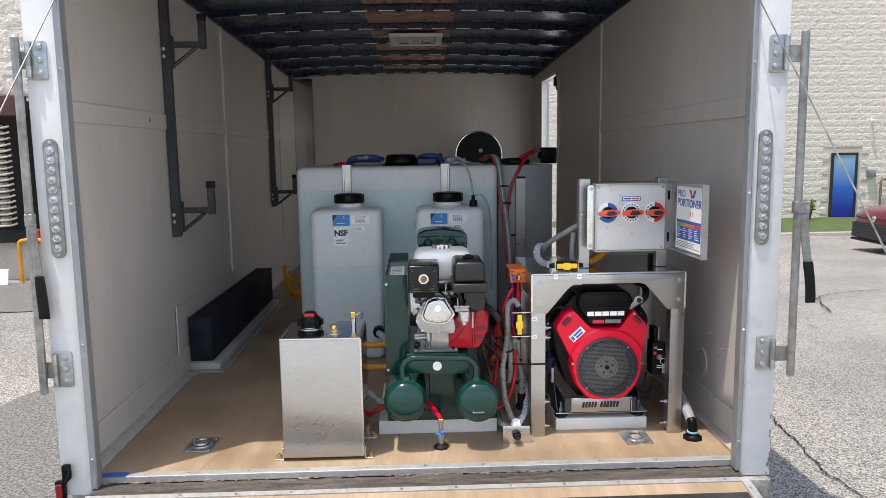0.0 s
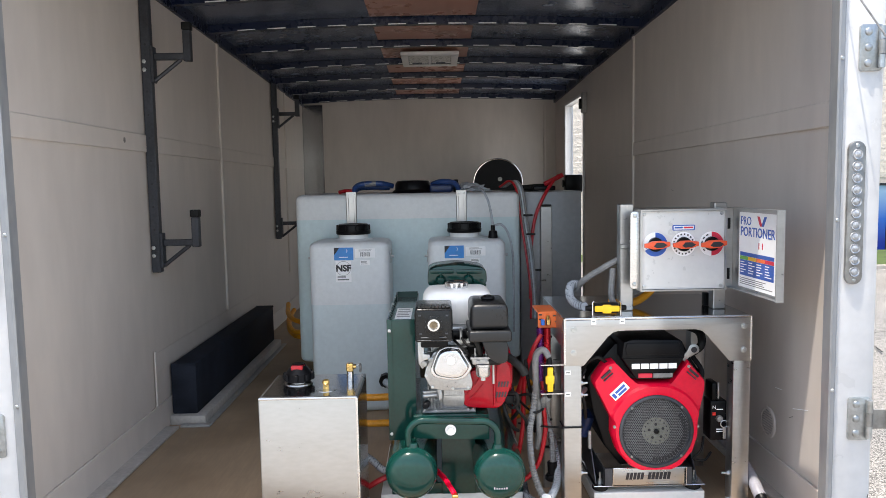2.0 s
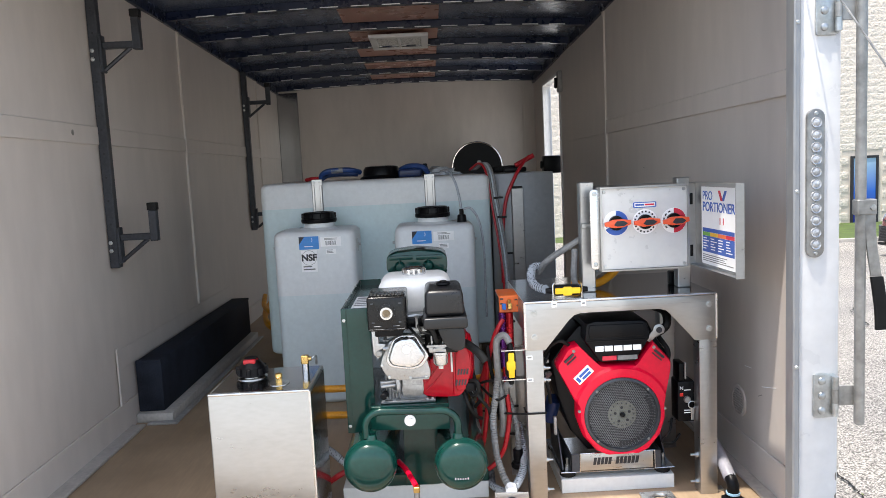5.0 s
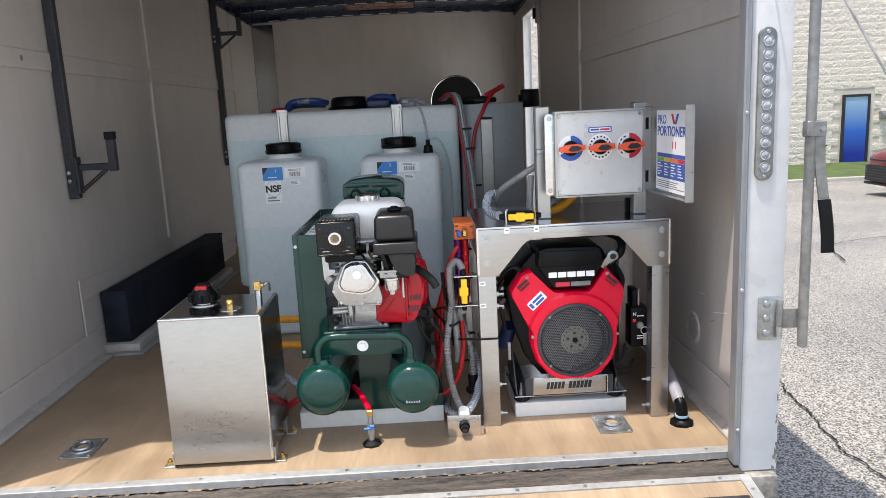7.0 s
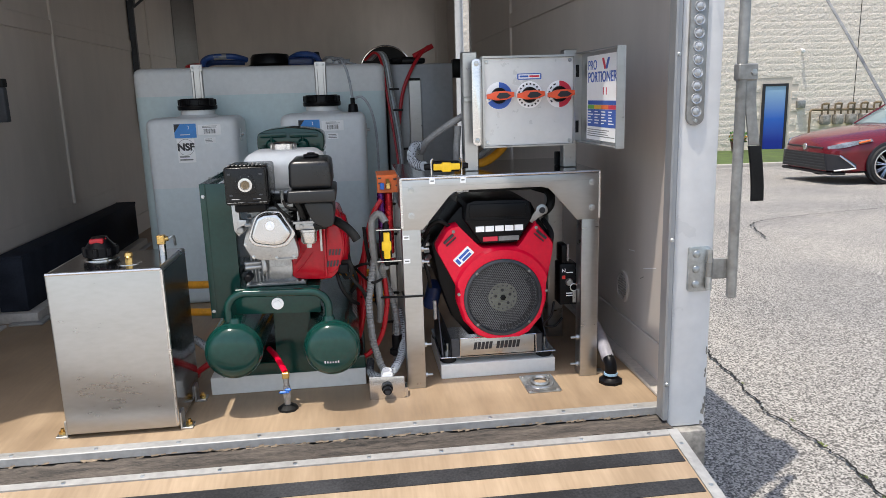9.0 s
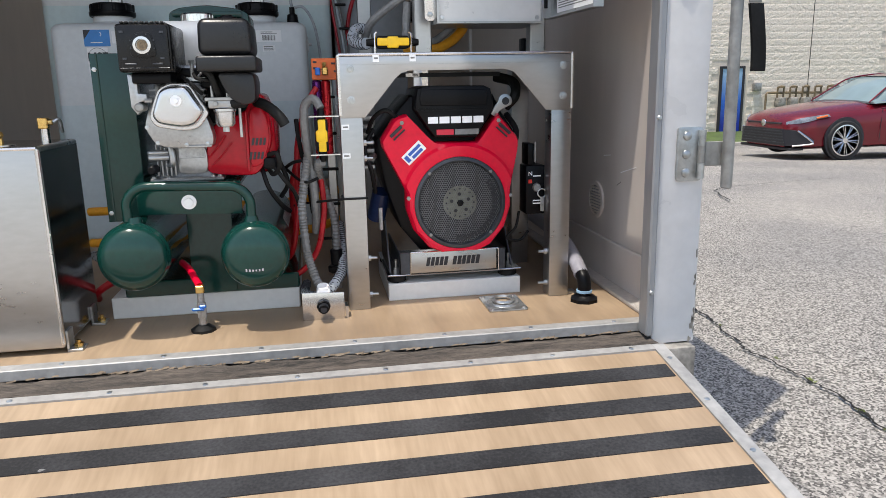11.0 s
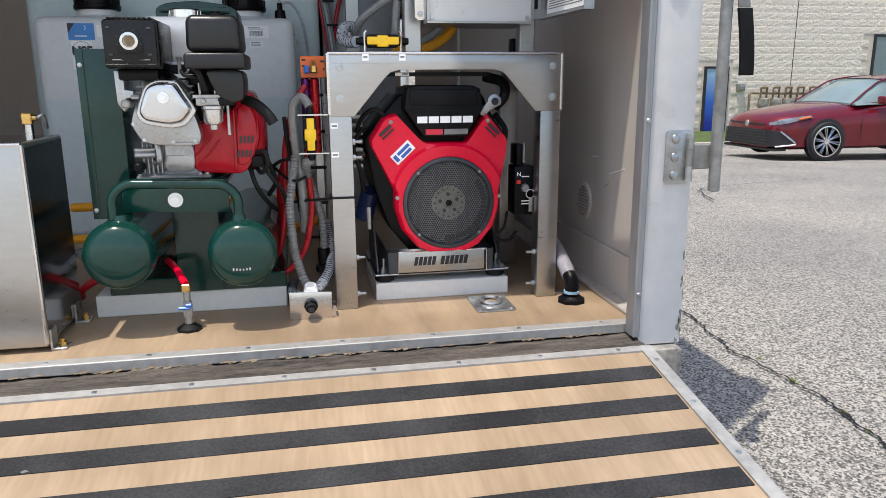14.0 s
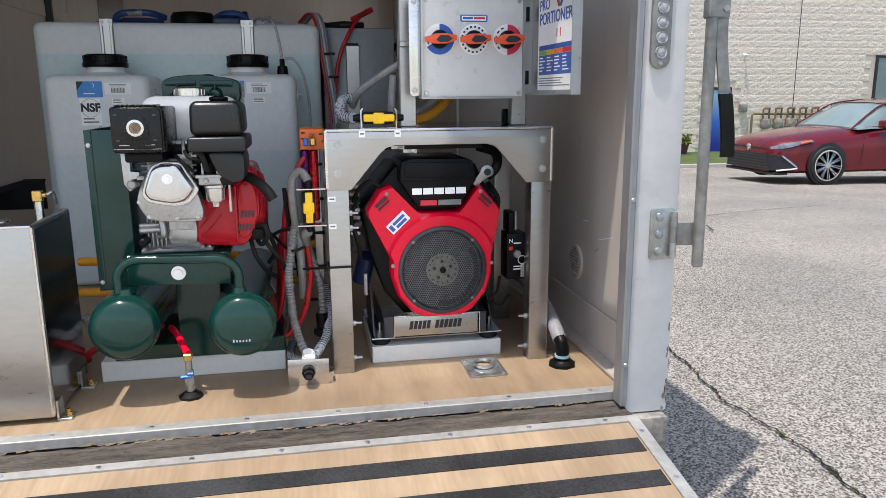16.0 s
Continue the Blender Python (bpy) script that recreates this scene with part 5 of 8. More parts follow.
lathe(bm, (0.262, 2.76, 0.735), (0, 0, 1), [(0, 0.020), (0.004, 0.023), (0.009, 0.021), (0.011, 0.012), (0.014, 0.010), (0.015, 0)], 16)
part("wing_nut", bm, M["black"], al)
# petrol tank
pt = part("petrol_tank", boxed(0.054, 0.290, 2.845, 3.07, 0.618, 0.747, bev=0.042, seg=6), M["tankwhite"], ac, "white painted petrol tank", sharp=60)
# added grey box where the tank's lower part turns shadow-grey
bm = B()
box(bm, 0.090, 0.205, 2.81, 2.86, 0.585, 0.640, 0.006, 2)
part("tank_lower_grey", bm, M["smoothcast"], pt)
bm = B()
lathe(bm, (0.170, 2.945, 0.744), (0, 0, 1), [(0, 0.034), (0.003, 0.036), (0.004, 0.0385), (0.022, 0.0385), (0.025, 0.036), (0.026, 0.030), (0.024, 0.026), (0.024, 0)], 32)
pc = part("petrol_cap", bm, M["chrome"], pt)
for k in range(14):
    bm = B()
    vs = box(bm, 0.170 + 0.0375, 0.170 + 0.0395, 2.9405, 2.9495, 0.750, 0.765, 0.0006, 1)
    turn(vs, (0.170, 2.945, 0), rz=360 * k / 14)
    part("knurl", bm, M["chrome"], pc)
# red fan housing and recoil
bm = B()
prism(bm, softened([(0.178, 0.377), (0.298, 0.370), (0.322, 0.400), (0.342, 0.455), (0.340, 0.520), (0.326, 0.566), (0.300, 0.572), (0.286, 0.532), (0.245, 0.512), (0.205, 0.498), (0.186, 0.455)], 2), 2.790, 3.04, bev=0.008)
fs = part("fan_housing", bm, M["reddark"], ac, "red painted fan housing")
bm = B()
prism(bm, softened([(0.286, 0.388), (0.318, 0.402), (0.337, 0.455), (0.335, 0.512), (0.318, 0.548), (0.290, 0.528)], 2), 2.782, 2.7895, bev=0.004)
part("shroud_face", bm, M["reddark"], fs)
for j in range(2):
    for k in range(4):
        bm = B()
        vs = box(bm, 0.291 + 0.0092 * k, 0.2965 + 0.0092 * k, 2.7805, 2.7818, 0.446 - 0.034 * j, 0.464 - 0.034 * j)
        for v in vs:
            v.co.x += (v.co.z - 0.44) * 0.22
        part("vent_slot", bm, M["ink"], fs)
bm = B()
tube(bm, [(0.282, 2.786, 0.384), (0.2835, 2.783, 0.45), (0.283, 2.786, 0.525)], 0.0035, 8)
part("housing_edge", bm, M["reddark"], fs)
bm = B()
tube(bm, [(0.198, 2.787, 0.402), (0.222, 2.785, 0.425), (0.246, 2.786, 0.455)], 0.0022, 6)
tube(bm, [(0.190, 2.787, 0.420), (0.212, 2.785, 0.445), (0.232, 2.786, 0.472)], 0.0022, 6)
part("pressed_rib", bm, M["reddark"], fs)
bm = B()
lathe(bm, (0.3005, 2.93, 0.462), (1, 0, 0), [(0, 0.100), (0.022, 0.096), (0.045, 0.078), (0.052, 0.050), (0.053, 0)], 26)
rc = part("recoil_cover", bm, M["reddark"], ac, "red recoil starter cover")
for k in range(3):
    bm = B()
    box(bm, 0.305 + 0.008 * k, 0.309 + 0.008 * k, 2.7865, 2.7898, 0.548, 0.568 - 0.004 * k, 0.001, 1)
    part("guide_rib", bm, M["redplastic"], rc)
bm = B()
tube(bm, [(0.312, 2.79, 0.549), (0.328, 2.768, 0.545), (0.350, 2.752, 0.531), (0.368, 2.744, 0.512), (0.378, 2.742, 0.495)], 0.0128, 12)
part("pull_handle", bm, M["rubber"], rc)
bm = B()
box(bm, 0.188, 0.250, 2.808, 2.87, 0.500, 0.635, 0.008, 2)
part("intake_body", bm, M["black"], eng)
# carburettor and leads
bm = B()
box(bm, 0.208, 0.272, 2.708, 2.76, 0.538, 0.562, 0.005, 2)
box(bm, 0.203, 0.276, 2.702, 2.707, 0.556, 0.564, 0.001, 1)
cyl(bm, (0.219, 2.715, 0.562), (0.219, 2.715, 0.590), 0.0035, seg=8)
cyl(bm, (0.253, 2.715, 0.562), (0.253, 2.715, 0.588), 0.0035, seg=8)
cyl(bm, (0.226, 2.708, 0.549), (0.226, 2.700, 0.549), 0.006, seg=10, bev=0.001)
cyl(bm, (0.256, 2.708, 0.546), (0.256, 2.701, 0.546), 0.005, seg=6)
cb_ = part("carburettor", bm, M["smoothcast"], eng)
bm = B()
lathe(bm, (0.243, 2.728, 0.5375), (0, 0, -1), [(0, 0.026), (0.006, 0.026), (0.008, 0.0235), (0.034, 0.0225), (0.041, 0.018), (0.043, 0)], 24)
part("float_bowl", bm, M["satin"], cb_, "bright turned float bowl")
bm = B()
cyl(bm, (0.243, 2.728, 0.4945), (0.243, 2.728, 0.484), 0.008, seg=6)
part("drain_bolt", bm, M["zinc"], cb_)
bm = B()
cyl(bm, (0.276, 2.735, 0.556), (0.276, 2.735, 0.470), 0.0035, seg=8)
part("link_rod", bm, M["zinc"], cb_)
bm = B()
cyl(bm, (0.262, 2.712, 0.549), (0.296, 2.700, 0.552), 0.0125, seg=14, bev=0.003)
kn = part("choke_knob", bm, M["rubber"], eng)
bm = B()
cyl(bm, (0.296, 2.700, 0.552), (0.304, 2.697, 0.553), 0.006, seg=10, bev=0.001)
part("knob_tip", bm, M["zinc"], kn)
for pts, r in (([(0.196, 2.75, 0.640), (0.204, 2.70, 0.628), (0.222, 2.69, 0.612), (0.230, 2.70, 0.585), (0.236, 2.72, 0.565)], 0.0075),
               ([(0.178, 2.74, 0.618), (0.190, 2.70, 0.607), (0.208, 2.695, 0.603), (0.228, 2.71, 0.600)], 0.0042),
               ([(0.150, 2.76, 0.612), (0.168, 2.71, 0.602), (0.182, 2.70, 0.590), (0.196, 2.72, 0.572)], 0.0042),
               ([(0.246, 2.70, 0.612), (0.254, 2.695, 0.595), (0.256, 2.70, 0.575)], 0.006),
               ([(0.328, 2.80, 0.42), (0.352, 2.77, 0.425), (0.356, 2.78, 0.392), (0.338, 2.80, 0.372), (0.32, 2.83, 0.40)], 0.006),
               ([(0.31, 2.82, 0.39), (0.325, 2.80, 0.34), (0.35, 2.84, 0.29), (0.37, 2.90, 0.26)], 0.006),
               ([(0.336, 2.80, 0.40), (0.364, 2.79, 0.36), (0.388, 2.82, 0.32), (0.398, 2.87, 0.27)], 0.0055)):
    bm = B()
    tube(bm, pts, r, 8)
    part("lead", bm, M["rubber"], eng)
# plain black blocks filling in between the engine parts
bm = B()
box(bm, 0.100, 0.215, 2.78, 2.86, 0.602, 0.632, 0.006, 2)
part("black_block", bm, M["black"], eng)
bm = B()
box(bm, 0.316, 0.350, 2.79, 2.84, 0.385, 0.415, 0.006, 2)
part("black_block", bm, M["black"], eng)
bm = B()
box(bm, 0.190, 0.222, 2.755, 2.80, 0.585, 0.605, 0.004, 2)
part("black_block", bm, M["black"], eng)
bm = B()
cyl(bm, (0.176, 2.74, 0.610), (0.176, 2.74, 0.642), 0.0045, seg=8)
cyl(bm, (0.176, 2.74, 0.642), (0.176, 2.74, 0.648), 0.007, seg=6)
box(bm, 0.158, 0.205, 2.738, 2.76, 0.600, 0.610, 0.001, 1)
tube(bm, [(0.186, 2.73, 0.606), (0.200, 2.715, 0.622), (0.196, 2.725, 0.640)], 0.003, 6)
part("throttle_link", bm, M["zinc"], eng)
# pump head behind
bm = B()
for k in range(6):
    box(bm, 0.082, 0.284, 3.12, 3.28, 0.625 + 0.020 * k, 0.635 + 0.020 * k, 0.003, 1)
box(bm, 0.10, 0.27, 3.13, 3.27, 0.42, 0.74, 0.01, 2)
ph = part("pump_cylinder", bm, M["green"], ac)
bm = B()
prism(bm, softened([(0.078, 0.730), (0.276, 0.726), (0.286, 0.745), (0.284, 0.784), (0.262, 0.797), (0.176, 0.808), (0.100, 0.801), (0.072, 0.788), (0.070, 0.745)], 2), 3.11, 3.29, bev=0.006)
for x in (0.118, 0.218):
    lathe(bm, (x, 3.109, 0.752), (0, -1, 0), [(0, 0.020), (0.010, 0.016), (0.014, 0.013), (0.022, 0.012), (0.023, 0)], 14)
    box(bm, x - 0.003, x + 0.003, 3.094, 3.109, 0.755, 0.780, 0.002, 1)
for x in (0.090, 0.145, 0.168, 0.195, 0.246, 0.268):
    cyl(bm, (x, 3.11, 0.748), (x, 3.100, 0.748), 0.006, seg=6)
box(bm, 0.082, 0.166, 3.101, 3.1095, 0.776, 0.792, 0.004, 2)
box(bm, 0.176, 0.268, 3.101, 3.1095, 0.774, 0.790, 0.004, 2)
part("pump_head", bm, M["green"], ph)
bm = B()
lathe(bm, (0.19, 3.18, 0.796), (0, 0, 1), [(0, 0.02), (0.012, 0.018), (0.014, 0)], 14)
part("intake_cap", bm, M["rubber"], ph)
# drain tap at the front
dt = thing("drain_tap", (0.149, 2.725, 0), "brass drain valve with blue lever on a red hose", "drain valve")
bm = B()
lathe(bm, (0.149, 2.725, 0.0), (0, 0, 1), [(0, 0.030), (0.007, 0.030), (0.010, 0.025), (0.016, 0.016), (0.018, 0)], 8)
part("flange", bm, M["rubber"], dt, "black hexagonal flange")
bm = B()
cyl(bm, (0.149, 2.725, 0.016), (0.149, 2.725, 0.036), 0.0095, seg=12)
cyl(bm, (0.149, 2.725, 0.036), (0.149, 2.725, 0.072), 0.0118, seg=6)
cyl(bm, (0.149, 2.725, 0.072), (0.149, 2.725, 0.098), 0.0085, seg=12)
part("valve_body", bm, M["cast"], dt)
bm = B()
box(bm, 0.139, 0.159, 2.715, 2.735, 0.098, 0.117, 0.002, 1)
part("brass_elbow", bm, M["brass"], dt)
bm = B()
box(bm, 0.128, 0.158, 2.706, 2.7125, 0.056, 0.064, 0.003, 1)
box(bm, 0.145, 0.163, 2.706, 2.7125, 0.062, 0.071, 0.003, 1)
part("lever", bm, M["bluep"], dt, "blue lever")
bm = B()
tube(bm, [(0.147, 2.730, 0.116), (0.135, 2.75, 0.130), (0.115, 2.80, 0.142), (0.09, 2.858, 0.145)], 0.0088, 10)
part("hose", bm, M["red"], dt, "short red hose")

# ---- engine stand ----
SX0, SX1, SY, SZ = 0.511, 1.119, 2.800, 0.660
st = thing("engine_stand", (0.81, 3.0, 0), "brushed aluminium stand with gusseted front over an engine", "stand")
bm = B()
box(bm, SX0, SX1, SY + 0.005, 3.27, SZ - 0.006, SZ, 0.0015, 1)
part("top_plate", bm, M["mirror"], st)
bm = B()
prism(bm, [(SX0, SZ - 0.0065), (SX0, 0.505), (0.574, 0.505), (0.652, 0.598), (0.668, 0.612), (0.690, 0.618), (0.935, 0.618), (0.958, 0.612), (0.972, 0.598), (1.047, 0.512), (SX1, 0.512), (SX1, SZ - 0.0065)], SY, SY + 0.005, bev=0.0008)
part("front_gusset", bm, M["alu"], st)
bm = B()
tube(bm, [(SX0 + 0.002, SY + 0.003, 0.51), (SX0 + 0.002, SY + 0.003, SZ - 0.002)], 0.0045, 8, 0, ribs=0.0006, pitch=0.007)
tube(bm, [(SX0 + 0.002, SY + 0.003, SZ - 0.002), (SX1 - 0.002, SY + 0.003, SZ - 0.002)], 0.0042, 8, 0)
tube(bm, [(SX1 - 0.002, SY + 0.003, 0.515), (SX1 - 0.002, SY + 0.003, SZ - 0.002)], 0.0045, 8, 0, ribs=0.0006, pitch=0.007)
part("weld_seam", bm, M["alu_bright"], st)
bm = B()
box(bm, SX0 + 0.01, SX1 - 0.01, SY - 0.0006, SY - 0.0001, 0.6335, 0.6345)
part("scribe_line", bm, M["cast"], st)
for x0, x1 in ((SX0, SX0 + 0.057), (SX1 - 0.056, SX1)):
    for y0 in (SY + 0.0055, 3.20):
        bm = B()
        box(bm, x0, x1, y0, y0 + 0.055, 0.0, SZ - 0.0065, 0.003, 2)
        part("leg", bm, M["alu"], st)
for x in (SX0, SX1 - 0.005):
    bm = B()
    prism(bm, [(SY + 0.061, SZ - 0.0065), (3.199, SZ - 0.0065), (3.199, 0.56), (SY + 0.061, 0.56)], x, x + 0.005, axis="x")
    part("side_rail", bm, M["alu"], st)
for x, z in ((0.541, 0.624), (0.541, 0.548), (1.093, 0.626), (1.093, 0.548)):
    bm = B()
    lathe(bm, (x, SY, z), (0, -1, 0), [(0, 0.0105), (0.0012, 0.0105), (0.0016, 0.0068), (0.006, 0.0064), (0.0065, 0)], 14)
    part("bolt", bm, M["zinc"], st)
for x0, d in ((SX0 + 0.057, 1), (SX1 - 0.056, -1)):
    for z in ((0.44, 0.40, 0.135, 0.035) if d > 0 else (0.125, 0.035)):
        bm = B()
        cyl(bm, (x0, SY + 0.03, z), (x0 + d * 0.024, SY + 0.03, z), 0.004, seg=8)
        cyl(bm, (x0, SY + 0.03, z), (x0 + d * 0.008, SY + 0.03, z), 0.008, seg=6)
        part("side_bolt", bm, M["zinc"], st)
for x in (0.606, 0.698):
    bm = B()
    box(bm, x - 0.008, x + 0.008, SY - 0.0012, SY - 0.0002, 0.640, 0.657)
    lb = part("sticker", bm, M["paper"], st, "small white paper tag")
    bm = B()
    box(bm, x - 0.005, x + 0.005, SY - 0.0018, SY - 0.0013, 0.647, 0.651)
    part("print_line", bm, M["greyhose"], lb)
for z in (0.482, 0.410):
    bm = B()
    box(bm, 0.514, 0.533, SY + 0.0042, SY + 0.0052, z - 0.0065, z + 0.0065)
    tg = part("sticker", bm, M["paper"], st, "small white paper tag")
    bm = B()
    box(bm, 0.517, 0.530, SY + 0.0036, SY + 0.0041, z - 0.002, z + 0.002)
    part("print_line", bm, M["greyhose"], tg)
bm = B()
pts = [(SX0 - 0.002, SY + 0.003, 0.300), (SX0 + 0.059, SY + 0.003, 0.300), (SX0 + 0.059, SY + 0.065, 0.300), (SX0 - 0.003, SY + 0.065, 0.300), (SX0 - 0.002, SY + 0.003, 0.300)]
tube(bm, pts, 0.0032, 6, 0)
tube(bm, [(SX0 - 0.002, SY + 0.003, 0.300), (0.43, 2.87, 0.285), (0.38, 2.96, 0.265)], 0.0035, 6, 4)
part("cable_tie", bm, M["rubber"], st, "black cable tie round the leg")
bm = B()
box(bm, SX1 + 0.0005, SX1 + 0.028, SY + 0.02, SY + 0.05, 0.0, 0.006)
bolt_b = part("foot_bracket", bm, M["zinc"], st)

# ---- big engine under the stand ----
be = thing("petrol_engine", (0.81, 3.0, 0), "red and black twin-cylinder petrol engine on an aluminium plinth", "engine")
bm = B()
box(bm, 0.623, 0.998, 2.866, 3.18, 0.0, 0.048, 0.002, 1)
part("plinth", bm, M["panelwhite"], be, "plain aluminium box plinth")
for x in (0.65, 0.968):
    for y in (2.900, 3.13):
        bm = B()
        cyl(bm, (x, y, 0.048), (x, y, 0.068), 0.027, seg=16, bev=0.004)
        part("rubber_mount", bm, M["rubber"], be)
bm = B()
box(bm, 0.622, 0.998, 2.866, 3.17, 0.0685, 0.0725, 0.001, 1)
mp = part("mounting_plate", bm, M["mirror"], be)
for x in (0.648, 0.968):
    bm = B()
    cyl(bm, (x, 2.890, 0.0725), (x, 2.890, 0.112), 0.004, seg=8)
    cyl(bm, (x, 2.890, 0.0725), (x, 2.890, 0.0805), 0.009, seg=6)
    cyl(bm, (x, 2.890, 0.0805), (x, 2.890, 0.088), 0.0075, seg=6)
    part("stud", bm, M["zinc"], mp)
bm = B()
prism(bm, [(0.687, 0.076), (0.932, 0.076), (0.932, 0.134), (0.687, 0.134)], 2.862, 2.867, bev=0.0008)
sp = part("name_plate", bm, M["alu"], be, "brushed plate with cut-out wording as dark bars")
for i, (a, b) in enumerate(((0.730, 0.792), (0.804, 0.882))):
    n = 5 if i == 0 else 6
    w = (b - a) / n
    for k in range(n):
        bm = B()
        vs = box(bm, a + k * w, a + (k + 0.78) * w, 2.8612, 2.8622, 0.095, 0.119)
        for v in vs:
            v.co.x += (v.co.z - 0.107) * 0.18
        part("name_bar", bm, M["ink"], sp)
# folded feet of the cradle, polished sheet whose dark reflection is coloured in
for x0, x1 in ((0.655, 0.684), (0.926, 0.955)):
    bm = B()
    box(bm, *((x0, x0 + 0.004) if x0 < 0.8 else (x1 - 0.004, x1)), 2.862, 3.16, 0.0727, 0.134, 0.001, 1)
    box(bm, x0, x1, 2.862, 2.8665, 0.0727, 0.134, 0.001, 1)
    part("cradle_cheek", bm, M["rack"], be)
for pts in ([(0.622, 2.8635, 0.0728), (0.678, 2.8635, 0.0728), (0.685, 2.8625, 0.0790), (0.6862, 2.8615, 0.134)], [(0.998, 2.8635, 0.0728), (0.940, 2.8635, 0.0728), (0.934, 2.8625, 0.0790), (0.9328, 2.8615, 0.134)], [(0.6862, 2.8615, 0.1345), (0.80, 2.8615, 0.1345), (0.9328, 2.8615, 0.1345)]):
    bm = B()
    tube(bm, pts, 0.0019, 6, 5)
    part("folded_edge", bm, M["alu_bright"], be, "bright rolled sheet edge")
# base sides, dark grey in place of the black they reflect
bm = B()
prism(bm, [(2.87, 0.08), (3.1, 0.08), (3.1, 0.21), (2.98, 0.21)], 0.628, 0.632, axis="x")
part("side_cheek", bm, M["rack"], be)
bm = B()
prism(bm, [(2.87, 0.08), (3.1, 0.08), (3.1, 0.21), (2.98, 0.21)], 0.972, 0.976, axis="x")
part("side_cheek", bm, M["rack"], be)
# dark body
bm = B()
prism(bm, [(0.606, 0.44), (0.655, 0.505), (0.70, 0.555), (0.93, 0.555), (0.955, 0.505), (0.992, 0.45), (0.975, 0.30), (0.945, 0.19), (0.90, 0.13), (0.72, 0.13), (0.665, 0.20), (0.625, 0.32)], 2.90, 3.17, bev=0.012)
part("engine_body", bm, M["black"], be)
# label on the dark strip behind the cover
bm = B()
box(bm, 0.66, 0.94, 2.868, 2.899, 0.602, 0.6125)
stp = part("rear_strip", bm, M["black"], be)
bm = B()
box(bm, 0.688, 0.724, 2.8672, 2.8678, 0.6035, 0.612)
lbl = part("label", bm, M["paper"], stp, "white barcode label")
for k in range(8):
    bm = B()
    box(bm, 0.706 + k * 0.002, 0.707 + k * 0.002, 2.8666, 2.8671, 0.605, 0.611)
    part("barcode_bar", bm, M["ink"], lbl)
# top black cover
bm = B()
prism(bm, [(0.712, 0.572), (0.738, 0.580), (0.888, 0.578), (0.906, 0.570), (0.912, 0.545), (0.914, 0.518), (0.880, 0.466), (0.868, 0.446), (0.756, 0.448), (0.742, 0.466), (0.706, 0.520), (0.708, 0.545)], 2.832, 3.05, bev=0.006)
tc_ = part("air_filter_cover", bm, M["black"], be)
bm = B()
box(bm, 0.71, 0.90, 2.8285, 2.8322, 0.514, 0.518)
box(bm, 0.706, 0.908, 2.8305, 2.8325, 0.5205, 0.5225)
prism(bm, [(0.722, 0.570), (0.892, 0.568), (0.897, 0.552), (0.893, 0.528), (0.720, 0.530), (0.717, 0.550)], 2.8265, 2.8318, bev=0.0025)
part("cover_step", bm, M["black"], tc_)
# red cowl with a round opening
red_out = [(0.652, 0.500), (0.684, 0.508), (0.740, 0.448), (0.756, 0.434), (0.870, 0.432), (0.884, 0.446), (0.926, 0.508), (0.944, 0.486), (0.984, 0.440), (0.984, 0.415), (0.962, 0.305), (0.962, 0.255), (0.945, 0.200), (0.905, 0.152), (0.872, 0.136), (0.768, 0.136), (0.735, 0.152), (0.695, 0.200), (0.678, 0.255), (0.678, 0.305), (0.612, 0.438)]
bm = B()
n = 48
cxg, czg, rg = 0.820, 0.272, 0.124


def cowl_ring(inner, y):
    out = []
    for k in range(n):
        a = 2 * math.pi * k / n
        d = Vector((math.cos(a), math.sin(a)))
        if inner:
            out.append(bm.verts.new((cxg + rg * d.x, y, czg + rg * d.y)))
            continue
        best = 9.0
        for i in range(len(red_out)):
            p, q = Vector(red_out[i]) - Vector((cxg, czg)), Vector(red_out[(i + 1) % len(red_out)]) - Vector((cxg, czg))
            e = q - p
            den = d.x * e.y - d.y * e.x
            if abs(den) < 1e-9:
                continue
            s = (p.x * e.y - p.y * e.x) / den
            u = (p.x * d.y - p.y * d.x) / den
            if s > 0 and -1e-6 <= u <= 1 + 1e-6:
                best = min(best, s)
        out.append(bm.verts.new((cxg + best * d.x, y, czg + best * d.y)))
    return out


def stitch(r1, r2):
    for k in range(len(r1)):
        bm.faces.new((r1[k], r1[(k + 1) % len(r1)], r2[(k + 1) % len(r2)], r2[k]))


n = 144
o0, o1 = cowl_ring(False, 2.895), cowl_ring(False, 2.846)


def collar_ring(grow, share, y):
    # ring round the fan opening, held inside the outer edge
    out = []
    for v in o1:
        d = Vector((v.co.x - cxg, v.co.z - czg))
        r = min(rg + grow, d.length * share)
        out.append(bm.verts.new((cxg + d.x / d.length * r, y, czg + d.y / d.length * r)))
    return out


lip = collar_ring(9.0, 0.978, 2.836)
c2, c1, w0 = collar_ring(0.036, 0.968, 2.8345), collar_ring(0.028, 0.955, 2.8255), collar_ring(0.008, 0.93, 2.8235)
i1, i0 = cowl_ring(True, 2.826), cowl_ring(True, 2.86)
for a, b in ((o0, o1), (o1, lip), (lip, c2), (c2, c1), (c1, w0), (w0, i1), (i1, i0)):
    stitch(a, b)
rcw = part("fan_cowl", bm, M["red"], be, "glossy red fan cowl", sharp=40)
for sx, x, ang in ((1, 0.654, 42), (-1, 0.944, -42)):
    bm = B()
    vs = box(bm, x - 0.020, x + 0.020, 2.830, 2.836, 0.4615, 0.4695, 0.001, 1)
    turn(vs, (x, 2.826, 0.4655), ry=-ang)
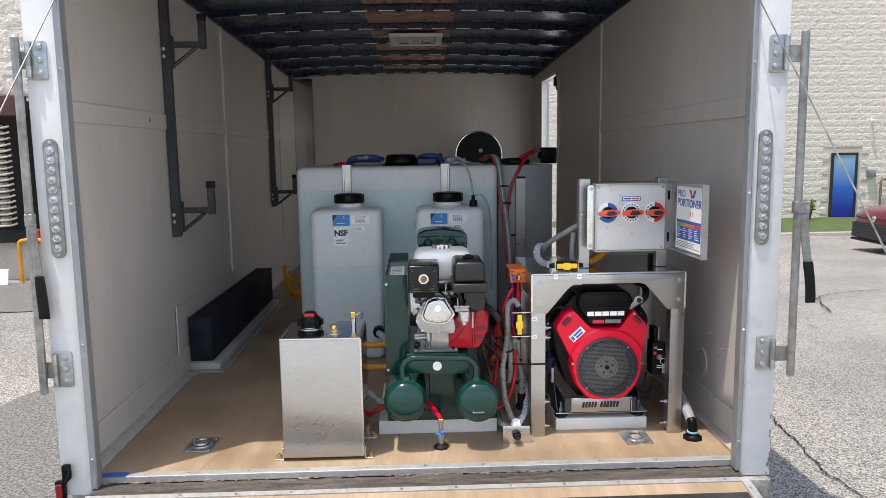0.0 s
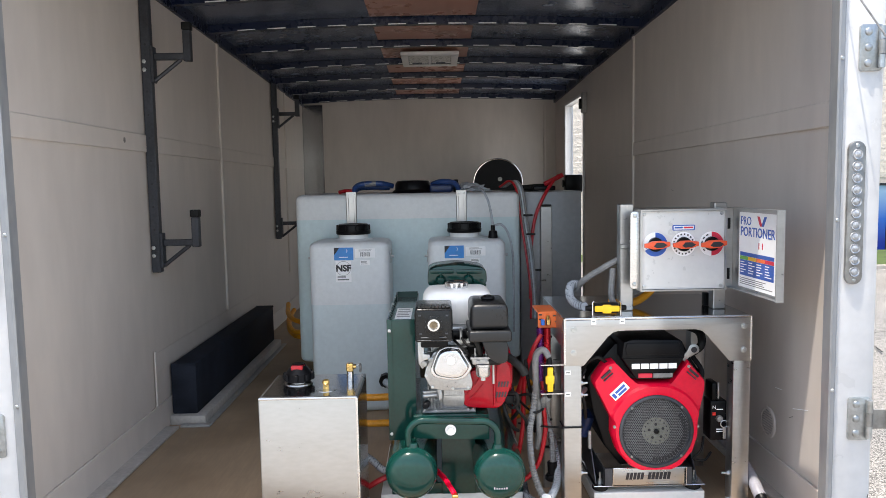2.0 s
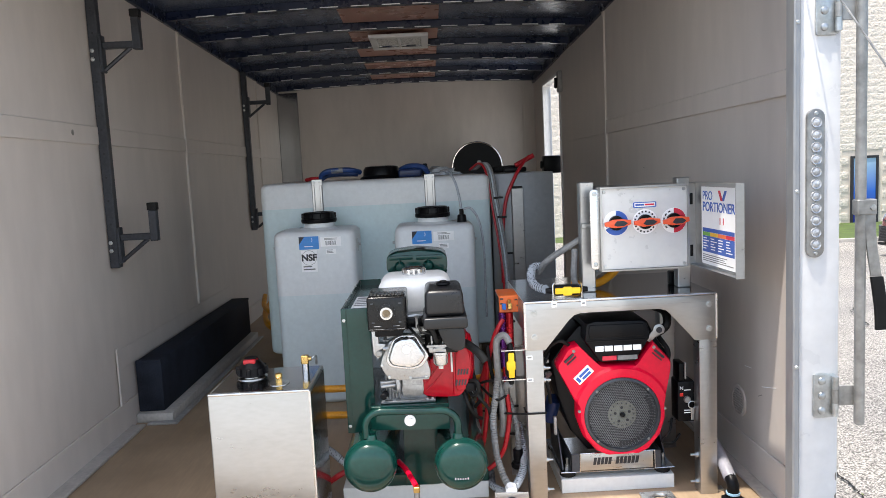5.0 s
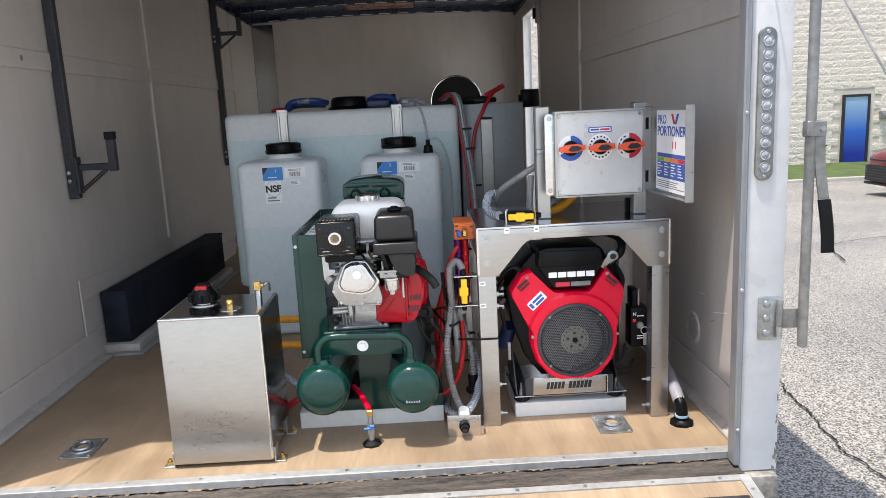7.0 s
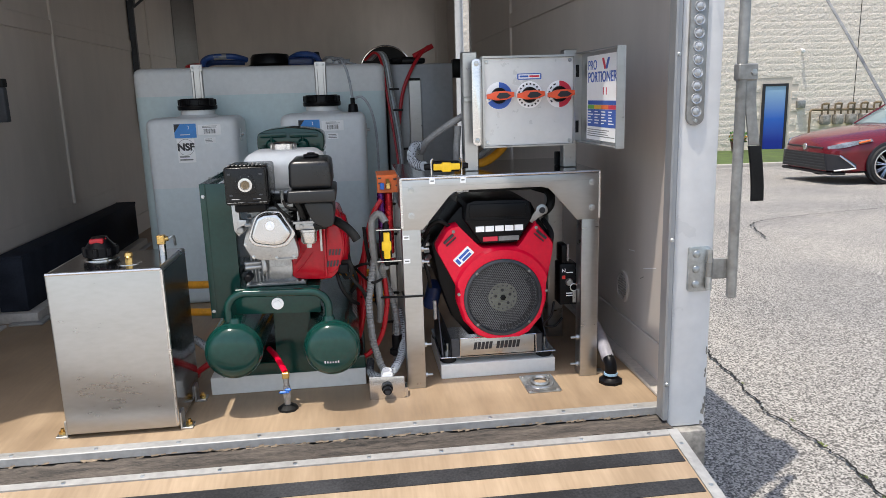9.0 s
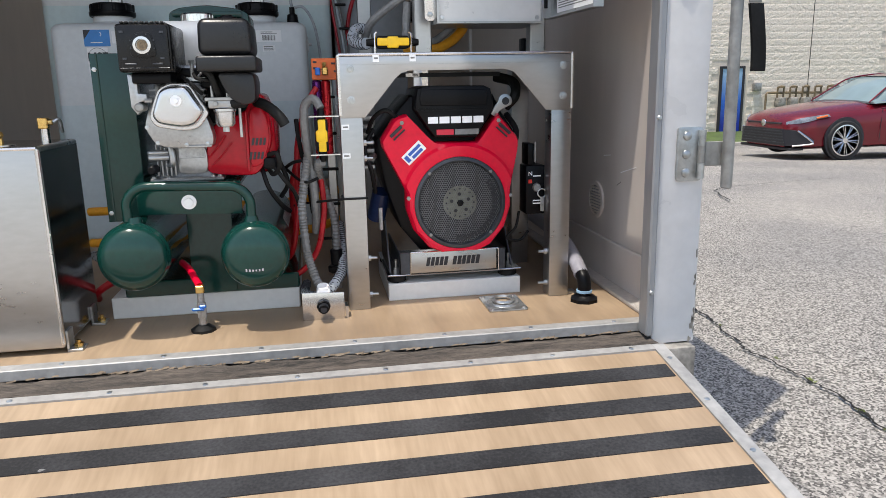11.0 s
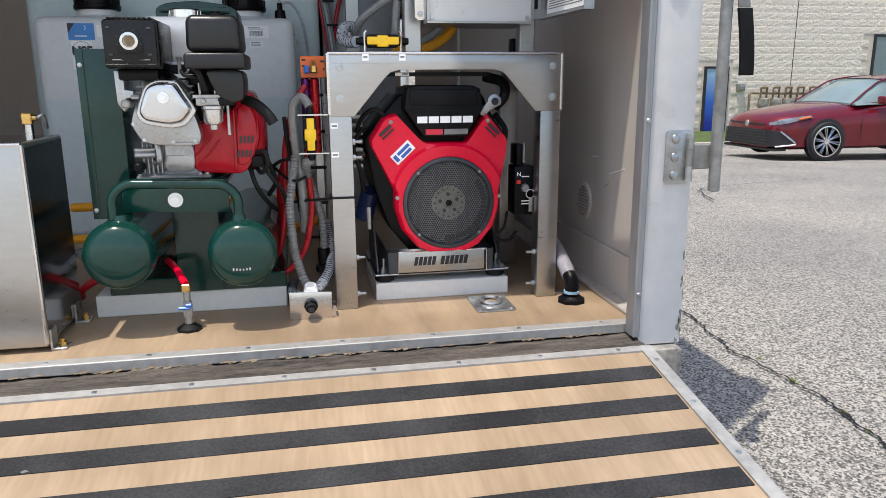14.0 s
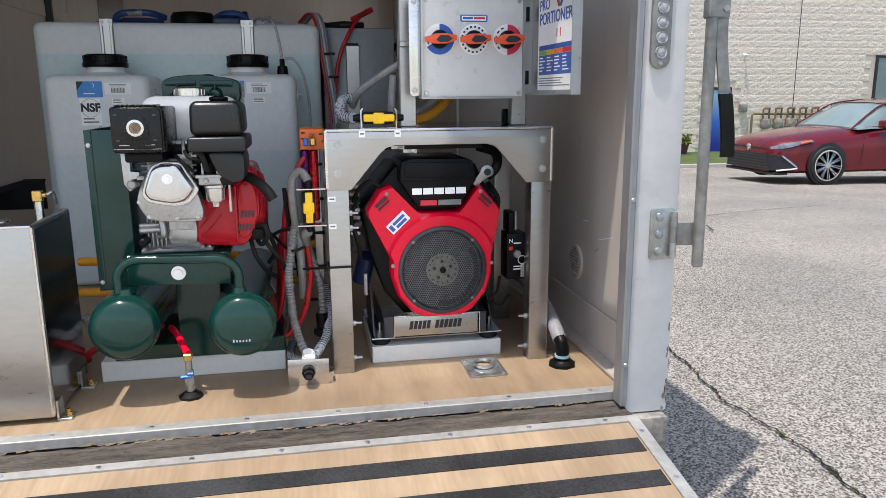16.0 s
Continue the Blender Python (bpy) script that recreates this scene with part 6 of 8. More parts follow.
    vs = box(bm, x - 0.020 , x + 0.020, 2.830, 2.836, 0.4515, 0.4555, 0.001, 1)
    turn(vs, (x, 2.826, 0.4655), ry=-ang)
    part("cowl_slot", bm, M["ink"], rcw)
    bolt(rcw, (x + sx * 0.016, 2.836, 0.487), (0, -1, 0), 0.0042, "steel")
for x, z in ((0.682, 0.290), (0.958, 0.286)):
    bolt(rcw, (x, 2.829, z), (0, -1, 0), 0.0045, "steel")
# mesh screen over the fan
bm = B()
lathe(bm, (cxg, 2.835, czg), (0, -1, 0), [(0, rg - 0.001), (0.010, rg - 0.001), (0.013, rg - 0.006), (0.013, rg - 0.010), (0.009, rg - 0.012), (0.005, rg - 0.013), (0.0, rg - 0.013)], 56)
sc = part("screen_rim", bm, M["rack"], be)
bm = B()
lathe(bm, (cxg, 2.8345, czg), (0, 1, 0), [(0, rg - 0.014), (0.012, rg - 0.014)], 40)
part("screen_back", bm, M["ink"], sc)
bm = B()
hexr = 0.0036
rows = int(rg / (hexr * 1.5)) + 2
for i in range(-rows, rows + 1):
    for j in range(-rows, rows + 1):
        hx = hexr * 1.732 * (j + 0.5 * (i % 2))
        hz = hexr * 1.5 * i
        rr = math.hypot(hx, hz)
        if rr > rg - 0.015:
            continue
        ring_o = [bm.verts.new((cxg + hx + hexr * math.cos(radians(60 * k + 30)), 2.8288, czg + hz + hexr * math.sin(radians(60 * k + 30)))) for k in range(6)]
        s = 0.80
        ring_i = [bm.verts.new((cxg + hx + hexr * s * math.cos(radians(60 * k + 30)), 2.8295, czg + hz + hexr * s * math.sin(radians(60 * k + 30)))) for k in range(6)]
        for k in range(6):
            bm.faces.new((ring_o[k], ring_o[(k + 1) % 6], ring_i[(k + 1) % 6], ring_i[k]))
scm = part("screen_mesh", bm, M["grille"], sc, "grey perforated metal screen")
bm = B()
lathe(bm, (cxg, 2.8342, czg), (0, -1, 0), [(0, 0.0455), (0.003, 0.0455), (0.003, 0.0415), (0.0005, 0.041), (0.0005, 0.034), (0.0022, 0.0335), (0.0022, 0.0135), (0.0005, 0.013), (0.0005, 0)], 40)
part("fan_hub", bm, M["hubgrey"], sc)
for k in range(5):
    a = 2 * math.pi * k / 5 + 0.4
    bm = B()
    lathe(bm, (cxg + 0.024 * math.cos(a), 2.8285, czg + 0.024 * math.sin(a)), (0, -1, 0), [(0, 0.0048), (0.0006, 0.0048), (0.0007, 0)], 10)
    part("hub_hole", bm, M["ink"], sc)
for k in range(16):
    a = 2 * math.pi * k / 16
    bm = B()
    lathe(bm, (cxg + 0.0375 * math.cos(a), 2.8332, czg + 0.0375 * math.sin(a)), (0, -1, 0), [(0, 0.0030), (0.0006, 0.0030), (0.0007, 0)], 8)
    part("hub_hole", bm, M["ink"], sc)
bolt(sc, (cxg, 2.8286, czg), (0, -1, 0), 0.007, "black")
for k in range(22):
    a = radians(-95 + 6.2 * k)
    bm = B()
    vs = box(bm, cxg + 0.088, cxg + 0.102, 2.8272, 2.8284, czg - 0.0035, czg + 0.0035)
    turn(vs, (cxg, 2.828, czg), ry=-math.degrees(a))
    part("air_slot", bm, M["ink"], sc)
for a in (45, 135, 225, 315):
    bolt(sc, (cxg + (rg - 0.008) * math.cos(radians(a)), 2.822, czg + (rg - 0.008) * math.sin(radians(a))), (0, -1, 0), 0.0036, "steel")
# badge: white bar shapes, red and grey lower bar
for k in range(5):
    x0 = 0.738 + k * 0.0302
    bm = B()
    box(bm, x0, x0 + 0.0262, 2.8275, 2.8312, 0.4835, 0.5005)
    part("badge_bar", bm, M["paper"], tc_, "white brand bar")
bm = B()
box(bm, 0.760, 0.805, 2.8275, 2.8312, 0.4535, 0.4675)
part("badge_bar", bm, M["redink"], tc_, "red model bar")
bm = B()
box(bm, 0.809, 0.872, 2.8275, 2.8312, 0.4535, 0.4675)
part("badge_bar", bm, M["greyhose"], tc_, "grey model bar")
bm = B()
vs = box(bm, 0.667, 0.731, 2.8305, 2.8350, 0.394, 0.424, 0.001, 1)
turn(vs, (0.699, 2.825, 0.409), ry=-43)
sk = part("sticker", bm, M["paper"], rcw, "white dealer sticker with blue bars")
for dz, w in ((0.005, 0.040), (-0.007, 0.034)):
    bm = B()
    vs = box(bm, 0.699 - w / 2 + 0.006, 0.699 + w / 2 + 0.006, 2.8295, 2.8304, 0.409 + dz - 0.004, 0.409 + dz + 0.004)
    turn(vs, (0.699, 2.825, 0.409), ry=-43)
    part("print_line", bm, M["blueink"], sk)
bm = B()
vs = box(bm, 0.671, 0.681, 2.8295, 2.8304, 0.400, 0.418)
turn(vs, (0.699, 2.825, 0.409), ry=-43)
part("print_block", bm, M["blueink"], sk)
# lifting eye
bm = B()
pts_o = [(0.947 + 0.019 * math.cos(a), 0.553 + 0.019 * math.sin(a)) for a in [radians(-30 + 15 * k) for k in range(15)]]
prism(bm, pts_o + [(0.918, 0.540), (0.908, 0.520), (0.918, 0.513), (0.935, 0.530)], 2.862, 2.868, bev=0.001)
le = part("lifting_eye", bm, M["alu"], be)
le.location = (0.006, 0.0, -0.017)
bm = B()
lathe(bm, (0.948, 2.8618, 0.553), (0, -1, 0), [(0, 0.010), (0.0006, 0.010), (0.0007, 0)], 16)
part("eye_hole", bm, M["ink"], le)
# control box
bm = B()
box(bm, 0.992, 1.048, 2.862, 2.93, 0.225, 0.360, 0.004, 2)
box(bm, 0.998, 1.020, 2.866, 2.93, 0.361, 0.42, 0.004, 2)
cb = part("control_box", bm, M["black"], be)
bm = B()
lathe(bm, (1.022, 2.862, 0.300), (0, -1, 0), [(0, 0.012), (0.008, 0.010), (0.009, 0)], 16)
part("key_switch", bm, M["steel"], cb)
bm = B()
pts = [(1.034 + 0.012 * math.cos(a), 2.850, 0.285 + 0.012 * math.sin(a)) for a in [2 * math.pi * k / 12 for k in range(13)]]
tube(bm, pts, 0.0016, 6, 0)
box(bm, 1.030, 1.041, 2.848, 2.851, 0.235, 0.275, 0.001, 1)
part("key", bm, M["zinc"], cb)
cb.location.x = 0.020
bm = B()
box(bm, 0.998, 1.008, 2.858, 2.8618, 0.312, 0.322)
part("stop_tag", bm, M["redplastic"], cb)
bm = B()
box(bm, 1.014, 1.018, 2.855, 2.8655, 0.37, 0.425, 0.001, 1)
part("choke_lever", bm, M["steel"], cb)
writing("N", 0.016, M["paper"], cb, (1.004, 2.8612, 0.338))
for z in (0.330, 0.262, 0.254):
    bm = B()
    box(bm, 1.012, 1.034, 2.8612, 2.8618, z, z + 0.003)
    part("print_line", bm, M["paper"], cb)
# wiring and side clutter
bm = B()
tube(bm, [(0.66, 2.86, 0.50), (0.63, 2.85, 0.52), (0.60, 2.87, 0.50), (0.585, 2.90, 0.46)], 0.006, 8)
part("cable", bm, M["rubber"], be)
bm = B()
tube(bm, [(0.60, 2.90, 0.47), (0.575, 2.88, 0.42), (0.59, 2.87, 0.36), (0.60, 2.90, 0.30)], 0.006, 8)
part("cable", bm, M["rubber"], be)
bm = B()
tube(bm, [(0.965, 2.90, 0.52), (0.985, 2.88, 0.55), (0.99, 2.92, 0.585), (0.95, 2.96, 0.60)], 0.014, 8)
part("cable", bm, M["rubber"], be)
bm = B()
tube(bm, [(1.0, 2.89, 0.23), (0.985, 2.87, 0.19), (0.96, 2.87, 0.16), (1.0, 2.88, 0.15), (1.03, 2.9, 0.17)], 0.004, 8)
part("cable", bm, M["rubber"], be)
bm = B()
tube(bm, [(0.97, 2.92, 0.50), (0.99, 2.89, 0.46), (0.985, 2.88, 0.42)], 0.008, 8)
part("cable", bm, M["rubber"], be)
bm = B()
lathe(bm, (0.606, 3.0, 0.21), (0.2, -0.4, 1), [(0, 0.022), (0.004, 0.026), (0.09, 0.026), (0.092, 0)], 18)
part("oil_filter", bm, M["navy"], be, "dark blue oil filter")
for k in range(7):
    bm = B()
    box(bm, 0.575, 0.605, 2.93, 3.10, 0.36 + 0.022 * k, 0.372 + 0.022 * k, 0.002, 1)
    part("cooling_fin", bm, M["cast"], be)
bm = B()
cyl(bm, (0.60, 2.90, 0.40), (0.575, 2.87, 0.39), 0.009, seg=10)
part("pipe_stub", bm, M["cast"], be)
bm = B()
cyl(bm, (0.61, 2.88, 0.20), (0.61, 2.88, 0.26), 0.006, seg=8)
part("pipe_stub", bm, M["cast"], be)

M["navyblack"] = material("navy_black_plastic", (0.006, 0.008, 0.016), 0.35, 0.0, 0.2, 10, 80)
# ---- control panel on the stand ----
PY = 2.862
cp = thing("control_panel", (0.9, 2.95, SZ), "white dosing control panel with three red-handled valves, door open", "control panel")
for x0, x1 in ((0.722, 0.768), (1.040, 1.082)):
    bm = B()
    box(bm, x0, x1, 2.925, 2.970, SZ, 1.022, 0.003, 1)
    part("post", bm, M["alu"], cp)
bm = B()
box(bm, 0.772, 1.056, 2.900, 3.06, 0.735, 1.004, 0.002, 1)
for a, b, c, d in ((0.772, 1.056, 0.998, 1.004), (0.772, 1.056, 0.735, 0.740), (0.772, 0.777, 0.7405, 0.9975), (1.050, 1.056, 0.7405, 0.9975)):
    box(bm, a, b, 2.855, 2.8995, c, d)
part("enclosure", bm, M["alu"], cp)
bm = B()
box(bm, 0.7775, 1.0495, PY + 0.002, 2.872, 0.741, 0.997)
fp = part("face_panel", bm, M["panelface"], cp, "white face panel")
for x in (0.786, 1.040):
    for z in (0.750, 0.988):
        bm = B()
        lathe(bm, (x, PY + 0.002, z), (0, -1, 0), [(0, 0.006), (0.003, 0.005), (0.0035, 0)], 10)
        part("screw", bm, M["zinc"], fp)


def sector(bm, cx, cz, r0, r1, a0, a1, y, n=20):
    ring = []
    for k in range(n + 1):
        a = radians(a0 + (a1 - a0) * k / n)
        ring.append([bm.verts.new((cx + r * math.cos(a), y, cz + r * math.sin(a))) for r in (r0, r1)])
    for p, q in zip(ring, ring[1:]):
        bm.faces.new((p[0], p[1], q[1], q[0]))


for i, x in enumerate((0.822, 0.915, 1.007)):
    z = 0.889
    bm = B()
    lathe(bm, (x, PY + 0.0018, z), (0, -1, 0), [(0, 0.040), (0.001, 0.040), (0.0011, 0)], 36)
    dl = part("dial", bm, M["paper"], fp)
    bm = B()
    if i == 0:
        sector(bm, x, z, 0.024, 0.0395, -150, 90, PY + 0.0002)
        mt = "blueink"
    elif i == 1:
        for k in range(18):
            sector(bm, x, z, 0.030, 0.035, 20 * k, 20 * k + 9, PY + 0.0002, 3)
        mt = "ink"
    else:
        sector(bm, x, z, 0.024, 0.0395, -90, 90, PY + 0.0002)
        mt = "redink"
    part("dial_print", bm, M[mt], dl)
    if i != 1:
        bm = B()
        for k in range(5):
            sector(bm, x, z, 0.030, 0.034, (110 if i else 190) + 26 * k, (110 if i else 190) + 26 * k + 14, PY + 0.00015, 3)
        part("dial_marks", bm, M["ink" if i else "blueink"], dl)
    bm = B()
    lathe(bm, (x, PY + 0.0005, z), (0, -1, 0), [(0, 0.024), (0.010, 0.023), (0.011, 0)], 24)
    part("valve_hub", bm, M["black"], dl)
    bm = B()
    ang = 2 if i < 2 else 3
    poly = [(-0.041, -0.006), (-0.028, -0.009), (-0.015, -0.013), (0.015, -0.013), (0.028, -0.009), (0.041, -0.005), (0.041, 0.008), (0.028, 0.010), (0.015, 0.013), (-0.015, 0.013), (-0.028, 0.008), (-0.041, 0.006)]
    vs = prism(bm, [(x + a, z + b) for a, b in poly], 2.834, 2.848, bev=0.002)
    turn(list(bm.verts), (x, 2.84, z), ry=-ang)
    vh = part("valve_handle", bm, M["redorange"], dl, "orange-red lever")
    bm = B()
    poly = [(-0.014, -0.004), (-0.004, -0.009), (0.018, -0.008), (0.030, 0.0), (0.018, 0.008), (-0.004, 0.008)]
    prism(bm, [(x + a, z + b) for a, b in poly], 2.832, 2.8345)
    part("handle_insert", bm, M["ink"], vh)
bm = B()
prism(bm, rounded(0.878, 0.952, 0.934, 0.952, 0.004, 3), PY + 0.0008, PY + 0.0018)
lg = part("maker_badge", bm, M["blueink"], fp, "small maker badge drawn as bars")
bm = B()
box(bm, 0.882, 0.948, PY + 0.0003, PY + 0.0007, 0.937, 0.949)
part("badge_field", bm, M["paper"], lg)
for a, b, mt in ((0.885, 0.912, "blueink"), (0.915, 0.945, "redink")):
    bm = B()
    box(bm, a, b, PY - 0.0002, PY + 0.0002, 0.9405, 0.946)
    part("print_line", bm, M[mt], lg)
bm = B()
prism(bm, rounded(0.742, 0.7715, 0.742, 0.998, 0.012, 4), 2.870, 2.876, bev=0.001)
fg = part("side_flange", bm, M["alu_bright"], cp, "bright folded side flange")
for z in (0.758, 0.984):
    bolt(fg, (0.756, 2.870, z), (0, -1, 0), 0.006)
# toggle latch
bm = B()
box(bm, 0.722, 0.752, 2.914, 2.9245, 0.872, 0.888, 0.002, 1)
tube(bm, [(0.75, 2.91, 0.898), (0.775, 2.885, 0.898), (0.78, 2.87, 0.88), (0.775, 2.885, 0.864), (0.75, 2.91, 0.864)], 0.003, 8)
part("toggle_latch", bm, M["zinc"], cp)
# open door: hinge line at x=1.06, swung towards the ramp
DH = Vector((1.078, 2.868, 0.006))
DE = Vector((1.088, 2.532, 0.006))
DW = (DE - DH).normalized()
DN = Vector((-DW.y, DW.x, 0)) if -DW.y < 0 else Vector((DW.y, -DW.x, 0))   # faces the camera side (-x)


def door_mesh(bm, s0, s1, t0, t1, z0, z1, bev=0.0):
    vs = box(bm, s0, s1, t0, t1, z0, z1, bev, 1)
    for v in [v for v in bm.verts if v.tag is False]:
        p = DH + DW * v.co.x * 1.12 + DN * v.co.y
        v.co = (p.x, p.y, v.co.z + 0.006)
        v.tag = True


bm = B()
door_mesh(bm, 0.0, 0.295, -0.004, 0.0, 0.738, 1.002)
for a in ((0.0, 0.295, 0.0005, 0.020, 0.738, 0.741), (0.0, 0.295, 0.0005, 0.020, 0.999, 1.002), (0.0, 0.003, 0.0005, 0.020, 0.7415, 0.9985), (0.292, 0.295, 0.0005, 0.020, 0.7415, 0.9985)):
    door_mesh(bm, *a)
dr = part("door", bm, M["alu"], cp, "open aluminium door")
for z in (0.79, 0.955):
    bm = B()
    cyl(bm, (1.062, 2.862, z - 0.018), (1.062, 2.862, z + 0.018), 0.006, seg=10)
    part("hinge", bm, M["black"], cp)
for z in (0.855, 0.89):
    bm = B()
    q = DH + DW * 0.315 + DN * 0.0005
    lathe(bm, (q.x, q.y, z), tuple(DN), [(0, 0.005), (0.004, 0.004), (0.0045, 0)], 8)
    part("rivet", bm, M["zinc"], dr)
bm = B()
door_mesh(bm, 0.048, 0.258, 0.0006, 0.0016, 0.750, 0.988)
ps = part("poster", bm, M["paper"], dr, "printed instruction sheet")


def poster_bar(s0, s1, z0, z1, mt, k=0):
    bm = B()
    door_mesh(bm, s0, s1, 0.0017 + 0.0003 * k, 0.0019 + 0.0003 * k, z0, z1)
    part("print_line", bm, M[mt], ps)


rzd = math.degrees(math.atan2(DW.y, DW.x))
for txt, s, z, h in (("PRO", 0.056, 0.966, 0.038), ("PORTIONER", 0.056, 0.932, 0.0405)):
    q = DH + DW * s * 1.12 + DN * 0.0020
    o = writing(txt, h, M["blueink"], ps, (q.x, q.y, z), (90, 0, rzd), align="LEFT", bold=0.0 if txt == "PRO" else 0.012)
poster_bar(0.056, 0.252, 0.850, 0.862, "blueink")
for k, mt in enumerate(("leafink", "yelink", "orange", "redink")):
    if mt == "leafink":
        M["leafink"] = material("green_print", (0.15, 0.40, 0.06), 0.45, 0, 0.05, 20, 90)
    poster_bar(0.056 + 0.049 * k, 0.105 + 0.049 * k, 0.838, 0.8495, mt)
poster_bar(0.056, 0.252, 0.788, 0.8375, "blueink")
rnd = random.Random(8)
for k in range(4):
    for j in range(5):
        poster_bar(0.060 + 0.048 * k, 0.060 + 0.048 * k + rnd.uniform(0.018, 0.038), 0.829 - 0.008 * j, 0.832 - 0.008 * j, "paper", 1)
for k in range(4):
    poster_bar(0.056, 0.056 + rnd.uniform(0.13, 0.19), 0.778 - 0.006 * k, 0.7805 - 0.006 * k, "greyhose")
for dx, mt in ((0.155, "redink"), (0.195, "blueink")):
    bm = B()
    vs = box(bm, dx, dx + 0.014, 0.0018, 0.0021, 0.948, 0.978)
    for v in vs:
        v.co.x += (0.978 - v.co.z) * (0.55 if mt == "redink" else -0.55)
        p = DH + DW * v.co.x * 1.12 + DN * v.co.y
        v.co = (p.x, p.y, v.co.z + 0.006)
    part("arrow", bm, M[mt], ps)
for dx in (0.165, 0.185):
    poster_bar(dx, dx + 0.005, 0.878, 0.898, "redink")


# ---- yellow quick valves ----
def yellow_valve(at, along, label):
    ob = thing("ball_valve", at, label, "valve", "yellow-handled valves")
    x, y, z = at
    h = along == "x"

    def put(bm, x0, x1, y0, y1, z0, z1, bev=0.002):
        if h:
            box(bm, x + x0, x + x1, y + y0, y + y1, z + z0, z + z1, bev, 2)
        else:
            box(bm, x + z0 - 0.0, x + z1 - 0.0, y + y0, y + y1, z + x0, z + x1, bev, 2)

    zc = 0.028
    bm = B()
    put(bm, -0.040, 0.040, -0.014, 0.022, zc - 0.016, zc + 0.016, 0.005)
    if h:
        cyl(bm, (x - 0.066, y, z + zc), (x - 0.040, y, z + zc), 0.008, 0.012, seg=12)
        cyl(bm, (x + 0.040, y, z + zc), (x + 0.066, y, z + zc), 0.012, 0.008, seg=12)
    else:
        cyl(bm, (x + zc, y, z - 0.066), (x + zc, y, z - 0.040), 0.008, 0.012, seg=12)
        cyl(bm, (x + zc, y, z + 0.040), (x + zc, y, z + 0.066), 0.012, 0.008, seg=12)
    part("body", bm, M["black"], ob)
    bm = B()
    put(bm, -0.040, 0.040, -0.024, -0.0145, zc - 0.009, zc + 0.010, 0.003)
    put(bm, -0.016, 0.014, -0.0255, -0.015, zc - 0.015, zc + 0.014, 0.005)
    part("handle", bm, M["yellow"], ob, "yellow lever")
    bm = B()
    if h:
        pts = [(x - 0.045, y - 0.012, z), (x - 0.045, y - 0.012, z + 0.048), (x - 0.040, y - 0.012, z + 0.052), (x + 0.040, y - 0.012, z + 0.052), (x + 0.046, y - 0.012, z + 0.048), (x + 0.046, y - 0.012, z)]
        tube(bm, pts[:3], 0.0025, 6, 0)
        tube(bm, pts[3:], 0.0025, 6, 0)
        box(bm, x - 0.048, x + 0.048, y - 0.014, y + 0.02, z, z + 0.003)
    else:
        box(bm, x - 0.002, x + 0.072, y - 0.02, y + 0.02, z + 0.046, z + 0.049)
        part("bracket", bm, M["alu_bright"], ob)
        bm = B()
        box(bm, x - 0.002, x + 0.072, y - 0.02, y + 0.02, z - 0.049, z - 0.046)
    part("bracket", bm, M["alu_bright"], ob)


yellow_valve((0.652, 2.83, SZ), "x", "black ball valve with yellow lever on the stand top")
yellow_valve((0.436, 2.815, 0.463), "z", "black ball valve with yellow lever beside the stand leg")

# ---- hoses round the stand ----


def hose(name, pts, r, mat, label, ribs=0.0, pitch=0.008, group="", seg=10):
    ob = thing(name, pts[0], label, "hose", group)
    bm = B()
    tube(bm, pts, r, seg, 8, ribs, pitch)
    part("tubing", bm, M[mat], ob)
    return ob


def coiled_hose(pts, r, label, pitch=0.0075, wire=0.0013):
    ob = hose("coiled_hose", pts, r, "clearhose", label, group="wire-wound hoses")
    line = smooth_line(pts, 30)
    turns, u, out = 0.0, None, []
    for a, b in zip(line, line[1:]):
        d = (b - a)
        n = d.length
        if n < 1e-6:
            continue
        d = d / n
        if u is None:
            _, u, w = frame_axes(d)
        u = (u - d * u.dot(d)).normalized()
        w = d.cross(u)
        m = max(1, int(n / (pitch / 8)))
        for k in range(m):
            turns += n / m / pitch * 2 * math.pi
            out.append(a.lerp(b, k / m) + (u * math.cos(turns) + w * math.sin(turns)) * (r + 0.0004))
    bm = B()
    tube(bm, out, wire, 5, 0)
    part("wire", bm, M["ink"], ob, "dark spiral wire")
    return ob


hose("hose", [(0.464, 2.815, 0.530), (0.452, 2.825, 0.550), (0.438, 2.83, 0.551), (0.423, 2.835, 0.528), (0.424, 2.84, 0.456), (0.430, 2.86, 0.393), (0.435, 2.86, 0.336), (0.438, 2.87, 0.269), (0.436, 2.90, 0.20)], 0.0112, "greyhose", "smooth grey suction hose looping down from the valve")
hose("hose", [(0.428, 2.87, 0.42), (0.416, 2.84, 0.361), (0.405, 2.84, 0.30), (0.403, 2.84, 0.268), (0.405, 2.84, 0.21), (0.411, 2.83, 0.152), (0.428, 2.80, 0.095), (0.445, 2.768, 0.072)], 0.0098, "greyhose", "grey ribbed hose beside the stand", 0.0022, 0.0075)
h2 = hose("hose", [(0.464, 2.815, 0.395), (0.452, 2.83, 0.392), (0.452, 2.87, 0.36), (0.464, 2.90, 0.314), (0.478, 2.90, 0.265), (0.487, 2.90, 0.225), (0.489, 2.90, 0.145)], 0.0092, "greyhose", "grey ribbed hose hanging behind the stand leg", 0.0022, 0.0075)
bm = B()
cyl(bm, (0.486, 2.90, 0.15), (0.488, 2.90, 0.105), 0.017, seg=14, bev=0.003)
cyl(bm, (0.488, 2.90, 0.105), (0.489, 2.90, 0.085), 0.026, seg=8, bev=0.003)
part("coupling", bm, M["black"], h2)
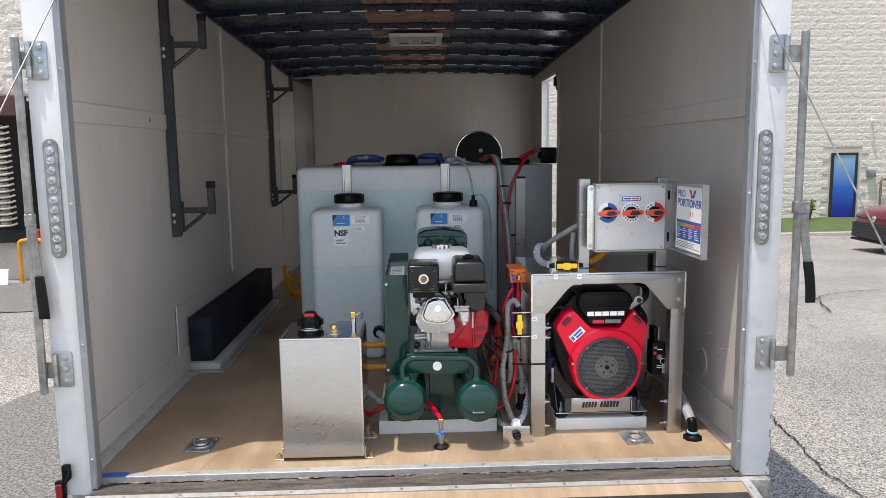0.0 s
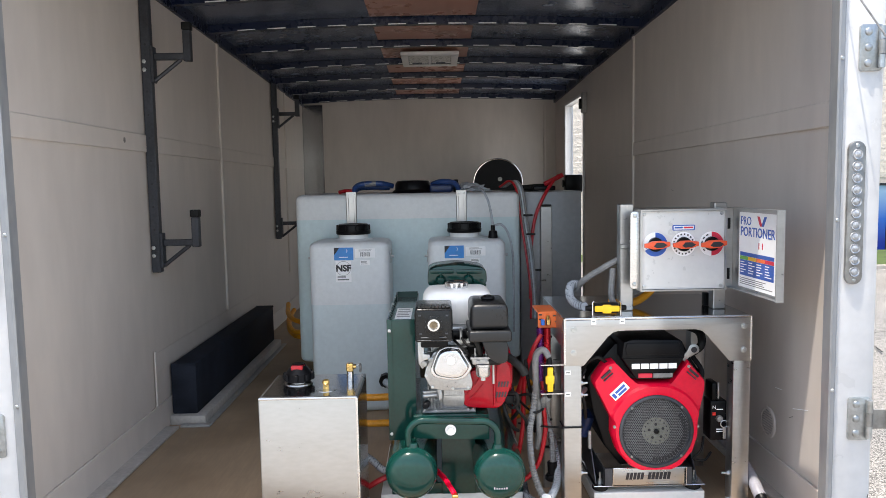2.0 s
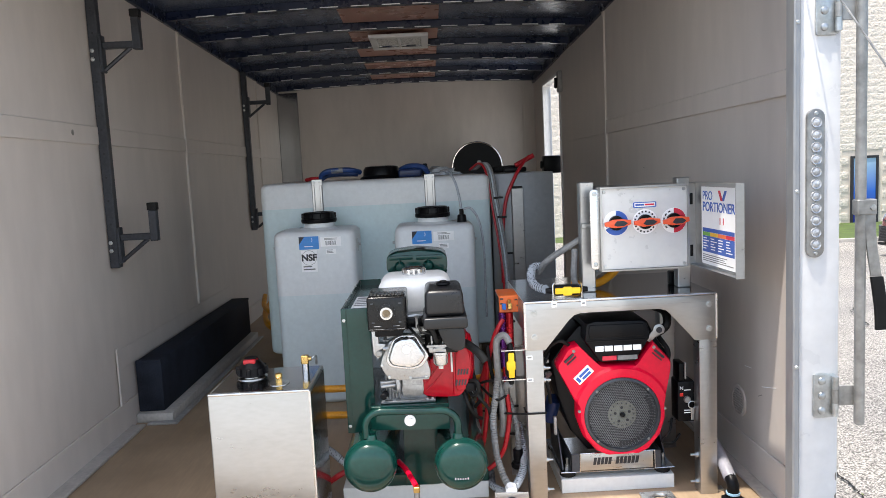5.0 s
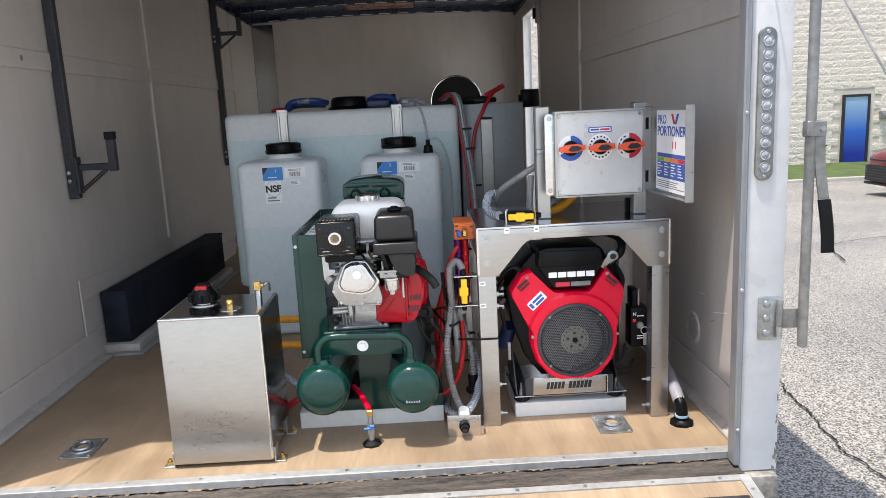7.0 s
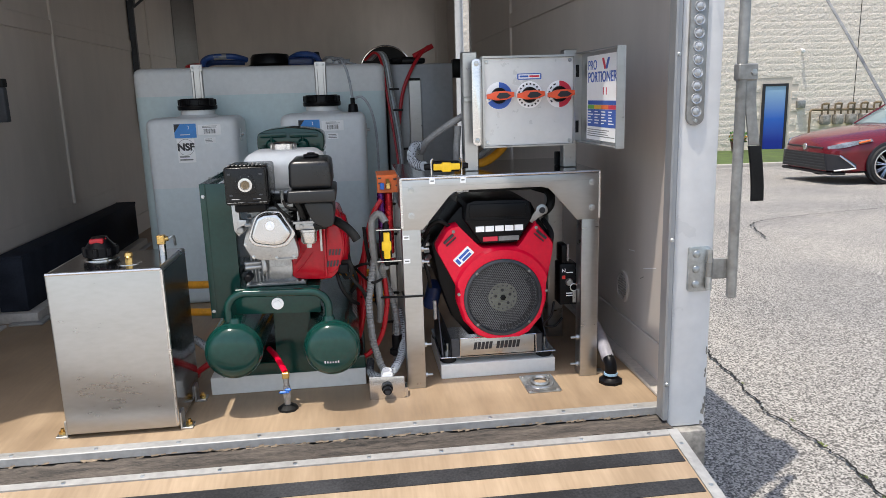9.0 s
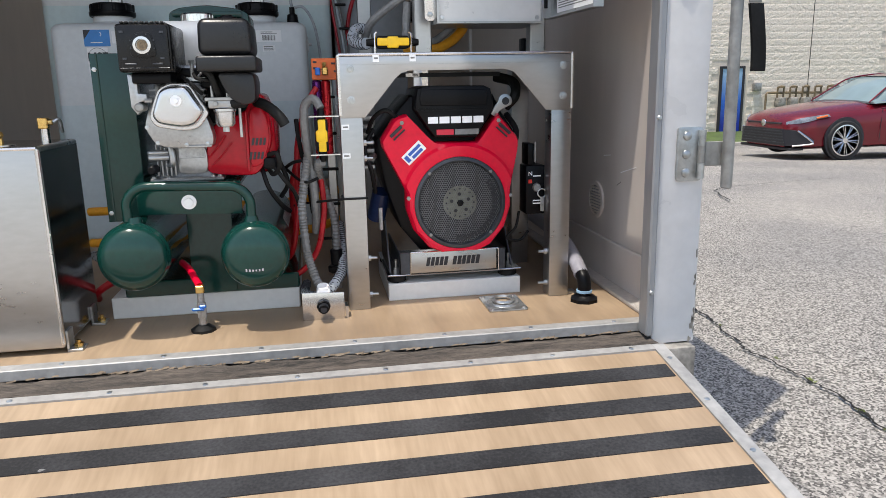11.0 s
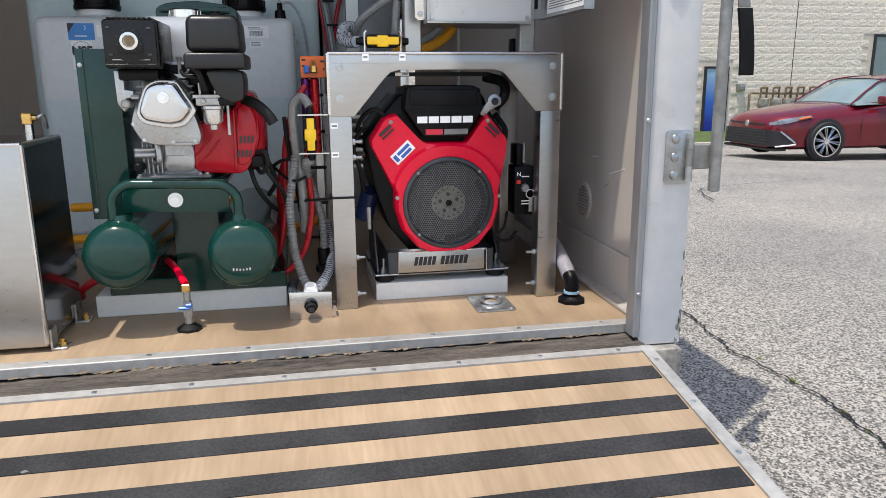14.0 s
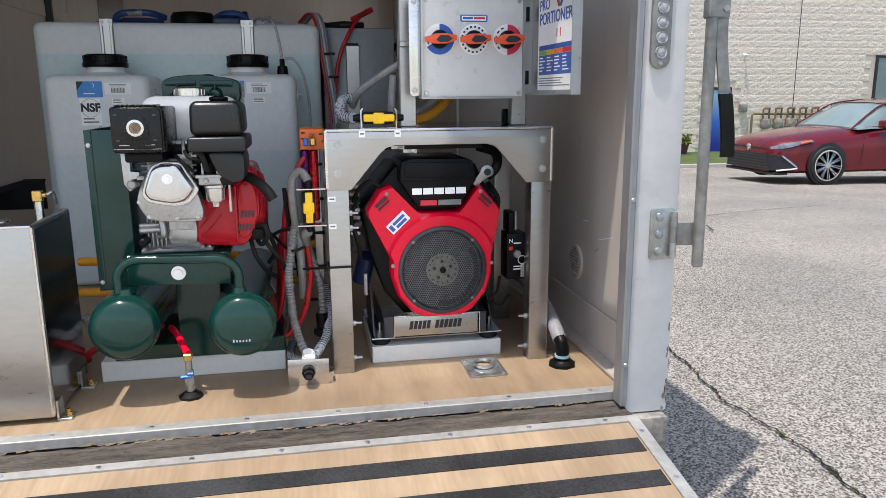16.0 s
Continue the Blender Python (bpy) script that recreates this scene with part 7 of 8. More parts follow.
coiled_hose([(0.450, 2.79, 0.055), (0.475, 2.82, 0.072), (0.500, 2.87, 0.10), (0.505, 2.93, 0.15), (0.50, 3.0, 0.20)], 0.0135, "clear wire-wound hose from the drain block")
coiled_hose([(0.440, 2.80, 0.045), (0.41, 2.84, 0.040), (0.395, 2.88, 0.04), (0.40, 3.0, 0.03)], 0.012, "clear wire-wound hose along the floor")
hose("red_hose", [(0.458, 2.945, 0.58), (0.436, 2.935, 0.548), (0.419, 2.93, 0.508), (0.400, 2.93, 0.435), (0.393, 2.93, 0.34), (0.390, 2.93, 0.26), (0.368, 2.94, 0.141), (0.33, 3.0, 0.10)], 0.0078, "redhose", "red air hose hanging beside the compressor", group="red hoses")
hose("red_hose", [(0.455, 2.9, 0.43), (0.454, 2.88, 0.367), (0.459, 2.88, 0.30), (0.459, 2.88, 0.252), (0.437, 2.88, 0.155), (0.388, 2.88, 0.095), (0.34, 2.92, 0.085)], 0.0078, "redhose", "red air hose looped beside the stand", group="red hoses")
hose("red_hose", [(0.41, 3.02, 0.43), (0.395, 3.03, 0.38), (0.375, 3.05, 0.30), (0.372, 3.10, 0.16), (0.33, 3.2, 0.03)], 0.010, "redhose", "red air hose behind the compressor", group="red hoses")
hose("red_hose", [(-0.06, 2.93, 0.105), (-0.11, 2.92, 0.085), (-0.145, 2.93, 0.06), (-0.16, 2.98, 0.03)], 0.010, "redhose", "red air hose between tank and compressor", group="red hoses")
coiled_hose([(-0.05, 2.95, 0.125), (-0.09, 2.94, 0.115), (-0.13, 2.95, 0.145), (-0.16, 2.99, 0.15)], 0.012, "clear wire-wound hose by the fuel tank")
hose("black_hose", [(0.40, 2.92, 0.50), (0.405, 2.90, 0.44), (0.42, 2.90, 0.35), (0.43, 2.91, 0.25)], 0.006, "rubber", "thin black hose beside the compressor", group="black hoses")
hose("black_hose", [(0.36, 2.93, 0.375), (0.395, 2.87, 0.350), (0.420, 2.825, 0.345), (0.448, 2.84, 0.352)], 0.004, "rubber", "black cable tie round the hoses", group="black hoses")
hose("black_hose", [(0.36, 2.92, 0.37), (0.385, 2.88, 0.39), (0.42, 2.86, 0.40), (0.43, 2.9, 0.405)], 0.0045, "rubber", "thin black cable behind the hoses", group="black hoses")
hose("black_hose", [(0.35, 2.9, 0.30), (0.37, 2.88, 0.34), (0.352, 2.87, 0.40), (0.345, 2.9, 0.44)], 0.006, "rubber", "thin black cable loop", group="black hoses")

# black drain block on an aluminium plate
db = thing("drain_block", (0.444, 2.75, 0), "aluminium drain plate with a black outlet plug", "drain plate")
bm = B()
prism(bm, [(0.391, 0.0), (0.497, 0.0), (0.497, 0.070), (0.391, 0.074)], 2.742, 2.746, bev=0.0006)
part("plate", bm, M["alu_bright"], db)
bm = B()
cyl(bm, (0.444, 2.7415, 0.040), (0.444, 2.722, 0.040), 0.0175, seg=8, bev=0.003)
cyl(bm, (0.444, 2.722, 0.040), (0.444, 2.706, 0.038), 0.0125, seg=16, bev=0.002)
pg = part("plug", bm, M["black"], db)
bm = B()
lathe(bm, (0.444, 2.7058, 0.038), (0, -1, 0), [(0, 0.008), (0.0004, 0.008), (0.0005, 0)], 14)
part("bore", bm, M["ink"], pg)
bm = B()
box(bm, 0.4275, 0.4625, 2.7465, 2.79, 0.052, 0.078, 0.005, 2)
cyl(bm, (0.445, 2.768, 0.078), (0.445, 2.766, 0.086), 0.015, seg=12, bev=0.002)
box(bm, 0.432, 0.458, 2.7455, 2.765, 0.074, 0.084, 0.003, 1)
part("tee", bm, M["paper"], db, "white pipe tee")
bm = B()
box(bm, 0.499, 0.507, 2.75, 2.79, 0.0, 0.03)
part("clip", bm, M["alu_bright"], db)

# orange filter head with two anodised bowls
fl = thing("air_filter", (0.444, 2.98, 0.40), "orange bracket with red and purple anodised filter bowls", "filter")
bm = B()
box(bm, 0.448, 0.520, 2.955, 2.962, 0.600, 0.656, 0.002, 1)
box(bm, 0.448, 0.520, 2.9625, 3.10, 0.648, 0.656, 0.002, 1)
part("bracket", bm, M["orange"], fl, "orange bracket")
bm = B()
cyl(bm, (0.459, 2.985, 0.40), (0.459, 2.985, 0.600), 0.0125, seg=20, bev=0.004)
part("bowl", bm, M["purple"], fl, "purple anodised bowl")
bm = B()
cyl(bm, (0.483, 2.978, 0.40), (0.483, 2.978, 0.600), 0.0125, seg=20, bev=0.004)
part("bowl", bm, M["redanod"], fl, "red anodised bowl")
bm = B()
box(bm, 0.474, 0.490, 2.938, 2.954, 0.612, 0.634, 0.003, 1)
cyl(bm, (0.481, 2.945, 0.634), (0.481, 2.945, 0.645), 0.006, seg=8)
part("fitting", bm, M["brass"], fl)
bm = B()
box(bm, 0.457, 0.470, 2.941, 2.954, 0.612, 0.632, 0.002, 1)
part("cap", bm, M["bluep"], fl)

for x0, z0 in ((0.452, 0.644), (0.500, 0.640), (0.452, 0.628), (0.506, 0.620)):
    bm = B()
    box(bm, x0, x0 + 0.010, 2.9540, 2.9548, z0, z0 + 0.005)
    part("print_line", bm, M["ink"], fl)

# rack strip with black rungs behind the leg
ls = thing("hose_rack", (0.50, 3.05, 0), "upright grey strip with black ties behind the stand", "hose rack")
bm = B()
box(bm, 0.478, 0.502, 3.03, 3.05, 0.0, 0.62, 0.002, 1)
part("strip", bm, M["alu"], ls)
for z in (0.15, 0.25, 0.35, 0.45, 0.55):
    bm = B()
    box(bm, 0.455, 0.508, 3.022, 3.0295, z, z + 0.008, 0.002, 1)
    part("tie", bm, M["rubber"], ls)

M["paleblue"] = material("pale_blue_plastic", (0.30, 0.50, 0.68), 0.4, 0.0, 0.1, 20, 90)
# white pipe, its shade put into a lilac-grey colour, and elbow by the east wall
wp = thing("drain_pipe", (1.143, 2.745, 0), "white drain pipe, shade put into its grey, with black elbow and floor flange", "pipe")
bm = B()
tube(bm, [(1.140, 2.760, 0.070), (1.142, 2.82, 0.098), (1.15, 2.95, 0.13), (1.16, 3.2, 0.14), (1.165, 3.6, 0.14)], 0.0195, 14, 6, 0.0010, 0.012)
part("pipe", bm, M["lilac"], wp)
bm = B()
lathe(bm, (1.143, 2.745, 0.0), (0, 0, 1), [(0, 0.038), (0.009, 0.038), (0.012, 0.032), (0.018, 0.025), (0.020, 0)], 8)
tube(bm, [(1.143, 2.745, 0.02), (1.143, 2.745, 0.046), (1.142, 2.75, 0.062), (1.141, 2.765, 0.074)], 0.0185, 14)
part("elbow", bm, M["black"], wp, "black elbow and flange")
bm = B()
cyl(bm, (1.143, 2.745, 0.025), (1.143, 2.745, 0.032), 0.0215, seg=16)
part("collar", bm, M["paleblue"], wp, "pale blue collar")

# clear coiled hose and yellow hoses on the stand top
coiled_hose([(0.590, 2.86, 0.688), (0.570, 2.90, 0.690), (0.560, 2.96, 0.705), (0.575, 3.03, 0.735), (0.61, 3.06, 0.735)], 0.0145, "clear hose with dark wire coil on the stand top", 0.012, 0.0013)
hose("clear_hose", [(0.60, 3.06, 0.715), (0.62, 3.02, 0.755), (0.68, 2.99, 0.80), (0.74, 2.98, 0.835), (0.80, 2.99, 0.86)], 0.011, "greyhose", "smoky clear hose rising to the panel")
hose("grey_hose", [(0.695, 2.86, 0.69), (0.70, 2.93, 0.69), (0.705, 2.975, 0.72), (0.712, 2.98, 0.80)], 0.011, "greyhose", "grey hose behind the panel post")
hose("yellow_hose", [(0.70, 3.0, 0.676), (0.78, 2.99, 0.677), (0.83, 3.01, 0.695), (0.87, 3.03, 0.728), (0.895, 3.08, 0.765)], 0.0135, "yellowhose", "yellow hose rising from the stand top", group="yellow hoses")
hose("grey_hose", [(0.78, 3.03, 0.695), (0.81, 3.04, 0.712), (0.845, 3.05, 0.738), (0.87, 3.08, 0.765)], 0.010, "clearhose", "clear hose beside the yellow hose")
tp = thing("black_clip", (1.03, 3.02, SZ), "black plastic clamp on the stand top", "clamp")
bm = B()
box(bm, 1.034, 1.056, 2.99, 3.02, SZ, SZ + 0.045, 0.004, 2)
part("body", bm, M["black"], tp)

# ---- chemical tanks ----


def waist_tank(x0, x1, y0, y1, h, level, name, label, cap_r, group, base):
    ob = thing(name, (((x0 + x1) / 2), (y0 + y1) / 2, base), label, "tank", group)
    zl = level

    def shell(z0, z1, inset, lo_round, hi_round):
        bm = B()
        prof = []
        r = 0.035
        rows = []
        zs = [z0]
        if lo_round:
            zs = [z0 + 0.03 * (1 - math.cos(radians(a))) for a in (0, 30, 60, 90)]
        else:
            zs = [z0]
        top = [z1 - 0.03 * (1 - math.sin(radians(a))) for a in (0, 30, 60, 90)] if hi_round else [z1]
        ins_lo = [0.03 * (1 - math.sin(radians(a))) for a in (0, 30, 60, 90)] if lo_round else [0.0]
        ins_hi = [0.03 * (1 - math.cos(radians(a))) for a in (0, 30, 60, 90)] if hi_round else [0.0]
        for z, i in list(zip(zs, ins_lo)) + list(zip(top, ins_hi)):
            rows.append([bm.verts.new((px, py, z)) for px, py in rounded(x0 + i + inset, x1 - i - inset, y0 + i + inset, y1 - i - inset, r, 4)])
        for p, q in zip(rows, rows[1:]):
            for k in range(len(p)):
                k2 = (k + 1) % len(p)
                bm.faces.new((p[k], p[k2], q[k2], q[k]))
        bm.faces.new(rows[0])
        bm.faces.new(rows[-1])
        return bm

    lower = part("body", shell(base, zl, 0.0, True, False), M["polymid" if group else "polywet"], ob, "lower body" if group else "lower body, tinted by its contents", sharp=50)
    upper = part("upper_body", shell(zl, h, 0.0, False, True), M["poly"], ob, "upper body" if group else "pale empty upper body", sharp=50)
    return ob


def strap_bracket(x, y, z0, z1, parent):
    bm = B()
    box(bm, x - 0.027, x + 0.027, y - 0.006, y - 0.001, z0, z1, 0.002, 1)
    for dx in (-0.019, 0.019):
        box(bm, x + dx - 0.006, x + dx + 0.006, y - 0.012, y - 0.0065, z0, z1 - 0.03, 0.002, 1)
    b = part("strap", bm, M["alu"], parent, "channel-shaped aluminium strap")
    for dx in (-0.014, 0.014):
        bolt(b, (x + dx, y - 0.0065, z1 - 0.014), (0, -1, 0), 0.006)


for i, (x0, x1) in enumerate(((-0.506, -0.122), (0.064, 0.438))):
    tk = waist_tank(x0, x1, 3.955, 4.262, 0.832, 0.53, "chemical_tank", "white plastic chemical tank with black screw cap and labels", 0.075, "small chemical tanks", 0.0)
    cx = (-0.304, 0.2455)[i]
    bm = B()
    lathe(bm, (cx, 4.09, 0.830), (0, 0, 1), [(0, 0.095), (0.006, 0.090), (0.012, 0.073), (0.040, 0.072)], 30)
    part("neck", bm, M["poly"], tk)
    bm = B()
    lathe(bm, (cx, 4.09, 0.862), (0, 0, 1), [(0, 0.082), (0.006, 0.085), (0.018, 0.085), (0.020, 0.078), (0.044, 0.076), (0.050, 0.070), (0.050, 0.050), (0.046, 0.048), (0.046, 0)], 32)
    cp2 = part("cap", bm, M["black"], tk, "black ribbed screw cap")
    for k in range(10):
        bm = B()
        vs = box(bm, cx + 0.074, cx + 0.083, 4.084, 4.096, 0.882, 0.908, 0.002, 1)
        turn(vs, (cx, 4.09, 0), rz=36 * k)
        part("rib", bm, M["black"], cp2)
    lx = x0 - (0.0 if i == 0 else 0.042)
    y = 3.9546
    bm = B()
    box(bm, lx + 0.122, lx + 0.214, y - 0.001, y, 0.746, 0.806)
    lb = part("label", bm, M["skyink"], tk, "blue and white maker label")
    bm = B()
    prism(bm, [(lx + 0.122, 0.770), (lx + 0.148, 0.8055), (lx + 0.122, 0.8055)], y - 0.0015, y - 0.0011)
    part("print_block", bm, M["ink"], lb)
    rows_of_print(lb, lx + 0.145, lx + 0.205, 0.756, 0.764, y - 0.0011, 1, "paper")
    bm = B()
    sector(bm, lx + 0.176, 0.79, 0.007, 0.0095, -60, 60, y - 0.0013, 6)
    part("print_mark", bm, M["paper"], lb)
    bm = B()
    box(bm, lx + 0.222, lx + 0.318, y - 0.001, y, 0.756, 0.800)
    lb = part("label", bm, M["paper"], tk, "white barcode label")
    for k in range(14):
        bm = B()
        xk = lx + 0.246 + k * 0.0036
        box(bm, xk, xk + (0.0012 if k % 3 else 0.0022), y - 0.0015, y - 0.0011, 0.762, 0.782)
        part("barcode_bar", bm, M["ink"], lb)
    rows_of_print(lb, lx + 0.240, lx + 0.305, 0.786, 0.796, y - 0.0011, 2, "greyhose", seed=i)
    bm = B()
    box(bm, lx + 0.245, lx + 0.292, y - 0.001, y, 0.720, 0.744)
    lb = part("label", bm, M["paper"], tk)
    rows_of_print(lb, lx + 0.249, lx + 0.288, 0.723, 0.742, y - 0.0011, 3, "greyhose", seed=i + 4)
    if i == 0:
        bm = B()
        box(bm, lx + 0.128, lx + 0.202, y - 0.001, y, 0.640, 0.742)
        lb = part("label", bm, M["paper"], tk, "white certification label")
        writing("NSF", 0.042, M["ink"], lb, (lx + 0.165, y - 0.0018, 0.706), bold=0.045)
        bm = B()
        sector(bm, lx + 0.165, 0.706, 0.0335, 0.0350, 0, 360, y - 0.0013, 32)
        part("print_ring", bm, M["greyhose"], lb)
        rows_of_print(lb, lx + 0.136, lx + 0.194, 0.646, 0.672, y - 0.0011, 2, "greyhose")
    for xs, z in ((x1 + 0.001, 0.75), (x0 - 0.001, 0.75)):
        s = 1 if xs > (x0 + x1) / 2 else -1
        bm = B()
        cyl(bm, (xs, 4.05, z), (xs + s * 0.016, 4.05, z), 0.006, seg=8)
        box(bm, *sorted((xs, xs + s * 0.004)), 4.035, 4.065, z - 0.03, z + 0.03, 0.001, 1)
        part("side_clip", bm, M["zinc"], tk)

# fitting with thin lines on the second tank
tf = thing("suction_fitting", (0.385, 4.06, 0.83), "black suction fitting with clear lines on a tank", "fitting")
bm = B()
cyl(bm, (0.385, 4.06, 0.828), (0.385, 4.06, 0.868), 0.024, 0.020, seg=12, bev=0.003)
cyl(bm, (0.385, 4.06, 0.868), (0.385, 4.06, 0.895), 0.011, seg=10)
part("body", bm, M["black"], tf)
bm = B()
tube(bm, [(0.385, 4.06, 0.892), (0.375, 4.08, 0.97), (0.36, 4.12, 1.03), (0.335, 4.22, 1.075), (0.30, 4.4, 1.08)], 0.006, 8)
part("line", bm, M["clearhose"], tf)
bm = B()
tube(bm, [(0.39, 4.06, 0.893), (0.43, 4.06, 0.895), (0.465, 4.07, 0.84), (0.485, 4.09, 0.74), (0.49, 4.11, 0.60), (0.49, 4.12, 0.35)], 0.0055, 8)
part("line", bm, M["clearhose"], tf)

bt = waist_tank(-0.625, 0.545, 4.277, 5.30, 1.055, 0.925, "water_tank", "large white plastic water tank, nearly full", 0.1, "", 0.17)
for x in (-0.331, 0.239):
    strap_bracket(x, 4.277, 0.60, 1.068, bt)
bm = B()
lathe(bm, (-0.018, 4.55, 1.054), (0, 0, 1), [(0, 0.12), (0.012, 0.112), (0.020, 0.10), (0.05, 0.098), (0.066, 0.088), (0.07, 0.06), (0.07, 0)], 30)
part("lid", bm, M["black"], bt, "black tank lid")
for x0 in (-0.55, 0.40):
    bm = B()
    box(bm, x0, x0 + 0.07, 4.30, 5.28, 0.0, 0.168, 0.003, 1)
    part("skid", bm, M["alu"], bt)

# things lying on the tank
M["hoseblue"] = material("blue_hose_rubber", (0.012, 0.045, 0.17), 0.4, 0.0, 0.15, 20, 90)
bh1 = hose("blue_hose", [(-0.335, 4.46, 1.070), (-0.325, 4.45, 1.092), (-0.295, 4.44, 1.106), (-0.24, 4.44, 1.110), (-0.18, 4.45, 1.108), (-0.13, 4.50, 1.095)], 0.0145, "hoseblue", "bent blue hose with a paper tag on the tank", group="blue hoses")
bm = B()
cyl(bm, (-0.275, 4.4395, 1.108), (-0.215, 4.4415, 1.1097), 0.0152, seg=14)
part("tag", bm, M["greyhose"], bh1, "pale printed tag")
hose("blue_hose", [(-0.34, 4.52, 1.069), (-0.31, 4.55, 1.085), (-0.25, 4.56, 1.088), (-0.15, 4.58, 1.085)], 0.013, "hoseblue", "blue hose lying behind on the tank", group="blue hoses")
hose("blue_hose", [(0.09, 4.52, 1.10), (0.13, 4.48, 1.113), (0.18, 4.47, 1.113), (0.215, 4.47, 1.10), (0.235, 4.48, 1.070)], 0.0145, "hoseblue", "bent blue hose running to the pump", group="blue hoses")
hose("red_hose", [(-0.42, 4.50, 1.066), (-0.38, 4.47, 1.072), (-0.33, 4.47, 1.070)], 0.010, "redhose", "short red hose lying on the tank", group="red hoses")
pb = thing("pump_head", (0.10, 4.5, 1.055), "navy and black pump lying on the tank", "pump")
bm = B()
box(bm, 0.075, 0.20, 4.46, 4.56, 1.056, 1.10, 0.012, 3)
cyl(bm, (0.19, 4.50, 1.09), (0.235, 4.50, 1.10), 0.02, seg=14, bev=0.004)
part("body", bm, M["navy"], pb)
bm = B()
box(bm, 0.205, 0.232, 4.47, 4.53, 1.056, 1.125, 0.006, 2)
part("bracket", bm, M["black"], pb)
sb = thing("plastic_bag", (0.30, 4.6, 1.055), "crumpled clear plastic wrapping on the tank", "wrapping")
bm = B()
bmesh.ops.create_icosphere(bm, subdivisions=3, radius=1.0)
for v in bm.verts:
    n = noise.noise(v.co * 2.6) * 0.5
    v.co = Vector((0.31 + v.co.x * 0.10 * (1 + n), 4.60 + v.co.y * 0.06 * (1 + n), 1.058 + max(0.0, v.co.z * 0.04 * (1 + 1.6 * n))))
part("film", bm, M["clearhose"], sb, sharp=12)

# hose reel on its own stand behind the tank
RX, RY, RZ, RR = 0.683, 7.18, 1.10, 0.225
rl = thing("hose_reel", (RX, RY, 0), "black hose reel with a pale rim on a steel stand", "hose reel")
bm = B()
lathe(bm, (RX, RY, RZ), (0, 1, 0), [(0, RR - 0.005), (0.004, RR), (0.014, RR), (0.018, RR - 0.005)], 44)
dk = part("disc", bm, M["black"], rl, "black disc")
bm = B()
tube(bm, [(RX + RR * math.cos(radians(10 * k)), RY - 0.003, RZ + RR * math.sin(radians(10 * k))) for k in range(37)], 0.0065, 6, 0)
part("rim", bm, M["alu_bright"], rl, "bright rolled rim")
bm = B()
lathe(bm, (RX + 0.02, RY - 0.0005, RZ + 0.04), (0, -1, 0), [(0, 0.020), (0.004, 0.020), (0.005, 0.014), (0.001, 0.013), (0.001, 0)], 16)
part("hub_nut", bm, M["steel"], dk)
bm = B()
cyl(bm, (RX, RY + 0.0185, RZ), (RX, RY + 0.24, RZ), 0.09, seg=24)
part("drum", bm, M["black"], rl)
for dy in (0.05, 0.20):
    bm = B()
    prism(bm, [(RX - 0.16, 0.0), (RX - 0.12, 0.0), (RX + 0.02, RZ - 0.06), (RX - 0.02, RZ - 0.06)], RY + dy, RY + dy + 0.02)
    part("stand_leg", bm, M["rack"], rl)
hose("black_hose", [(0.60, 4.55, 1.072), (0.68, 4.54, 1.078), (0.74, 4.56, 1.072), (0.66, 4.60, 1.070), (0.58, 4.57, 1.074)], 0.016, "rubber", "black hose loop lying on the cabinet", group="black hoses")

# grey enclosure next to the tank
ge = thing("steel_cabinet", (0.72, 4.8, 0), "plain grey metal cabinet beside the tank", "cabinet")
bm = B()
box(bm, 0.560, 0.892, 4.41, 5.20, 0.0, 1.052, 0.006, 2)
part("body", bm, M["greybox"], ge)
bm = B()
box(bm, 0.666, 0.728, 4.384, 4.409, 0.0, 0.972, 0.003, 1)
part("front_post", bm, M["alu"], ge, "aluminium channel post")
bm = B()
box(bm, 0.670, 0.724, 4.380, 4.400, 0.9725, 0.982)
part("post_cap", bm, M["rubber"], ge)
# hose bundle coming down in front of it
for k, (dx, mt) in enumerate(((0.0, "greyhose"), (0.011, "clearhose"), (0.022, "greyhose"), (-0.011, "redhose"))):
    hose("line_hose", [(0.47 + dx, 4.50 + dx, 1.08), (0.515 + dx, 4.40, 1.11), (0.545 + dx, 4.34, 1.06), (0.565 + dx, 4.32, 0.90), (0.590 + dx, 4.28, 0.70), (0.600 + dx * 0.7, 4.22, 0.52), (0.585 + dx, 4.1, 0.42)], 0.0060, mt, "thin hose of the bundle running down by the cabinet", group="hose bundle")
hose("red_line", [(0.775, 4.46, 1.135), (0.735, 4.41, 1.10), (0.68, 4.37, 1.02), (0.630, 4.35, 0.90), (0.600, 4.30, 0.70), (0.59, 4.22, 0.50)], 0.009, "redhose", "red hose draped over the cabinet", group="red hoses")
rg2 = thing("spray_gun", (0.76, 4.5, 1.056), "red and black trigger gun lying on the cabinet", "spray gun")
bm = B()
tube(bm, [(0.70, 4.46, 1.09), (0.75, 4.46, 1.115), (0.80, 4.46, 1.14)], 0.013, 10)
part("barrel", bm, M["redhose"], rg2)
bm = B()
box(bm, 0.64, 0.76, 4.45, 4.52, 1.056, 1.082, 0.008, 2)
part("grip", bm, M["black"], rg2)
for z in (0.93, 0.83, 0.64):
    u = (1.06 - z) / 0.36
    ct = thing("cable_tie", (0.56 + 0.03 * u, 4.32, z), "black cable tie round the hose bundle", "cable tie", "ties on the bundle")
    bm = B()
    x = 0.552 + 0.052 * u
    box(bm, x - 0.006, x + 0.042, 4.296, 4.310, z - 0.005, z + 0.005, 0.002, 1)
    part("band", bm, M["rubber"], ct)

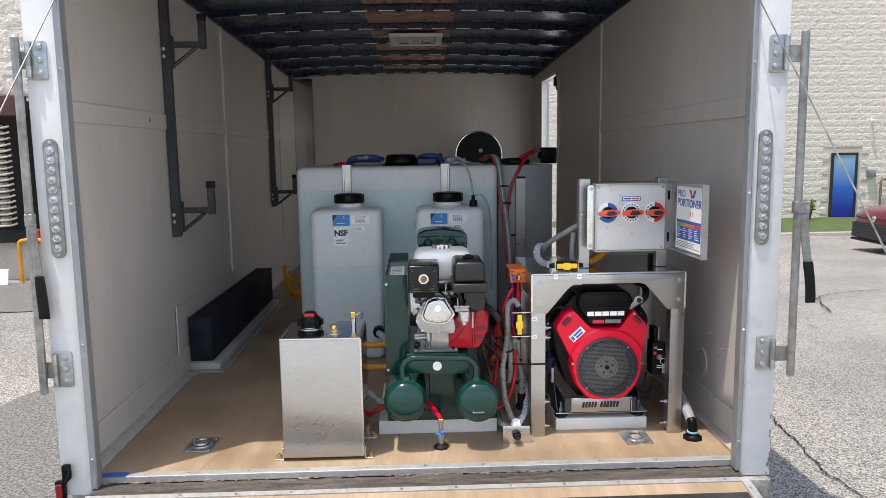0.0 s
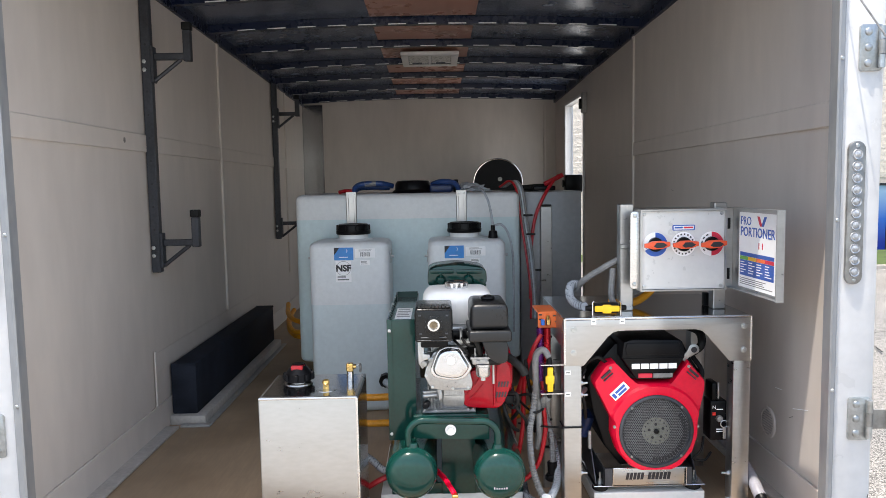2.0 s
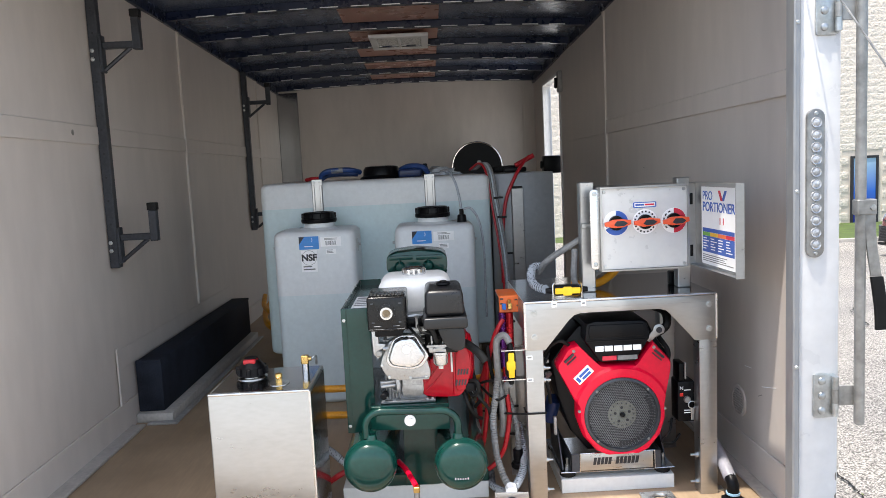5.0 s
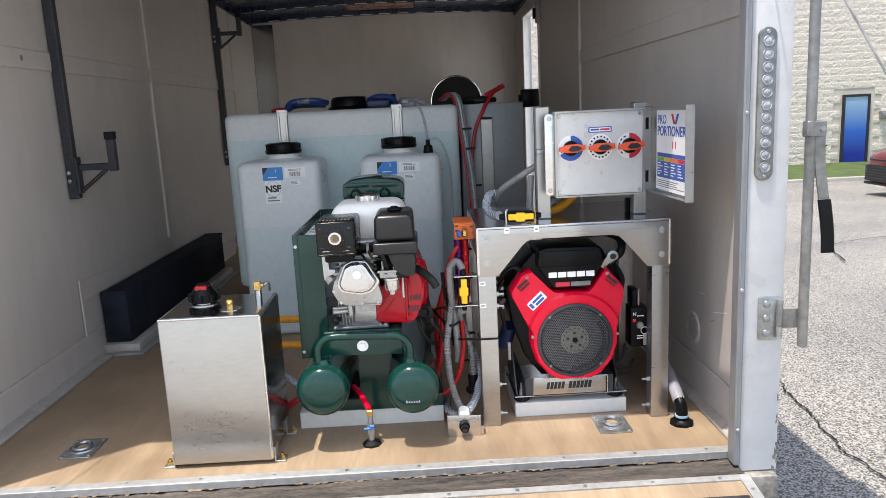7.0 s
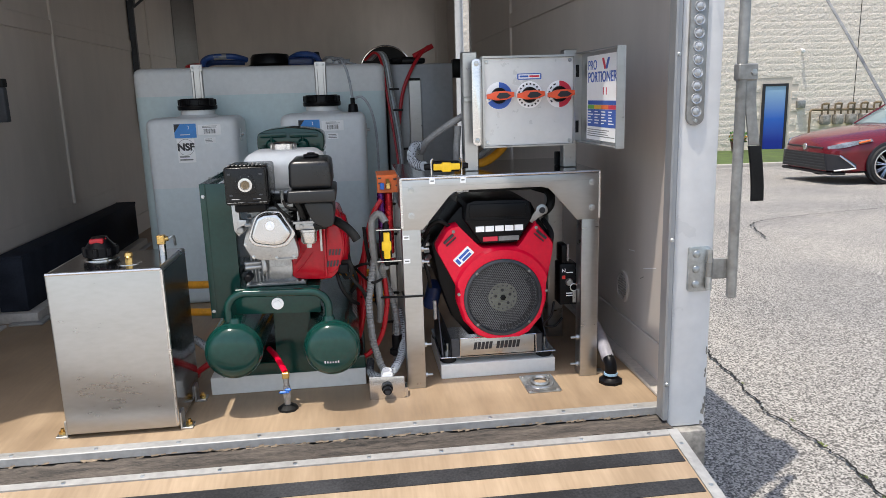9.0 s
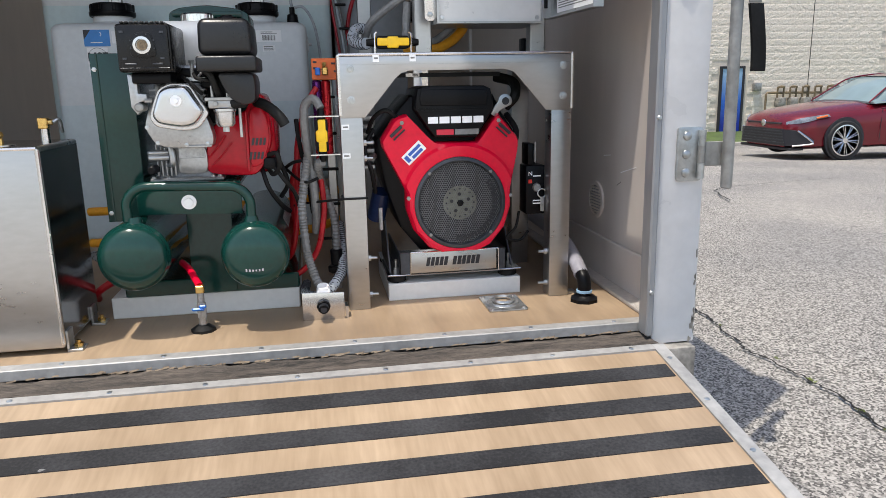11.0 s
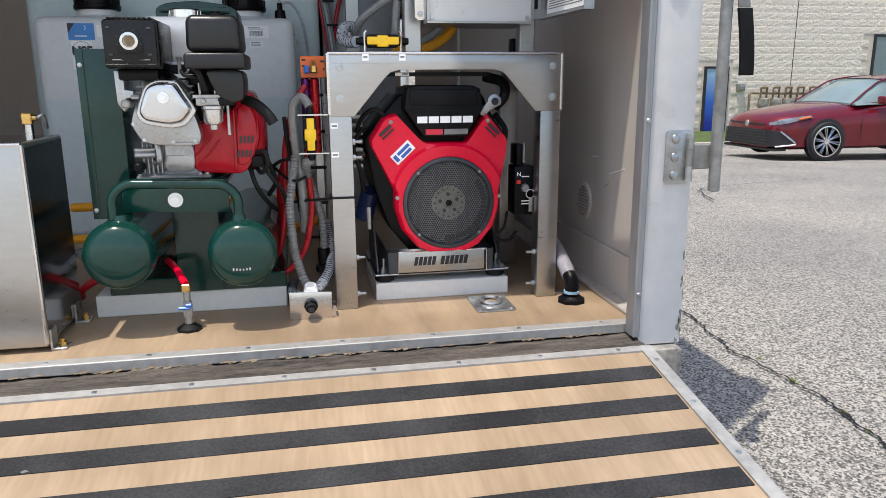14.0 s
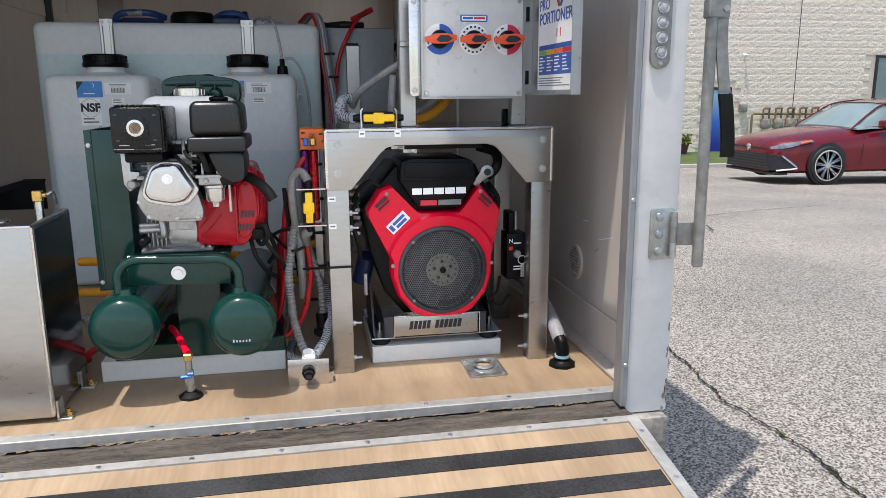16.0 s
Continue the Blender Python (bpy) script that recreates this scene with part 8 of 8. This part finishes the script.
# yellow hoses along the floor
for z, y in ((0.172, 3.62), (0.062, 3.60)):
    hose("yellow_hose", [(-0.36, y + 0.06, z - 0.01), (-0.2, y, z), (0.0, y, z + 0.004), (0.25, y, z), (0.42, y + 0.02, z + 0.01), (0.52, y + 0.08, z + 0.03)], 0.0155, "yellowhose", "yellow hose running behind the compressor", group="yellow hoses")
for k, z in enumerate((0.20, 0.11, 0.155)):
    hose("yellow_hose", [(-0.98 + 0.02 * k, 5.75, z + 0.05), (-0.93, 5.50, z + 0.02), (-0.84, 5.34 - 0.06 * k, z), (-0.72, 5.30 - 0.05 * k, z), (-0.60, 5.36, z)], 0.0165, "yellowhose", "yellow hose coil beside the water tank", group="yellow hoses")
bh = thing("bulkhead_fitting", (-0.155, 4.0, 0.14), "black outlet fitting at the foot of a tank", "fitting")
bm = B()
cyl(bm, (-0.15, 3.955, 0.165), (-0.15, 3.90, 0.165), 0.032, seg=8, bev=0.004)
part("nut", bm, M["black"], bh)
bm = B()
tube(bm, [(-0.15, 3.90, 0.165), (-0.12, 3.86, 0.15), (-0.09, 3.80, 0.12), (-0.08, 3.7, 0.09)], 0.017, 10, 8, 0.0012, 0.008)
part("hose", bm, M["clearhose"], bh)

# ---- outside: door, meters, lights on the far wall ----
DX = 12.86
dz = -1.12
d2 = thing("glazed_door", (DX, BY, dz), "dark-framed door with a blue pane, paler towards the top, in a block wall", "door")
bm = B()
for a, b, c, d in ((-0.40, -0.33, 0, 2.05), (0.33, 0.40, 0, 2.05), (-0.329, 0.329, 1.98, 2.05), (-0.329, 0.329, 0, 0.06)):
    box(bm, DX + a, DX + b, BY - 0.06, BY - 0.002, dz + c, dz + d)
part("frame", bm, M["ink"], d2)
bm = B()
box(bm, DX - 0.328, DX + 0.328, BY - 0.04, BY - 0.02, dz + 0.061, dz + 1.979)
part("pane", bm, M["bluedoor"], d2, "blue graded glass")
wl = thing("wall_light", (DX + 0.81, BY, 0.9), "small dark wall light on the block wall", "wall light")
bm = B()
box(bm, DX + 0.69, DX + 0.93, BY - 0.14, BY - 0.001, dz + 1.31, dz + 1.54, 0.02, 2)
part("body", bm, M["steel"], wl)
sc2 = thing("security_camera", (DX + 0.75, BY, 2.3), "small white camera on the block wall", "camera")
bm = B()
cyl(bm, (DX + 0.75, BY - 0.001, dz + 3.02), (DX + 0.75, BY - 0.12, dz + 2.98), 0.03, seg=14, bev=0.008)
lathe(bm, (DX + 0.735, BY - 0.12, dz + 2.98), (-0.5, -1, -0.3), [(0, 0.036), (0.018, 0.054), (0.072, 0.054), (0.084, 0.036), (0.084, 0)], 14)
part("body", bm, M["paper"], sc2)
gm = thing("gas_meters", (DX + 2.2, BY, dz), "row of grey gas meters and pipes on the wall", "gas meter")
bm = B()
tube(bm, [(DX + 1.08, BY - 0.15, dz), (DX + 1.08, BY - 0.15, dz + 1.2), (DX + 1.13, BY - 0.15, dz + 1.25), (DX + 4.2, BY - 0.15, dz + 1.2)], 0.035, 8, 0)
tube(bm, [(DX + 1.6, BY - 0.15, dz + 0.55), (DX + 4.2, BY - 0.15, dz + 0.55)], 0.03, 8, 0)
pp = part("pipework", bm, M["screen"], gm)
for k in range(6):
    x = DX + 1.55 + 0.42 * k
    bm = B()
    box(bm, x - 0.13, x + 0.13, BY - 0.30, BY - 0.05, dz + 0.80, dz + 1.10, 0.05, 2)
    part("meter", bm, M["scuffed"], gm)
    bm = B()
    tube(bm, [(x - 0.1, BY - 0.16, dz + 1.10), (x - 0.1, BY - 0.16, dz + 1.40), (x + 0.1, BY - 0.16, dz + 1.40), (x + 0.1, BY - 0.16, dz + 1.10)], 0.03, 8, 0)
    lathe(bm, (x, BY - 0.2, dz + 1.38), (0, 0, 1), [(0, 0.10), (0.05, 0.10), (0.07, 0.05), (0.08, 0)], 12)
    part("riser", bm, M["screen"], gm)
wn2 = thing("window", (19.05, BY, 1), "dark window in the block wall", "window")
bm = B()
box(bm, 18.25, 19.85, BY - 0.03, BY - 0.002, 0.2, 1.8)
part("pane", bm, M["glass"], wn2)
bm = B()
for a, b, c, d in ((18.17, 18.249, 0.12, 1.88), (19.851, 19.93, 0.12, 1.88), (18.25, 19.85, 1.801, 1.88), (18.25, 19.85, 0.12, 0.199)):
    box(bm, a, b, BY - 0.05, BY - 0.002, c, d)
part("frame", bm, M["ink"], wn2)


def planter(x, y, z, s):
    ob = thing("flower_pot", (x, y, z), "terracotta pot of orange flowers by the wall", "flower pot")
    bm = B()
    lathe(bm, (x, y, z), (0, 0, 1), [(0, 0.14 * s), (0.26 * s, 0.19 * s), (0.30 * s, 0.20 * s), (0.30 * s, 0.17 * s), (0.26 * s, 0)], 16)
    part("pot", bm, M["maroon"], ob)
    for nm, mt, cnt, seed in (("foliage", "leaf", 160, 2), ("blossom", "flower", 60, 3)):
        rn = random.Random(seed)
        bm = B()
        for k in range(cnt):
            a, r, h = rn.uniform(0, 6.28), rn.uniform(0, 0.24) * s, rn.uniform(0.28, 0.55) * s
            c = Vector((x + r * math.cos(a), y + r * math.sin(a), z + h))
            u = Vector((rn.uniform(-1, 1), rn.uniform(-1, 1), rn.uniform(-1, 1))).normalized() * 0.05 * s
            w = Vector((rn.uniform(-1, 1), rn.uniform(-1, 1), rn.uniform(-1, 1))).normalized() * 0.05 * s
            bm.faces.new([bm.verts.new(c + q) for q in (-u, w, u, -w)])
        part(nm, bm, M[mt], ob)


planter(11.35, 20.7, gz + 0.1, 1.0)
sh = thing("shrub", (8.3, 19.2, gz), "small yellow-green shrub against the building", "shrub")
bm = B()
rn = random.Random(12)
for k in range(500):
    c = Vector((5.4 + rn.gauss(0, 0.35), 19.4 + rn.gauss(0, 0.3), gz + 0.1 + abs(rn.gauss(0, 0.45))))
    u = Vector((rn.uniform(-1, 1), rn.uniform(-1, 1), rn.uniform(-1, 1))).normalized() * 0.08
    w = Vector((rn.uniform(-1, 1), rn.uniform(-1, 1), rn.uniform(-1, 1))).normalized() * 0.05
    bm.faces.new([bm.verts.new(c + q) for q in (-u, w, u, -w)])
part("foliage", bm, M["leaf"], sh)
bm = B()
for k in range(5):
    tube(bm, [(5.4, 19.4, gz), (5.4 + rn.uniform(-0.2, 0.2), 19.4 + rn.uniform(-0.2, 0.2), gz + 0.5)], 0.02, 6, 0)
part("stems", bm, M["mulch"], sh)

# ---- loading dock on the west side ----
LY = 9.8
lz = ground_z(-6, LY)
bm = B()
box(bm, -14, -6.05, LY, LY + 0.3, lz - 0.3, 6.1)
box(bm, -6.05, -4.6, LY, LY + 0.3, 1.92, 6.1)
box(bm, -6.05, -4.6, LY, LY + 0.3, lz - 0.3, 0.02)
box(bm, -4.6, -4.3, LY, 21.8, lz - 0.4, 6.1)
solid("wall_west_building", bm, M["mortar"], "cream block wall with a loading dock opening", "wall", kind="structure")
# recess shade is given by the sheet's near-black colour
solid("dock_back", boxed(-6.05, -4.6, LY + 0.9, LY + 1.0, 0.02, 1.92), M["dark"], "back of the loading dock recess, its shade put into a near-black colour", "wall", kind="structure")
dk2 = thing("dock_shelter", (-5.3, LY, 0.0), "maroon dock canopy with a column of pale curved slats", "dock shelter")
bm = B()
box(bm, -6.1, -4.95, LY - 0.25, LY - 0.002, 1.66, 1.92, 0.01, 1)
part("canopy", bm, M["maroon"], dk2)
bm = B()
box(bm, -6.05, -5.0, LY - 0.15, LY - 0.002, 0.03, 0.18, 0.02, 1)
part("bumper", bm, M["tyre"], dk2)
bm = B()
box(bm, -5.02, -4.86, LY - 0.18, LY - 0.002, 0.02, 0.20, 0.01, 1)
part("end_block", bm, M["redplastic"], dk2, "red painted block")
for k in range(18):
    z = 0.28 + 0.073 * k
    bm = B()
    pts = [(-5.42, LY - 0.12, z + 0.02), (-5.38, LY - 0.2, z - 0.01), (-5.30, LY - 0.24, z - 0.02), (-5.18, LY - 0.24, z - 0.015), (-5.10, LY - 0.2, z + 0.01)]
    tube(bm, pts, 0.015, 6)
    box(bm, -5.31, -5.21, LY - 0.22, LY - 0.12, z - 0.02, z + 0.025, 0.008, 1)
    part("slat", bm, M["slat"], dk2)
yr = thing("guard_rail", (-5.1, LY - 0.4, lz), "bent yellow steel guard pipe", "guard rail")
bm = B()
tube(bm, [(-5.0, LY - 0.4, lz), (-5.0, LY - 0.4, 0.0), (-4.96, LY - 0.4, 0.08), (-4.75, LY - 0.4, 0.09), (-4.7, LY - 0.4, 0.0), (-4.7, LY - 0.4, lz)], 0.025, 8, 4)
part("pipe", bm, M["yellowhose"], yr)
wbx = thing("white_box", (-5.2, LY - 0.5, lz), "small white board leaning at the dock foot", "board")
bm = B()
vs = box(bm, -5.3, -5.12, LY - 0.52, LY - 0.5, lz, lz + 0.2, 0.004, 1)
turn(vs, (-5.2, LY - 0.5, lz), rx=-12)
part("panel", bm, M["paper"], wbx)


# ---- parked car ----
def sedan(x_front, y_near, z0):
    """Nose points to -x; the near flank is at y_near."""
    L, W = 4.86, 1.82
    yc = y_near + W / 2
    ob = thing("sedan", (x_front + L / 2, yc, z0), "dark red parked saloon car", "car")

    def at(s, across, h):
        return (x_front + s, yc + across * W / 2, z0 + h)

    # station: along, half width, sill height, shoulder height, bonnet or boot height
    st_ = [(0.00, 0.60, 0.30, 0.55, 0.66), (0.05, 0.74, 0.22, 0.60, 0.745), (0.16, 0.86, 0.20, 0.66, 0.80), (0.40, 0.955, 0.19, 0.71, 0.86), (0.75, 0.985, 0.19, 0.75, 0.915), (1.25, 0.995, 0.19, 0.80, 0.965), (1.60, 1.0, 0.19, 0.83, 0.99),
           (2.4, 1.0, 0.19, 0.87, 0.99), (3.4, 1.0, 0.19, 0.90, 1.0), (4.1, 0.98, 0.20, 0.93, 1.06), (4.6, 0.93, 0.24, 0.93, 1.08), (4.82, 0.82, 0.34, 0.86, 1.02), (4.86, 0.74, 0.42, 0.80, 0.94)]
    bm = B()
    rings = []
    for s, w, lo, sh_, top in st_:
        half = [(0.0, lo), (w * 0.80, lo), (w * 0.95, lo + 0.05), (w * 0.985, (lo + sh_) / 2), (w, sh_ - 0.06), (w * 0.965, sh_), (w * 0.86, sh_ + (top - sh_) * 0.55), (w * 0.5, top - 0.012), (0.0, top)]
        prof = half + [(-a, h) for a, h in reversed(half[1:-1])]
        rings.append([bm.verts.new(at(s, a, h)) for a, h in prof])
    for p, q in zip(rings, rings[1:]):
        for k in range(len(p)):
            k2 = (k + 1) % len(p)
            bm.faces.new((p[k], p[k2], q[k2], q[k]))
    bm.faces.new(rings[0])
    bm.faces.new(rings[-1])
    body = part("body", bm, M["carred"], ob, sharp=38)
    # cabin: glass below, roof skin above
    gl = [(1.50, 0.90, 0.97, 0.99), (1.85, 0.85, 0.98, 1.22), (2.17, 0.81, 0.98, 1.385), (2.8, 0.78, 0.99, 1.45), (3.5, 0.77, 1.0, 1.42), (4.1, 0.80, 1.04, 1.24), (4.45, 0.84, 1.06, 1.085)]
    bm = B()
    rings = []
    for s, w, lo, top in gl:
        half = [(w * 1.06, lo - 0.03), (w * 0.98, lo + (top - lo) * 0.5), (w * 0.86, top - 0.02), (w * 0.5, top), (0, top + 0.004)]
        prof = half + [(-a, h) for a, h in reversed(half[:-1])]
        rings.append([bm.verts.new(at(s, a, h)) for a, h in prof])
    for p, q in zip(rings, rings[1:]):
        for k in range(len(p) - 1):
            bm.faces.new((p[k], p[k + 1], q[k + 1], q[k]))
    bm.faces.new(rings[0])
    bm.faces.new(list(reversed(rings[-1])))
    part("glasshouse", bm, M["glass"], ob, "car glass with sky reflection put into its colour", sharp=38)
    bm = B()
    rings = []
    for s, w, lo, top in gl[2:5]:
        half = [(w * 0.90, top - 0.028), (w * 0.86, top - 0.008), (w * 0.5, top + 0.014), (0, top + 0.018)]
        prof = half + [(-a, h) for a, h in reversed(half[:-1])]
        rings.append([bm.verts.new(at(s, a, h)) for a, h in prof])
    for p, q in zip(rings, rings[1:]):
        for k in range(len(p) - 1):
            bm.faces.new((p[k], p[k + 1], q[k + 1], q[k]))
    part("roof", bm, M["carred"], ob, sharp=38)
    for sgn in (-1, 1):
        bm = B()
        pl = [(1.47, 0.84, 0.960), (1.85, 0.745, 1.205), (2.17, 0.705, 1.370), (2.8, 0.690, 1.440), (3.5, 0.68, 1.410), (4.12, 0.70, 1.225), (4.5, 0.80, 1.07)]
        tube(bm, [at(s, sgn * a, h) for s, a, h in pl], 0.015, 8, 4)
        part("pillar", bm, M["carred"], ob)
        bm = B()
        tube(bm, [at(s, sgn * a, h) for s, a, h in ((1.62, 0.965, 0.985), (2.4, 0.93, 0.985), (3.4, 0.93, 1.0), (4.1, 0.93, 1.05))], 0.012, 6, 3)
        part("waist_trim", bm, M["chrome"], ob, "bright waist trim")
        bm = B()
        p = at(1.98, sgn * 1.06, 1.03)
        box(bm, p[0] - 0.09, p[0] + 0.07, p[1] - 0.10, p[1] + 0.10, p[2] - 0.07, p[2] + 0.07, 0.035, 3)
        part("mirror", bm, M["carred"], ob)
        bm = B()
        tube(bm, [at(2.9, sgn * 0.90, 0.99), at(2.92, sgn * 0.80, 1.41)], 0.022, 6, 0)
        part("door_pillar", bm, M["ink"], ob)
        for s0 in (1.62, 2.9, 3.75):
            bm = B()
            tube(bm, [at(s0, sgn * 0.998, 0.30), at(s0, sgn * 1.0, 0.60), at(s0 + 0.02, sgn * 0.985, 0.88)], 0.005, 5, 0)
            part("door_gap", bm, M["ink"], ob)
    # face
    bm = B()
    prism(bm, [(yc - 0.66, z0 + 0.25), (yc + 0.66, z0 + 0.25), (yc + 0.56, z0 + 0.535), (yc - 0.56, z0 + 0.535)], x_front - 0.012, x_front + 0.06, axis="x")
    gr = part("grille", bm, M["ink"], ob)
    for k in range(5):
        bm = B()
        w = 0.64 - 0.016 * k
        box(bm, x_front - 0.020, x_front - 0.0125, yc - w, yc + w, z0 + 0.29 + 0.049 * k, z0 + 0.309 + 0.049 * k)
        part("grille_bar", bm, M["rack"], gr)
    bm = B()
    box(bm, x_front - 0.008, x_front + 0.05, yc - 0.50, yc + 0.50, z0 + 0.612, z0 + 0.642, 0.006, 1)
    part("upper_slot", bm, M["ink"], ob)
    bm = B()
    lathe(bm, (x_front + 0.0, yc, z0 + 0.622), (-1, 0, 0), [(0, 0.062), (0.015, 0.057), (0.018, 0)], 20)
    part("badge", bm, M["chrome"], ob, "plain oval badge")
    for sgn in (-1, 1):
        bm = B()
        q = [at(0.03, sgn * 0.66, 0.610), at(0.17, sgn * 0.90, 0.640), at(0.62, sgn * 1.0, 0.745), at(0.60, sgn * 0.975, 0.788), at(0.19, sgn * 0.865, 0.728), at(0.03, sgn * 0.645, 0.655)]
        c = Vector((x_front + 2, yc, z0 + 0.6))
        va = [bm.verts.new(v) for v in q]
        vb = [bm.verts.new(Vector(v).lerp(c, 0.03)) for v in q]
        bm.faces.new(va)
        bm.faces.new(list(reversed(vb)))
        for k in range(6):
            bm.faces.new((va[k], vb[k], vb[(k + 1) % 6], va[(k + 1) % 6]))
        hl = part("headlight", bm, M["headlamp"], ob, "clear headlight")
        bm = B()
        tube(bm, [at(0.40, sgn * 0.972, 0.722), at(0.58, sgn * 1.0, 0.762)], 0.017, 6, 0)
        part("turn_signal", bm, M["orange"], hl)
        bm = B()
        tube(bm, [at(0.11, sgn * 0.895, 0.515), at(0.34, sgn * 0.992, 0.325), at(0.31, sgn * 0.985, 0.285), at(0.06, sgn * 0.84, 0.250)], 0.016, 6, 2)
        part("bumper_trim", bm, M["chrome"], ob, "bright bumper trim")
        bm = B()
        tops = [at(s, sgn * a, h) for s, a, h in ((-0.006, 0.58, 0.53), (0.03, 0.78, 0.525), (0.12, 0.89, 0.505), (0.33, 0.99, 0.33))]
        feet = [at(s, sgn * a, h) for s, a, h in ((-0.006, 0.64, 0.25), (0.02, 0.77, 0.25), (0.07, 0.85, 0.255), (0.31, 0.982, 0.29))]
        front = [[bm.verts.new(v) for v in row] for row in (tops, feet)]
        back = [[bm.verts.new(Vector(v).lerp(c, 0.05)) for v in row] for row in (tops, feet)]
        for k in range(3):
            bm.faces.new((front[0][k], front[0][k + 1], front[1][k + 1], front[1][k]))
            bm.faces.new((back[0][k], back[1][k], back[1][k + 1], back[0][k + 1]))
            for e in (0, 1):
                bm.faces.new((front[e][k], back[e][k], back[e][k + 1], front[e][k + 1]))
        for e in (0, 3):
            bm.faces.new((front[0][e], front[1][e], back[1][e], back[0][e]))
        part("side_intake", bm, M["ink"], ob)
    bm = B()
    box(bm, x_front + 0.03, x_front + 0.3, yc - 0.75, yc + 0.75, z0 + 0.17, z0 + 0.215, 0.01, 1)
    part("lip", bm, M["ink"], ob)
    # wheels
    for s in (0.95, 3.77):
        for sgn in (-1, 1):
            px, py = x_front + s, yc + sgn * (W / 2 - 0.012)
            way = (0, sgn, 0)
            bm = B()
            lathe(bm, (px, py - sgn * 0.03, z0 + 0.355), way, [(0, 0.375), (0.034, 0.375), (0.036, 0.0)], 32)
            part("wheel_arch", bm, M["ink"], ob)
            bm = B()
            lathe(bm, (px, py - sgn * 0.18, z0 + 0.335), way, [(0, 0.24), (0.0, 0.315), (0.03, 0.335), (0.19, 0.335), (0.215, 0.318), (0.220, 0.272), (0.205, 0.262), (0.16, 0.25), (0.16, 0)], 36)
            wh = part("wheel", bm, M["tyre"], ob)
            bm = B()
            lathe(bm, (px, py + sgn * 0.012, z0 + 0.335), way, [(0, 0.262), (0.022, 0.268), (0.024, 0.250), (0.0, 0.246)], 36)
            for k in range(20):
                a = radians(18 * k + (4 if k % 2 else -4))
                d = Vector((math.cos(a), 0, math.sin(a)))
                p0, p1 = Vector((px, py + sgn * 0.018, z0 + 0.335)) + d * 0.03, Vector((px, py + sgn * 0.022, z0 + 0.335)) + d * 0.252
                cyl(bm, p0, p1, 0.008, 0.0065, seg=6)
            lathe(bm, (px, py + sgn * 0.005, z0 + 0.335), way, [(0, 0.05), (0.025, 0.045), (0.028, 0)], 16)
            part("rim", bm, M["chrome"], wh, "bright multi-spoke alloy rim")
    return ob


sedan(8.47, 12.14, -0.833)


# ---- split-face blocks of the far wall ----
def block_data(seed, w=0.3985, h=0.1985):
    """One rough block, its back at y = 0: verts and faces."""
    rnd = random.Random(seed)
    nx, nz = 8, 4
    vs, fs = [], []
    for j in range(nz + 1):
        for i in range(nx + 1):
            edge = i in (0, nx) or j in (0, nz)
            d = rnd.uniform(0.010, 0.015) if edge else rnd.uniform(0.013, 0.022)
            jx = 0 if i in (0, nx) else rnd.uniform(-0.014, 0.014)
            jz = 0 if j in (0, nz) else rnd.uniform(-0.014, 0.014)
            vs.append((-w / 2 + w * i / nx + jx, -d, -h / 2 + h * j / nz + jz))
    row = nx + 1
    for j in range(nz):
        for i in range(nx):
            a = j * row + i
            fs += [(a, a + 1, a + row + 1), (a, a + row + 1, a + row)] if rnd.random() < 0.5 else [(a, a + 1, a + row), (a + 1, a + row + 1, a + row)]
    n = len(vs)
    vs += [(-w / 2, 0, -h / 2), (w / 2, 0, -h / 2), (w / 2, 0, h / 2), (-w / 2, 0, h / 2)]
    top = nz * row
    fs += [tuple(range(0, row)[::-1]) + (n, n + 1), (n + 3, n + 2) + tuple(top + i for i in range(nx, -1, -1))]
    fs += [tuple(j * row for j in range(nz + 1)) + (n + 3, n), (n + 1, n + 2) + tuple(j * row + nx for j in range(nz, -1, -1))]
    return vs, fs


BLOCKS = [block_data(70 + k) for k in range(8)]
BLOCK_MESHES = []
for vs_, fs_ in BLOCKS:
    me = bpy.data.meshes.new("block")
    me.from_pydata(vs_, [], fs_)
    me.materials.append(M["block"])
    BLOCK_MESHES.append(me)


def course_blocks(owner, x0, x1, z0, z1, y, openings, near):
    """Running bond over the wall; the stretch named by near is laid block by block, the rest as one mesh."""
    rnd = random.Random(33)
    rest_v, rest_f = [], []
    for j in range(int((z1 - z0) / 0.2)):
        z = z0 + 0.1 + 0.2 * j
        for i in range(int((x1 - x0) / 0.4)):
            x = x0 + 0.2 + 0.4 * i + (0.2 if j % 2 else 0.0)
            k = rnd.randrange(8)
            if any(a - 0.19 < x < b + 0.19 and c - 0.09 < z < d + 0.09 for a, b, c, d in openings):
                continue
            if near and near[0] < x < near[1] and near[2] < z < near[3]:
                ob = new("block", BLOCK_MESHES[k])
                ob.parent = owner
                ob.location = (x, y, z)
            else:
                n = len(rest_v)
                rest_v += [(x + p[0], y + p[1], z + p[2]) for p in BLOCKS[k][0]]
                rest_f += [tuple(n + q for q in f) for f in BLOCKS[k][1]]
    me = bpy.data.meshes.new("blockwork")
    me.from_pydata(rest_v, [], rest_f)
    me.materials.append(M["block"])
    ob = new("blockwork", me)
    ob.parent = owner
    tagged(ob, "", "", "", "stuff")


course_blocks(bpy.data.objects["wall_north"], 2.0, 22.0, -1.3, 5.8, BY, [(DX - 0.4, DX + 0.4, dz, dz + 2.05), (18.17, 19.93, 0.12, 1.88)], (10.3, 15.9, -1.2, 2.7))
course_blocks(bpy.data.objects["wall_west_building"], -9.6, -4.4, 1.95, 6.0, LY, [], None)
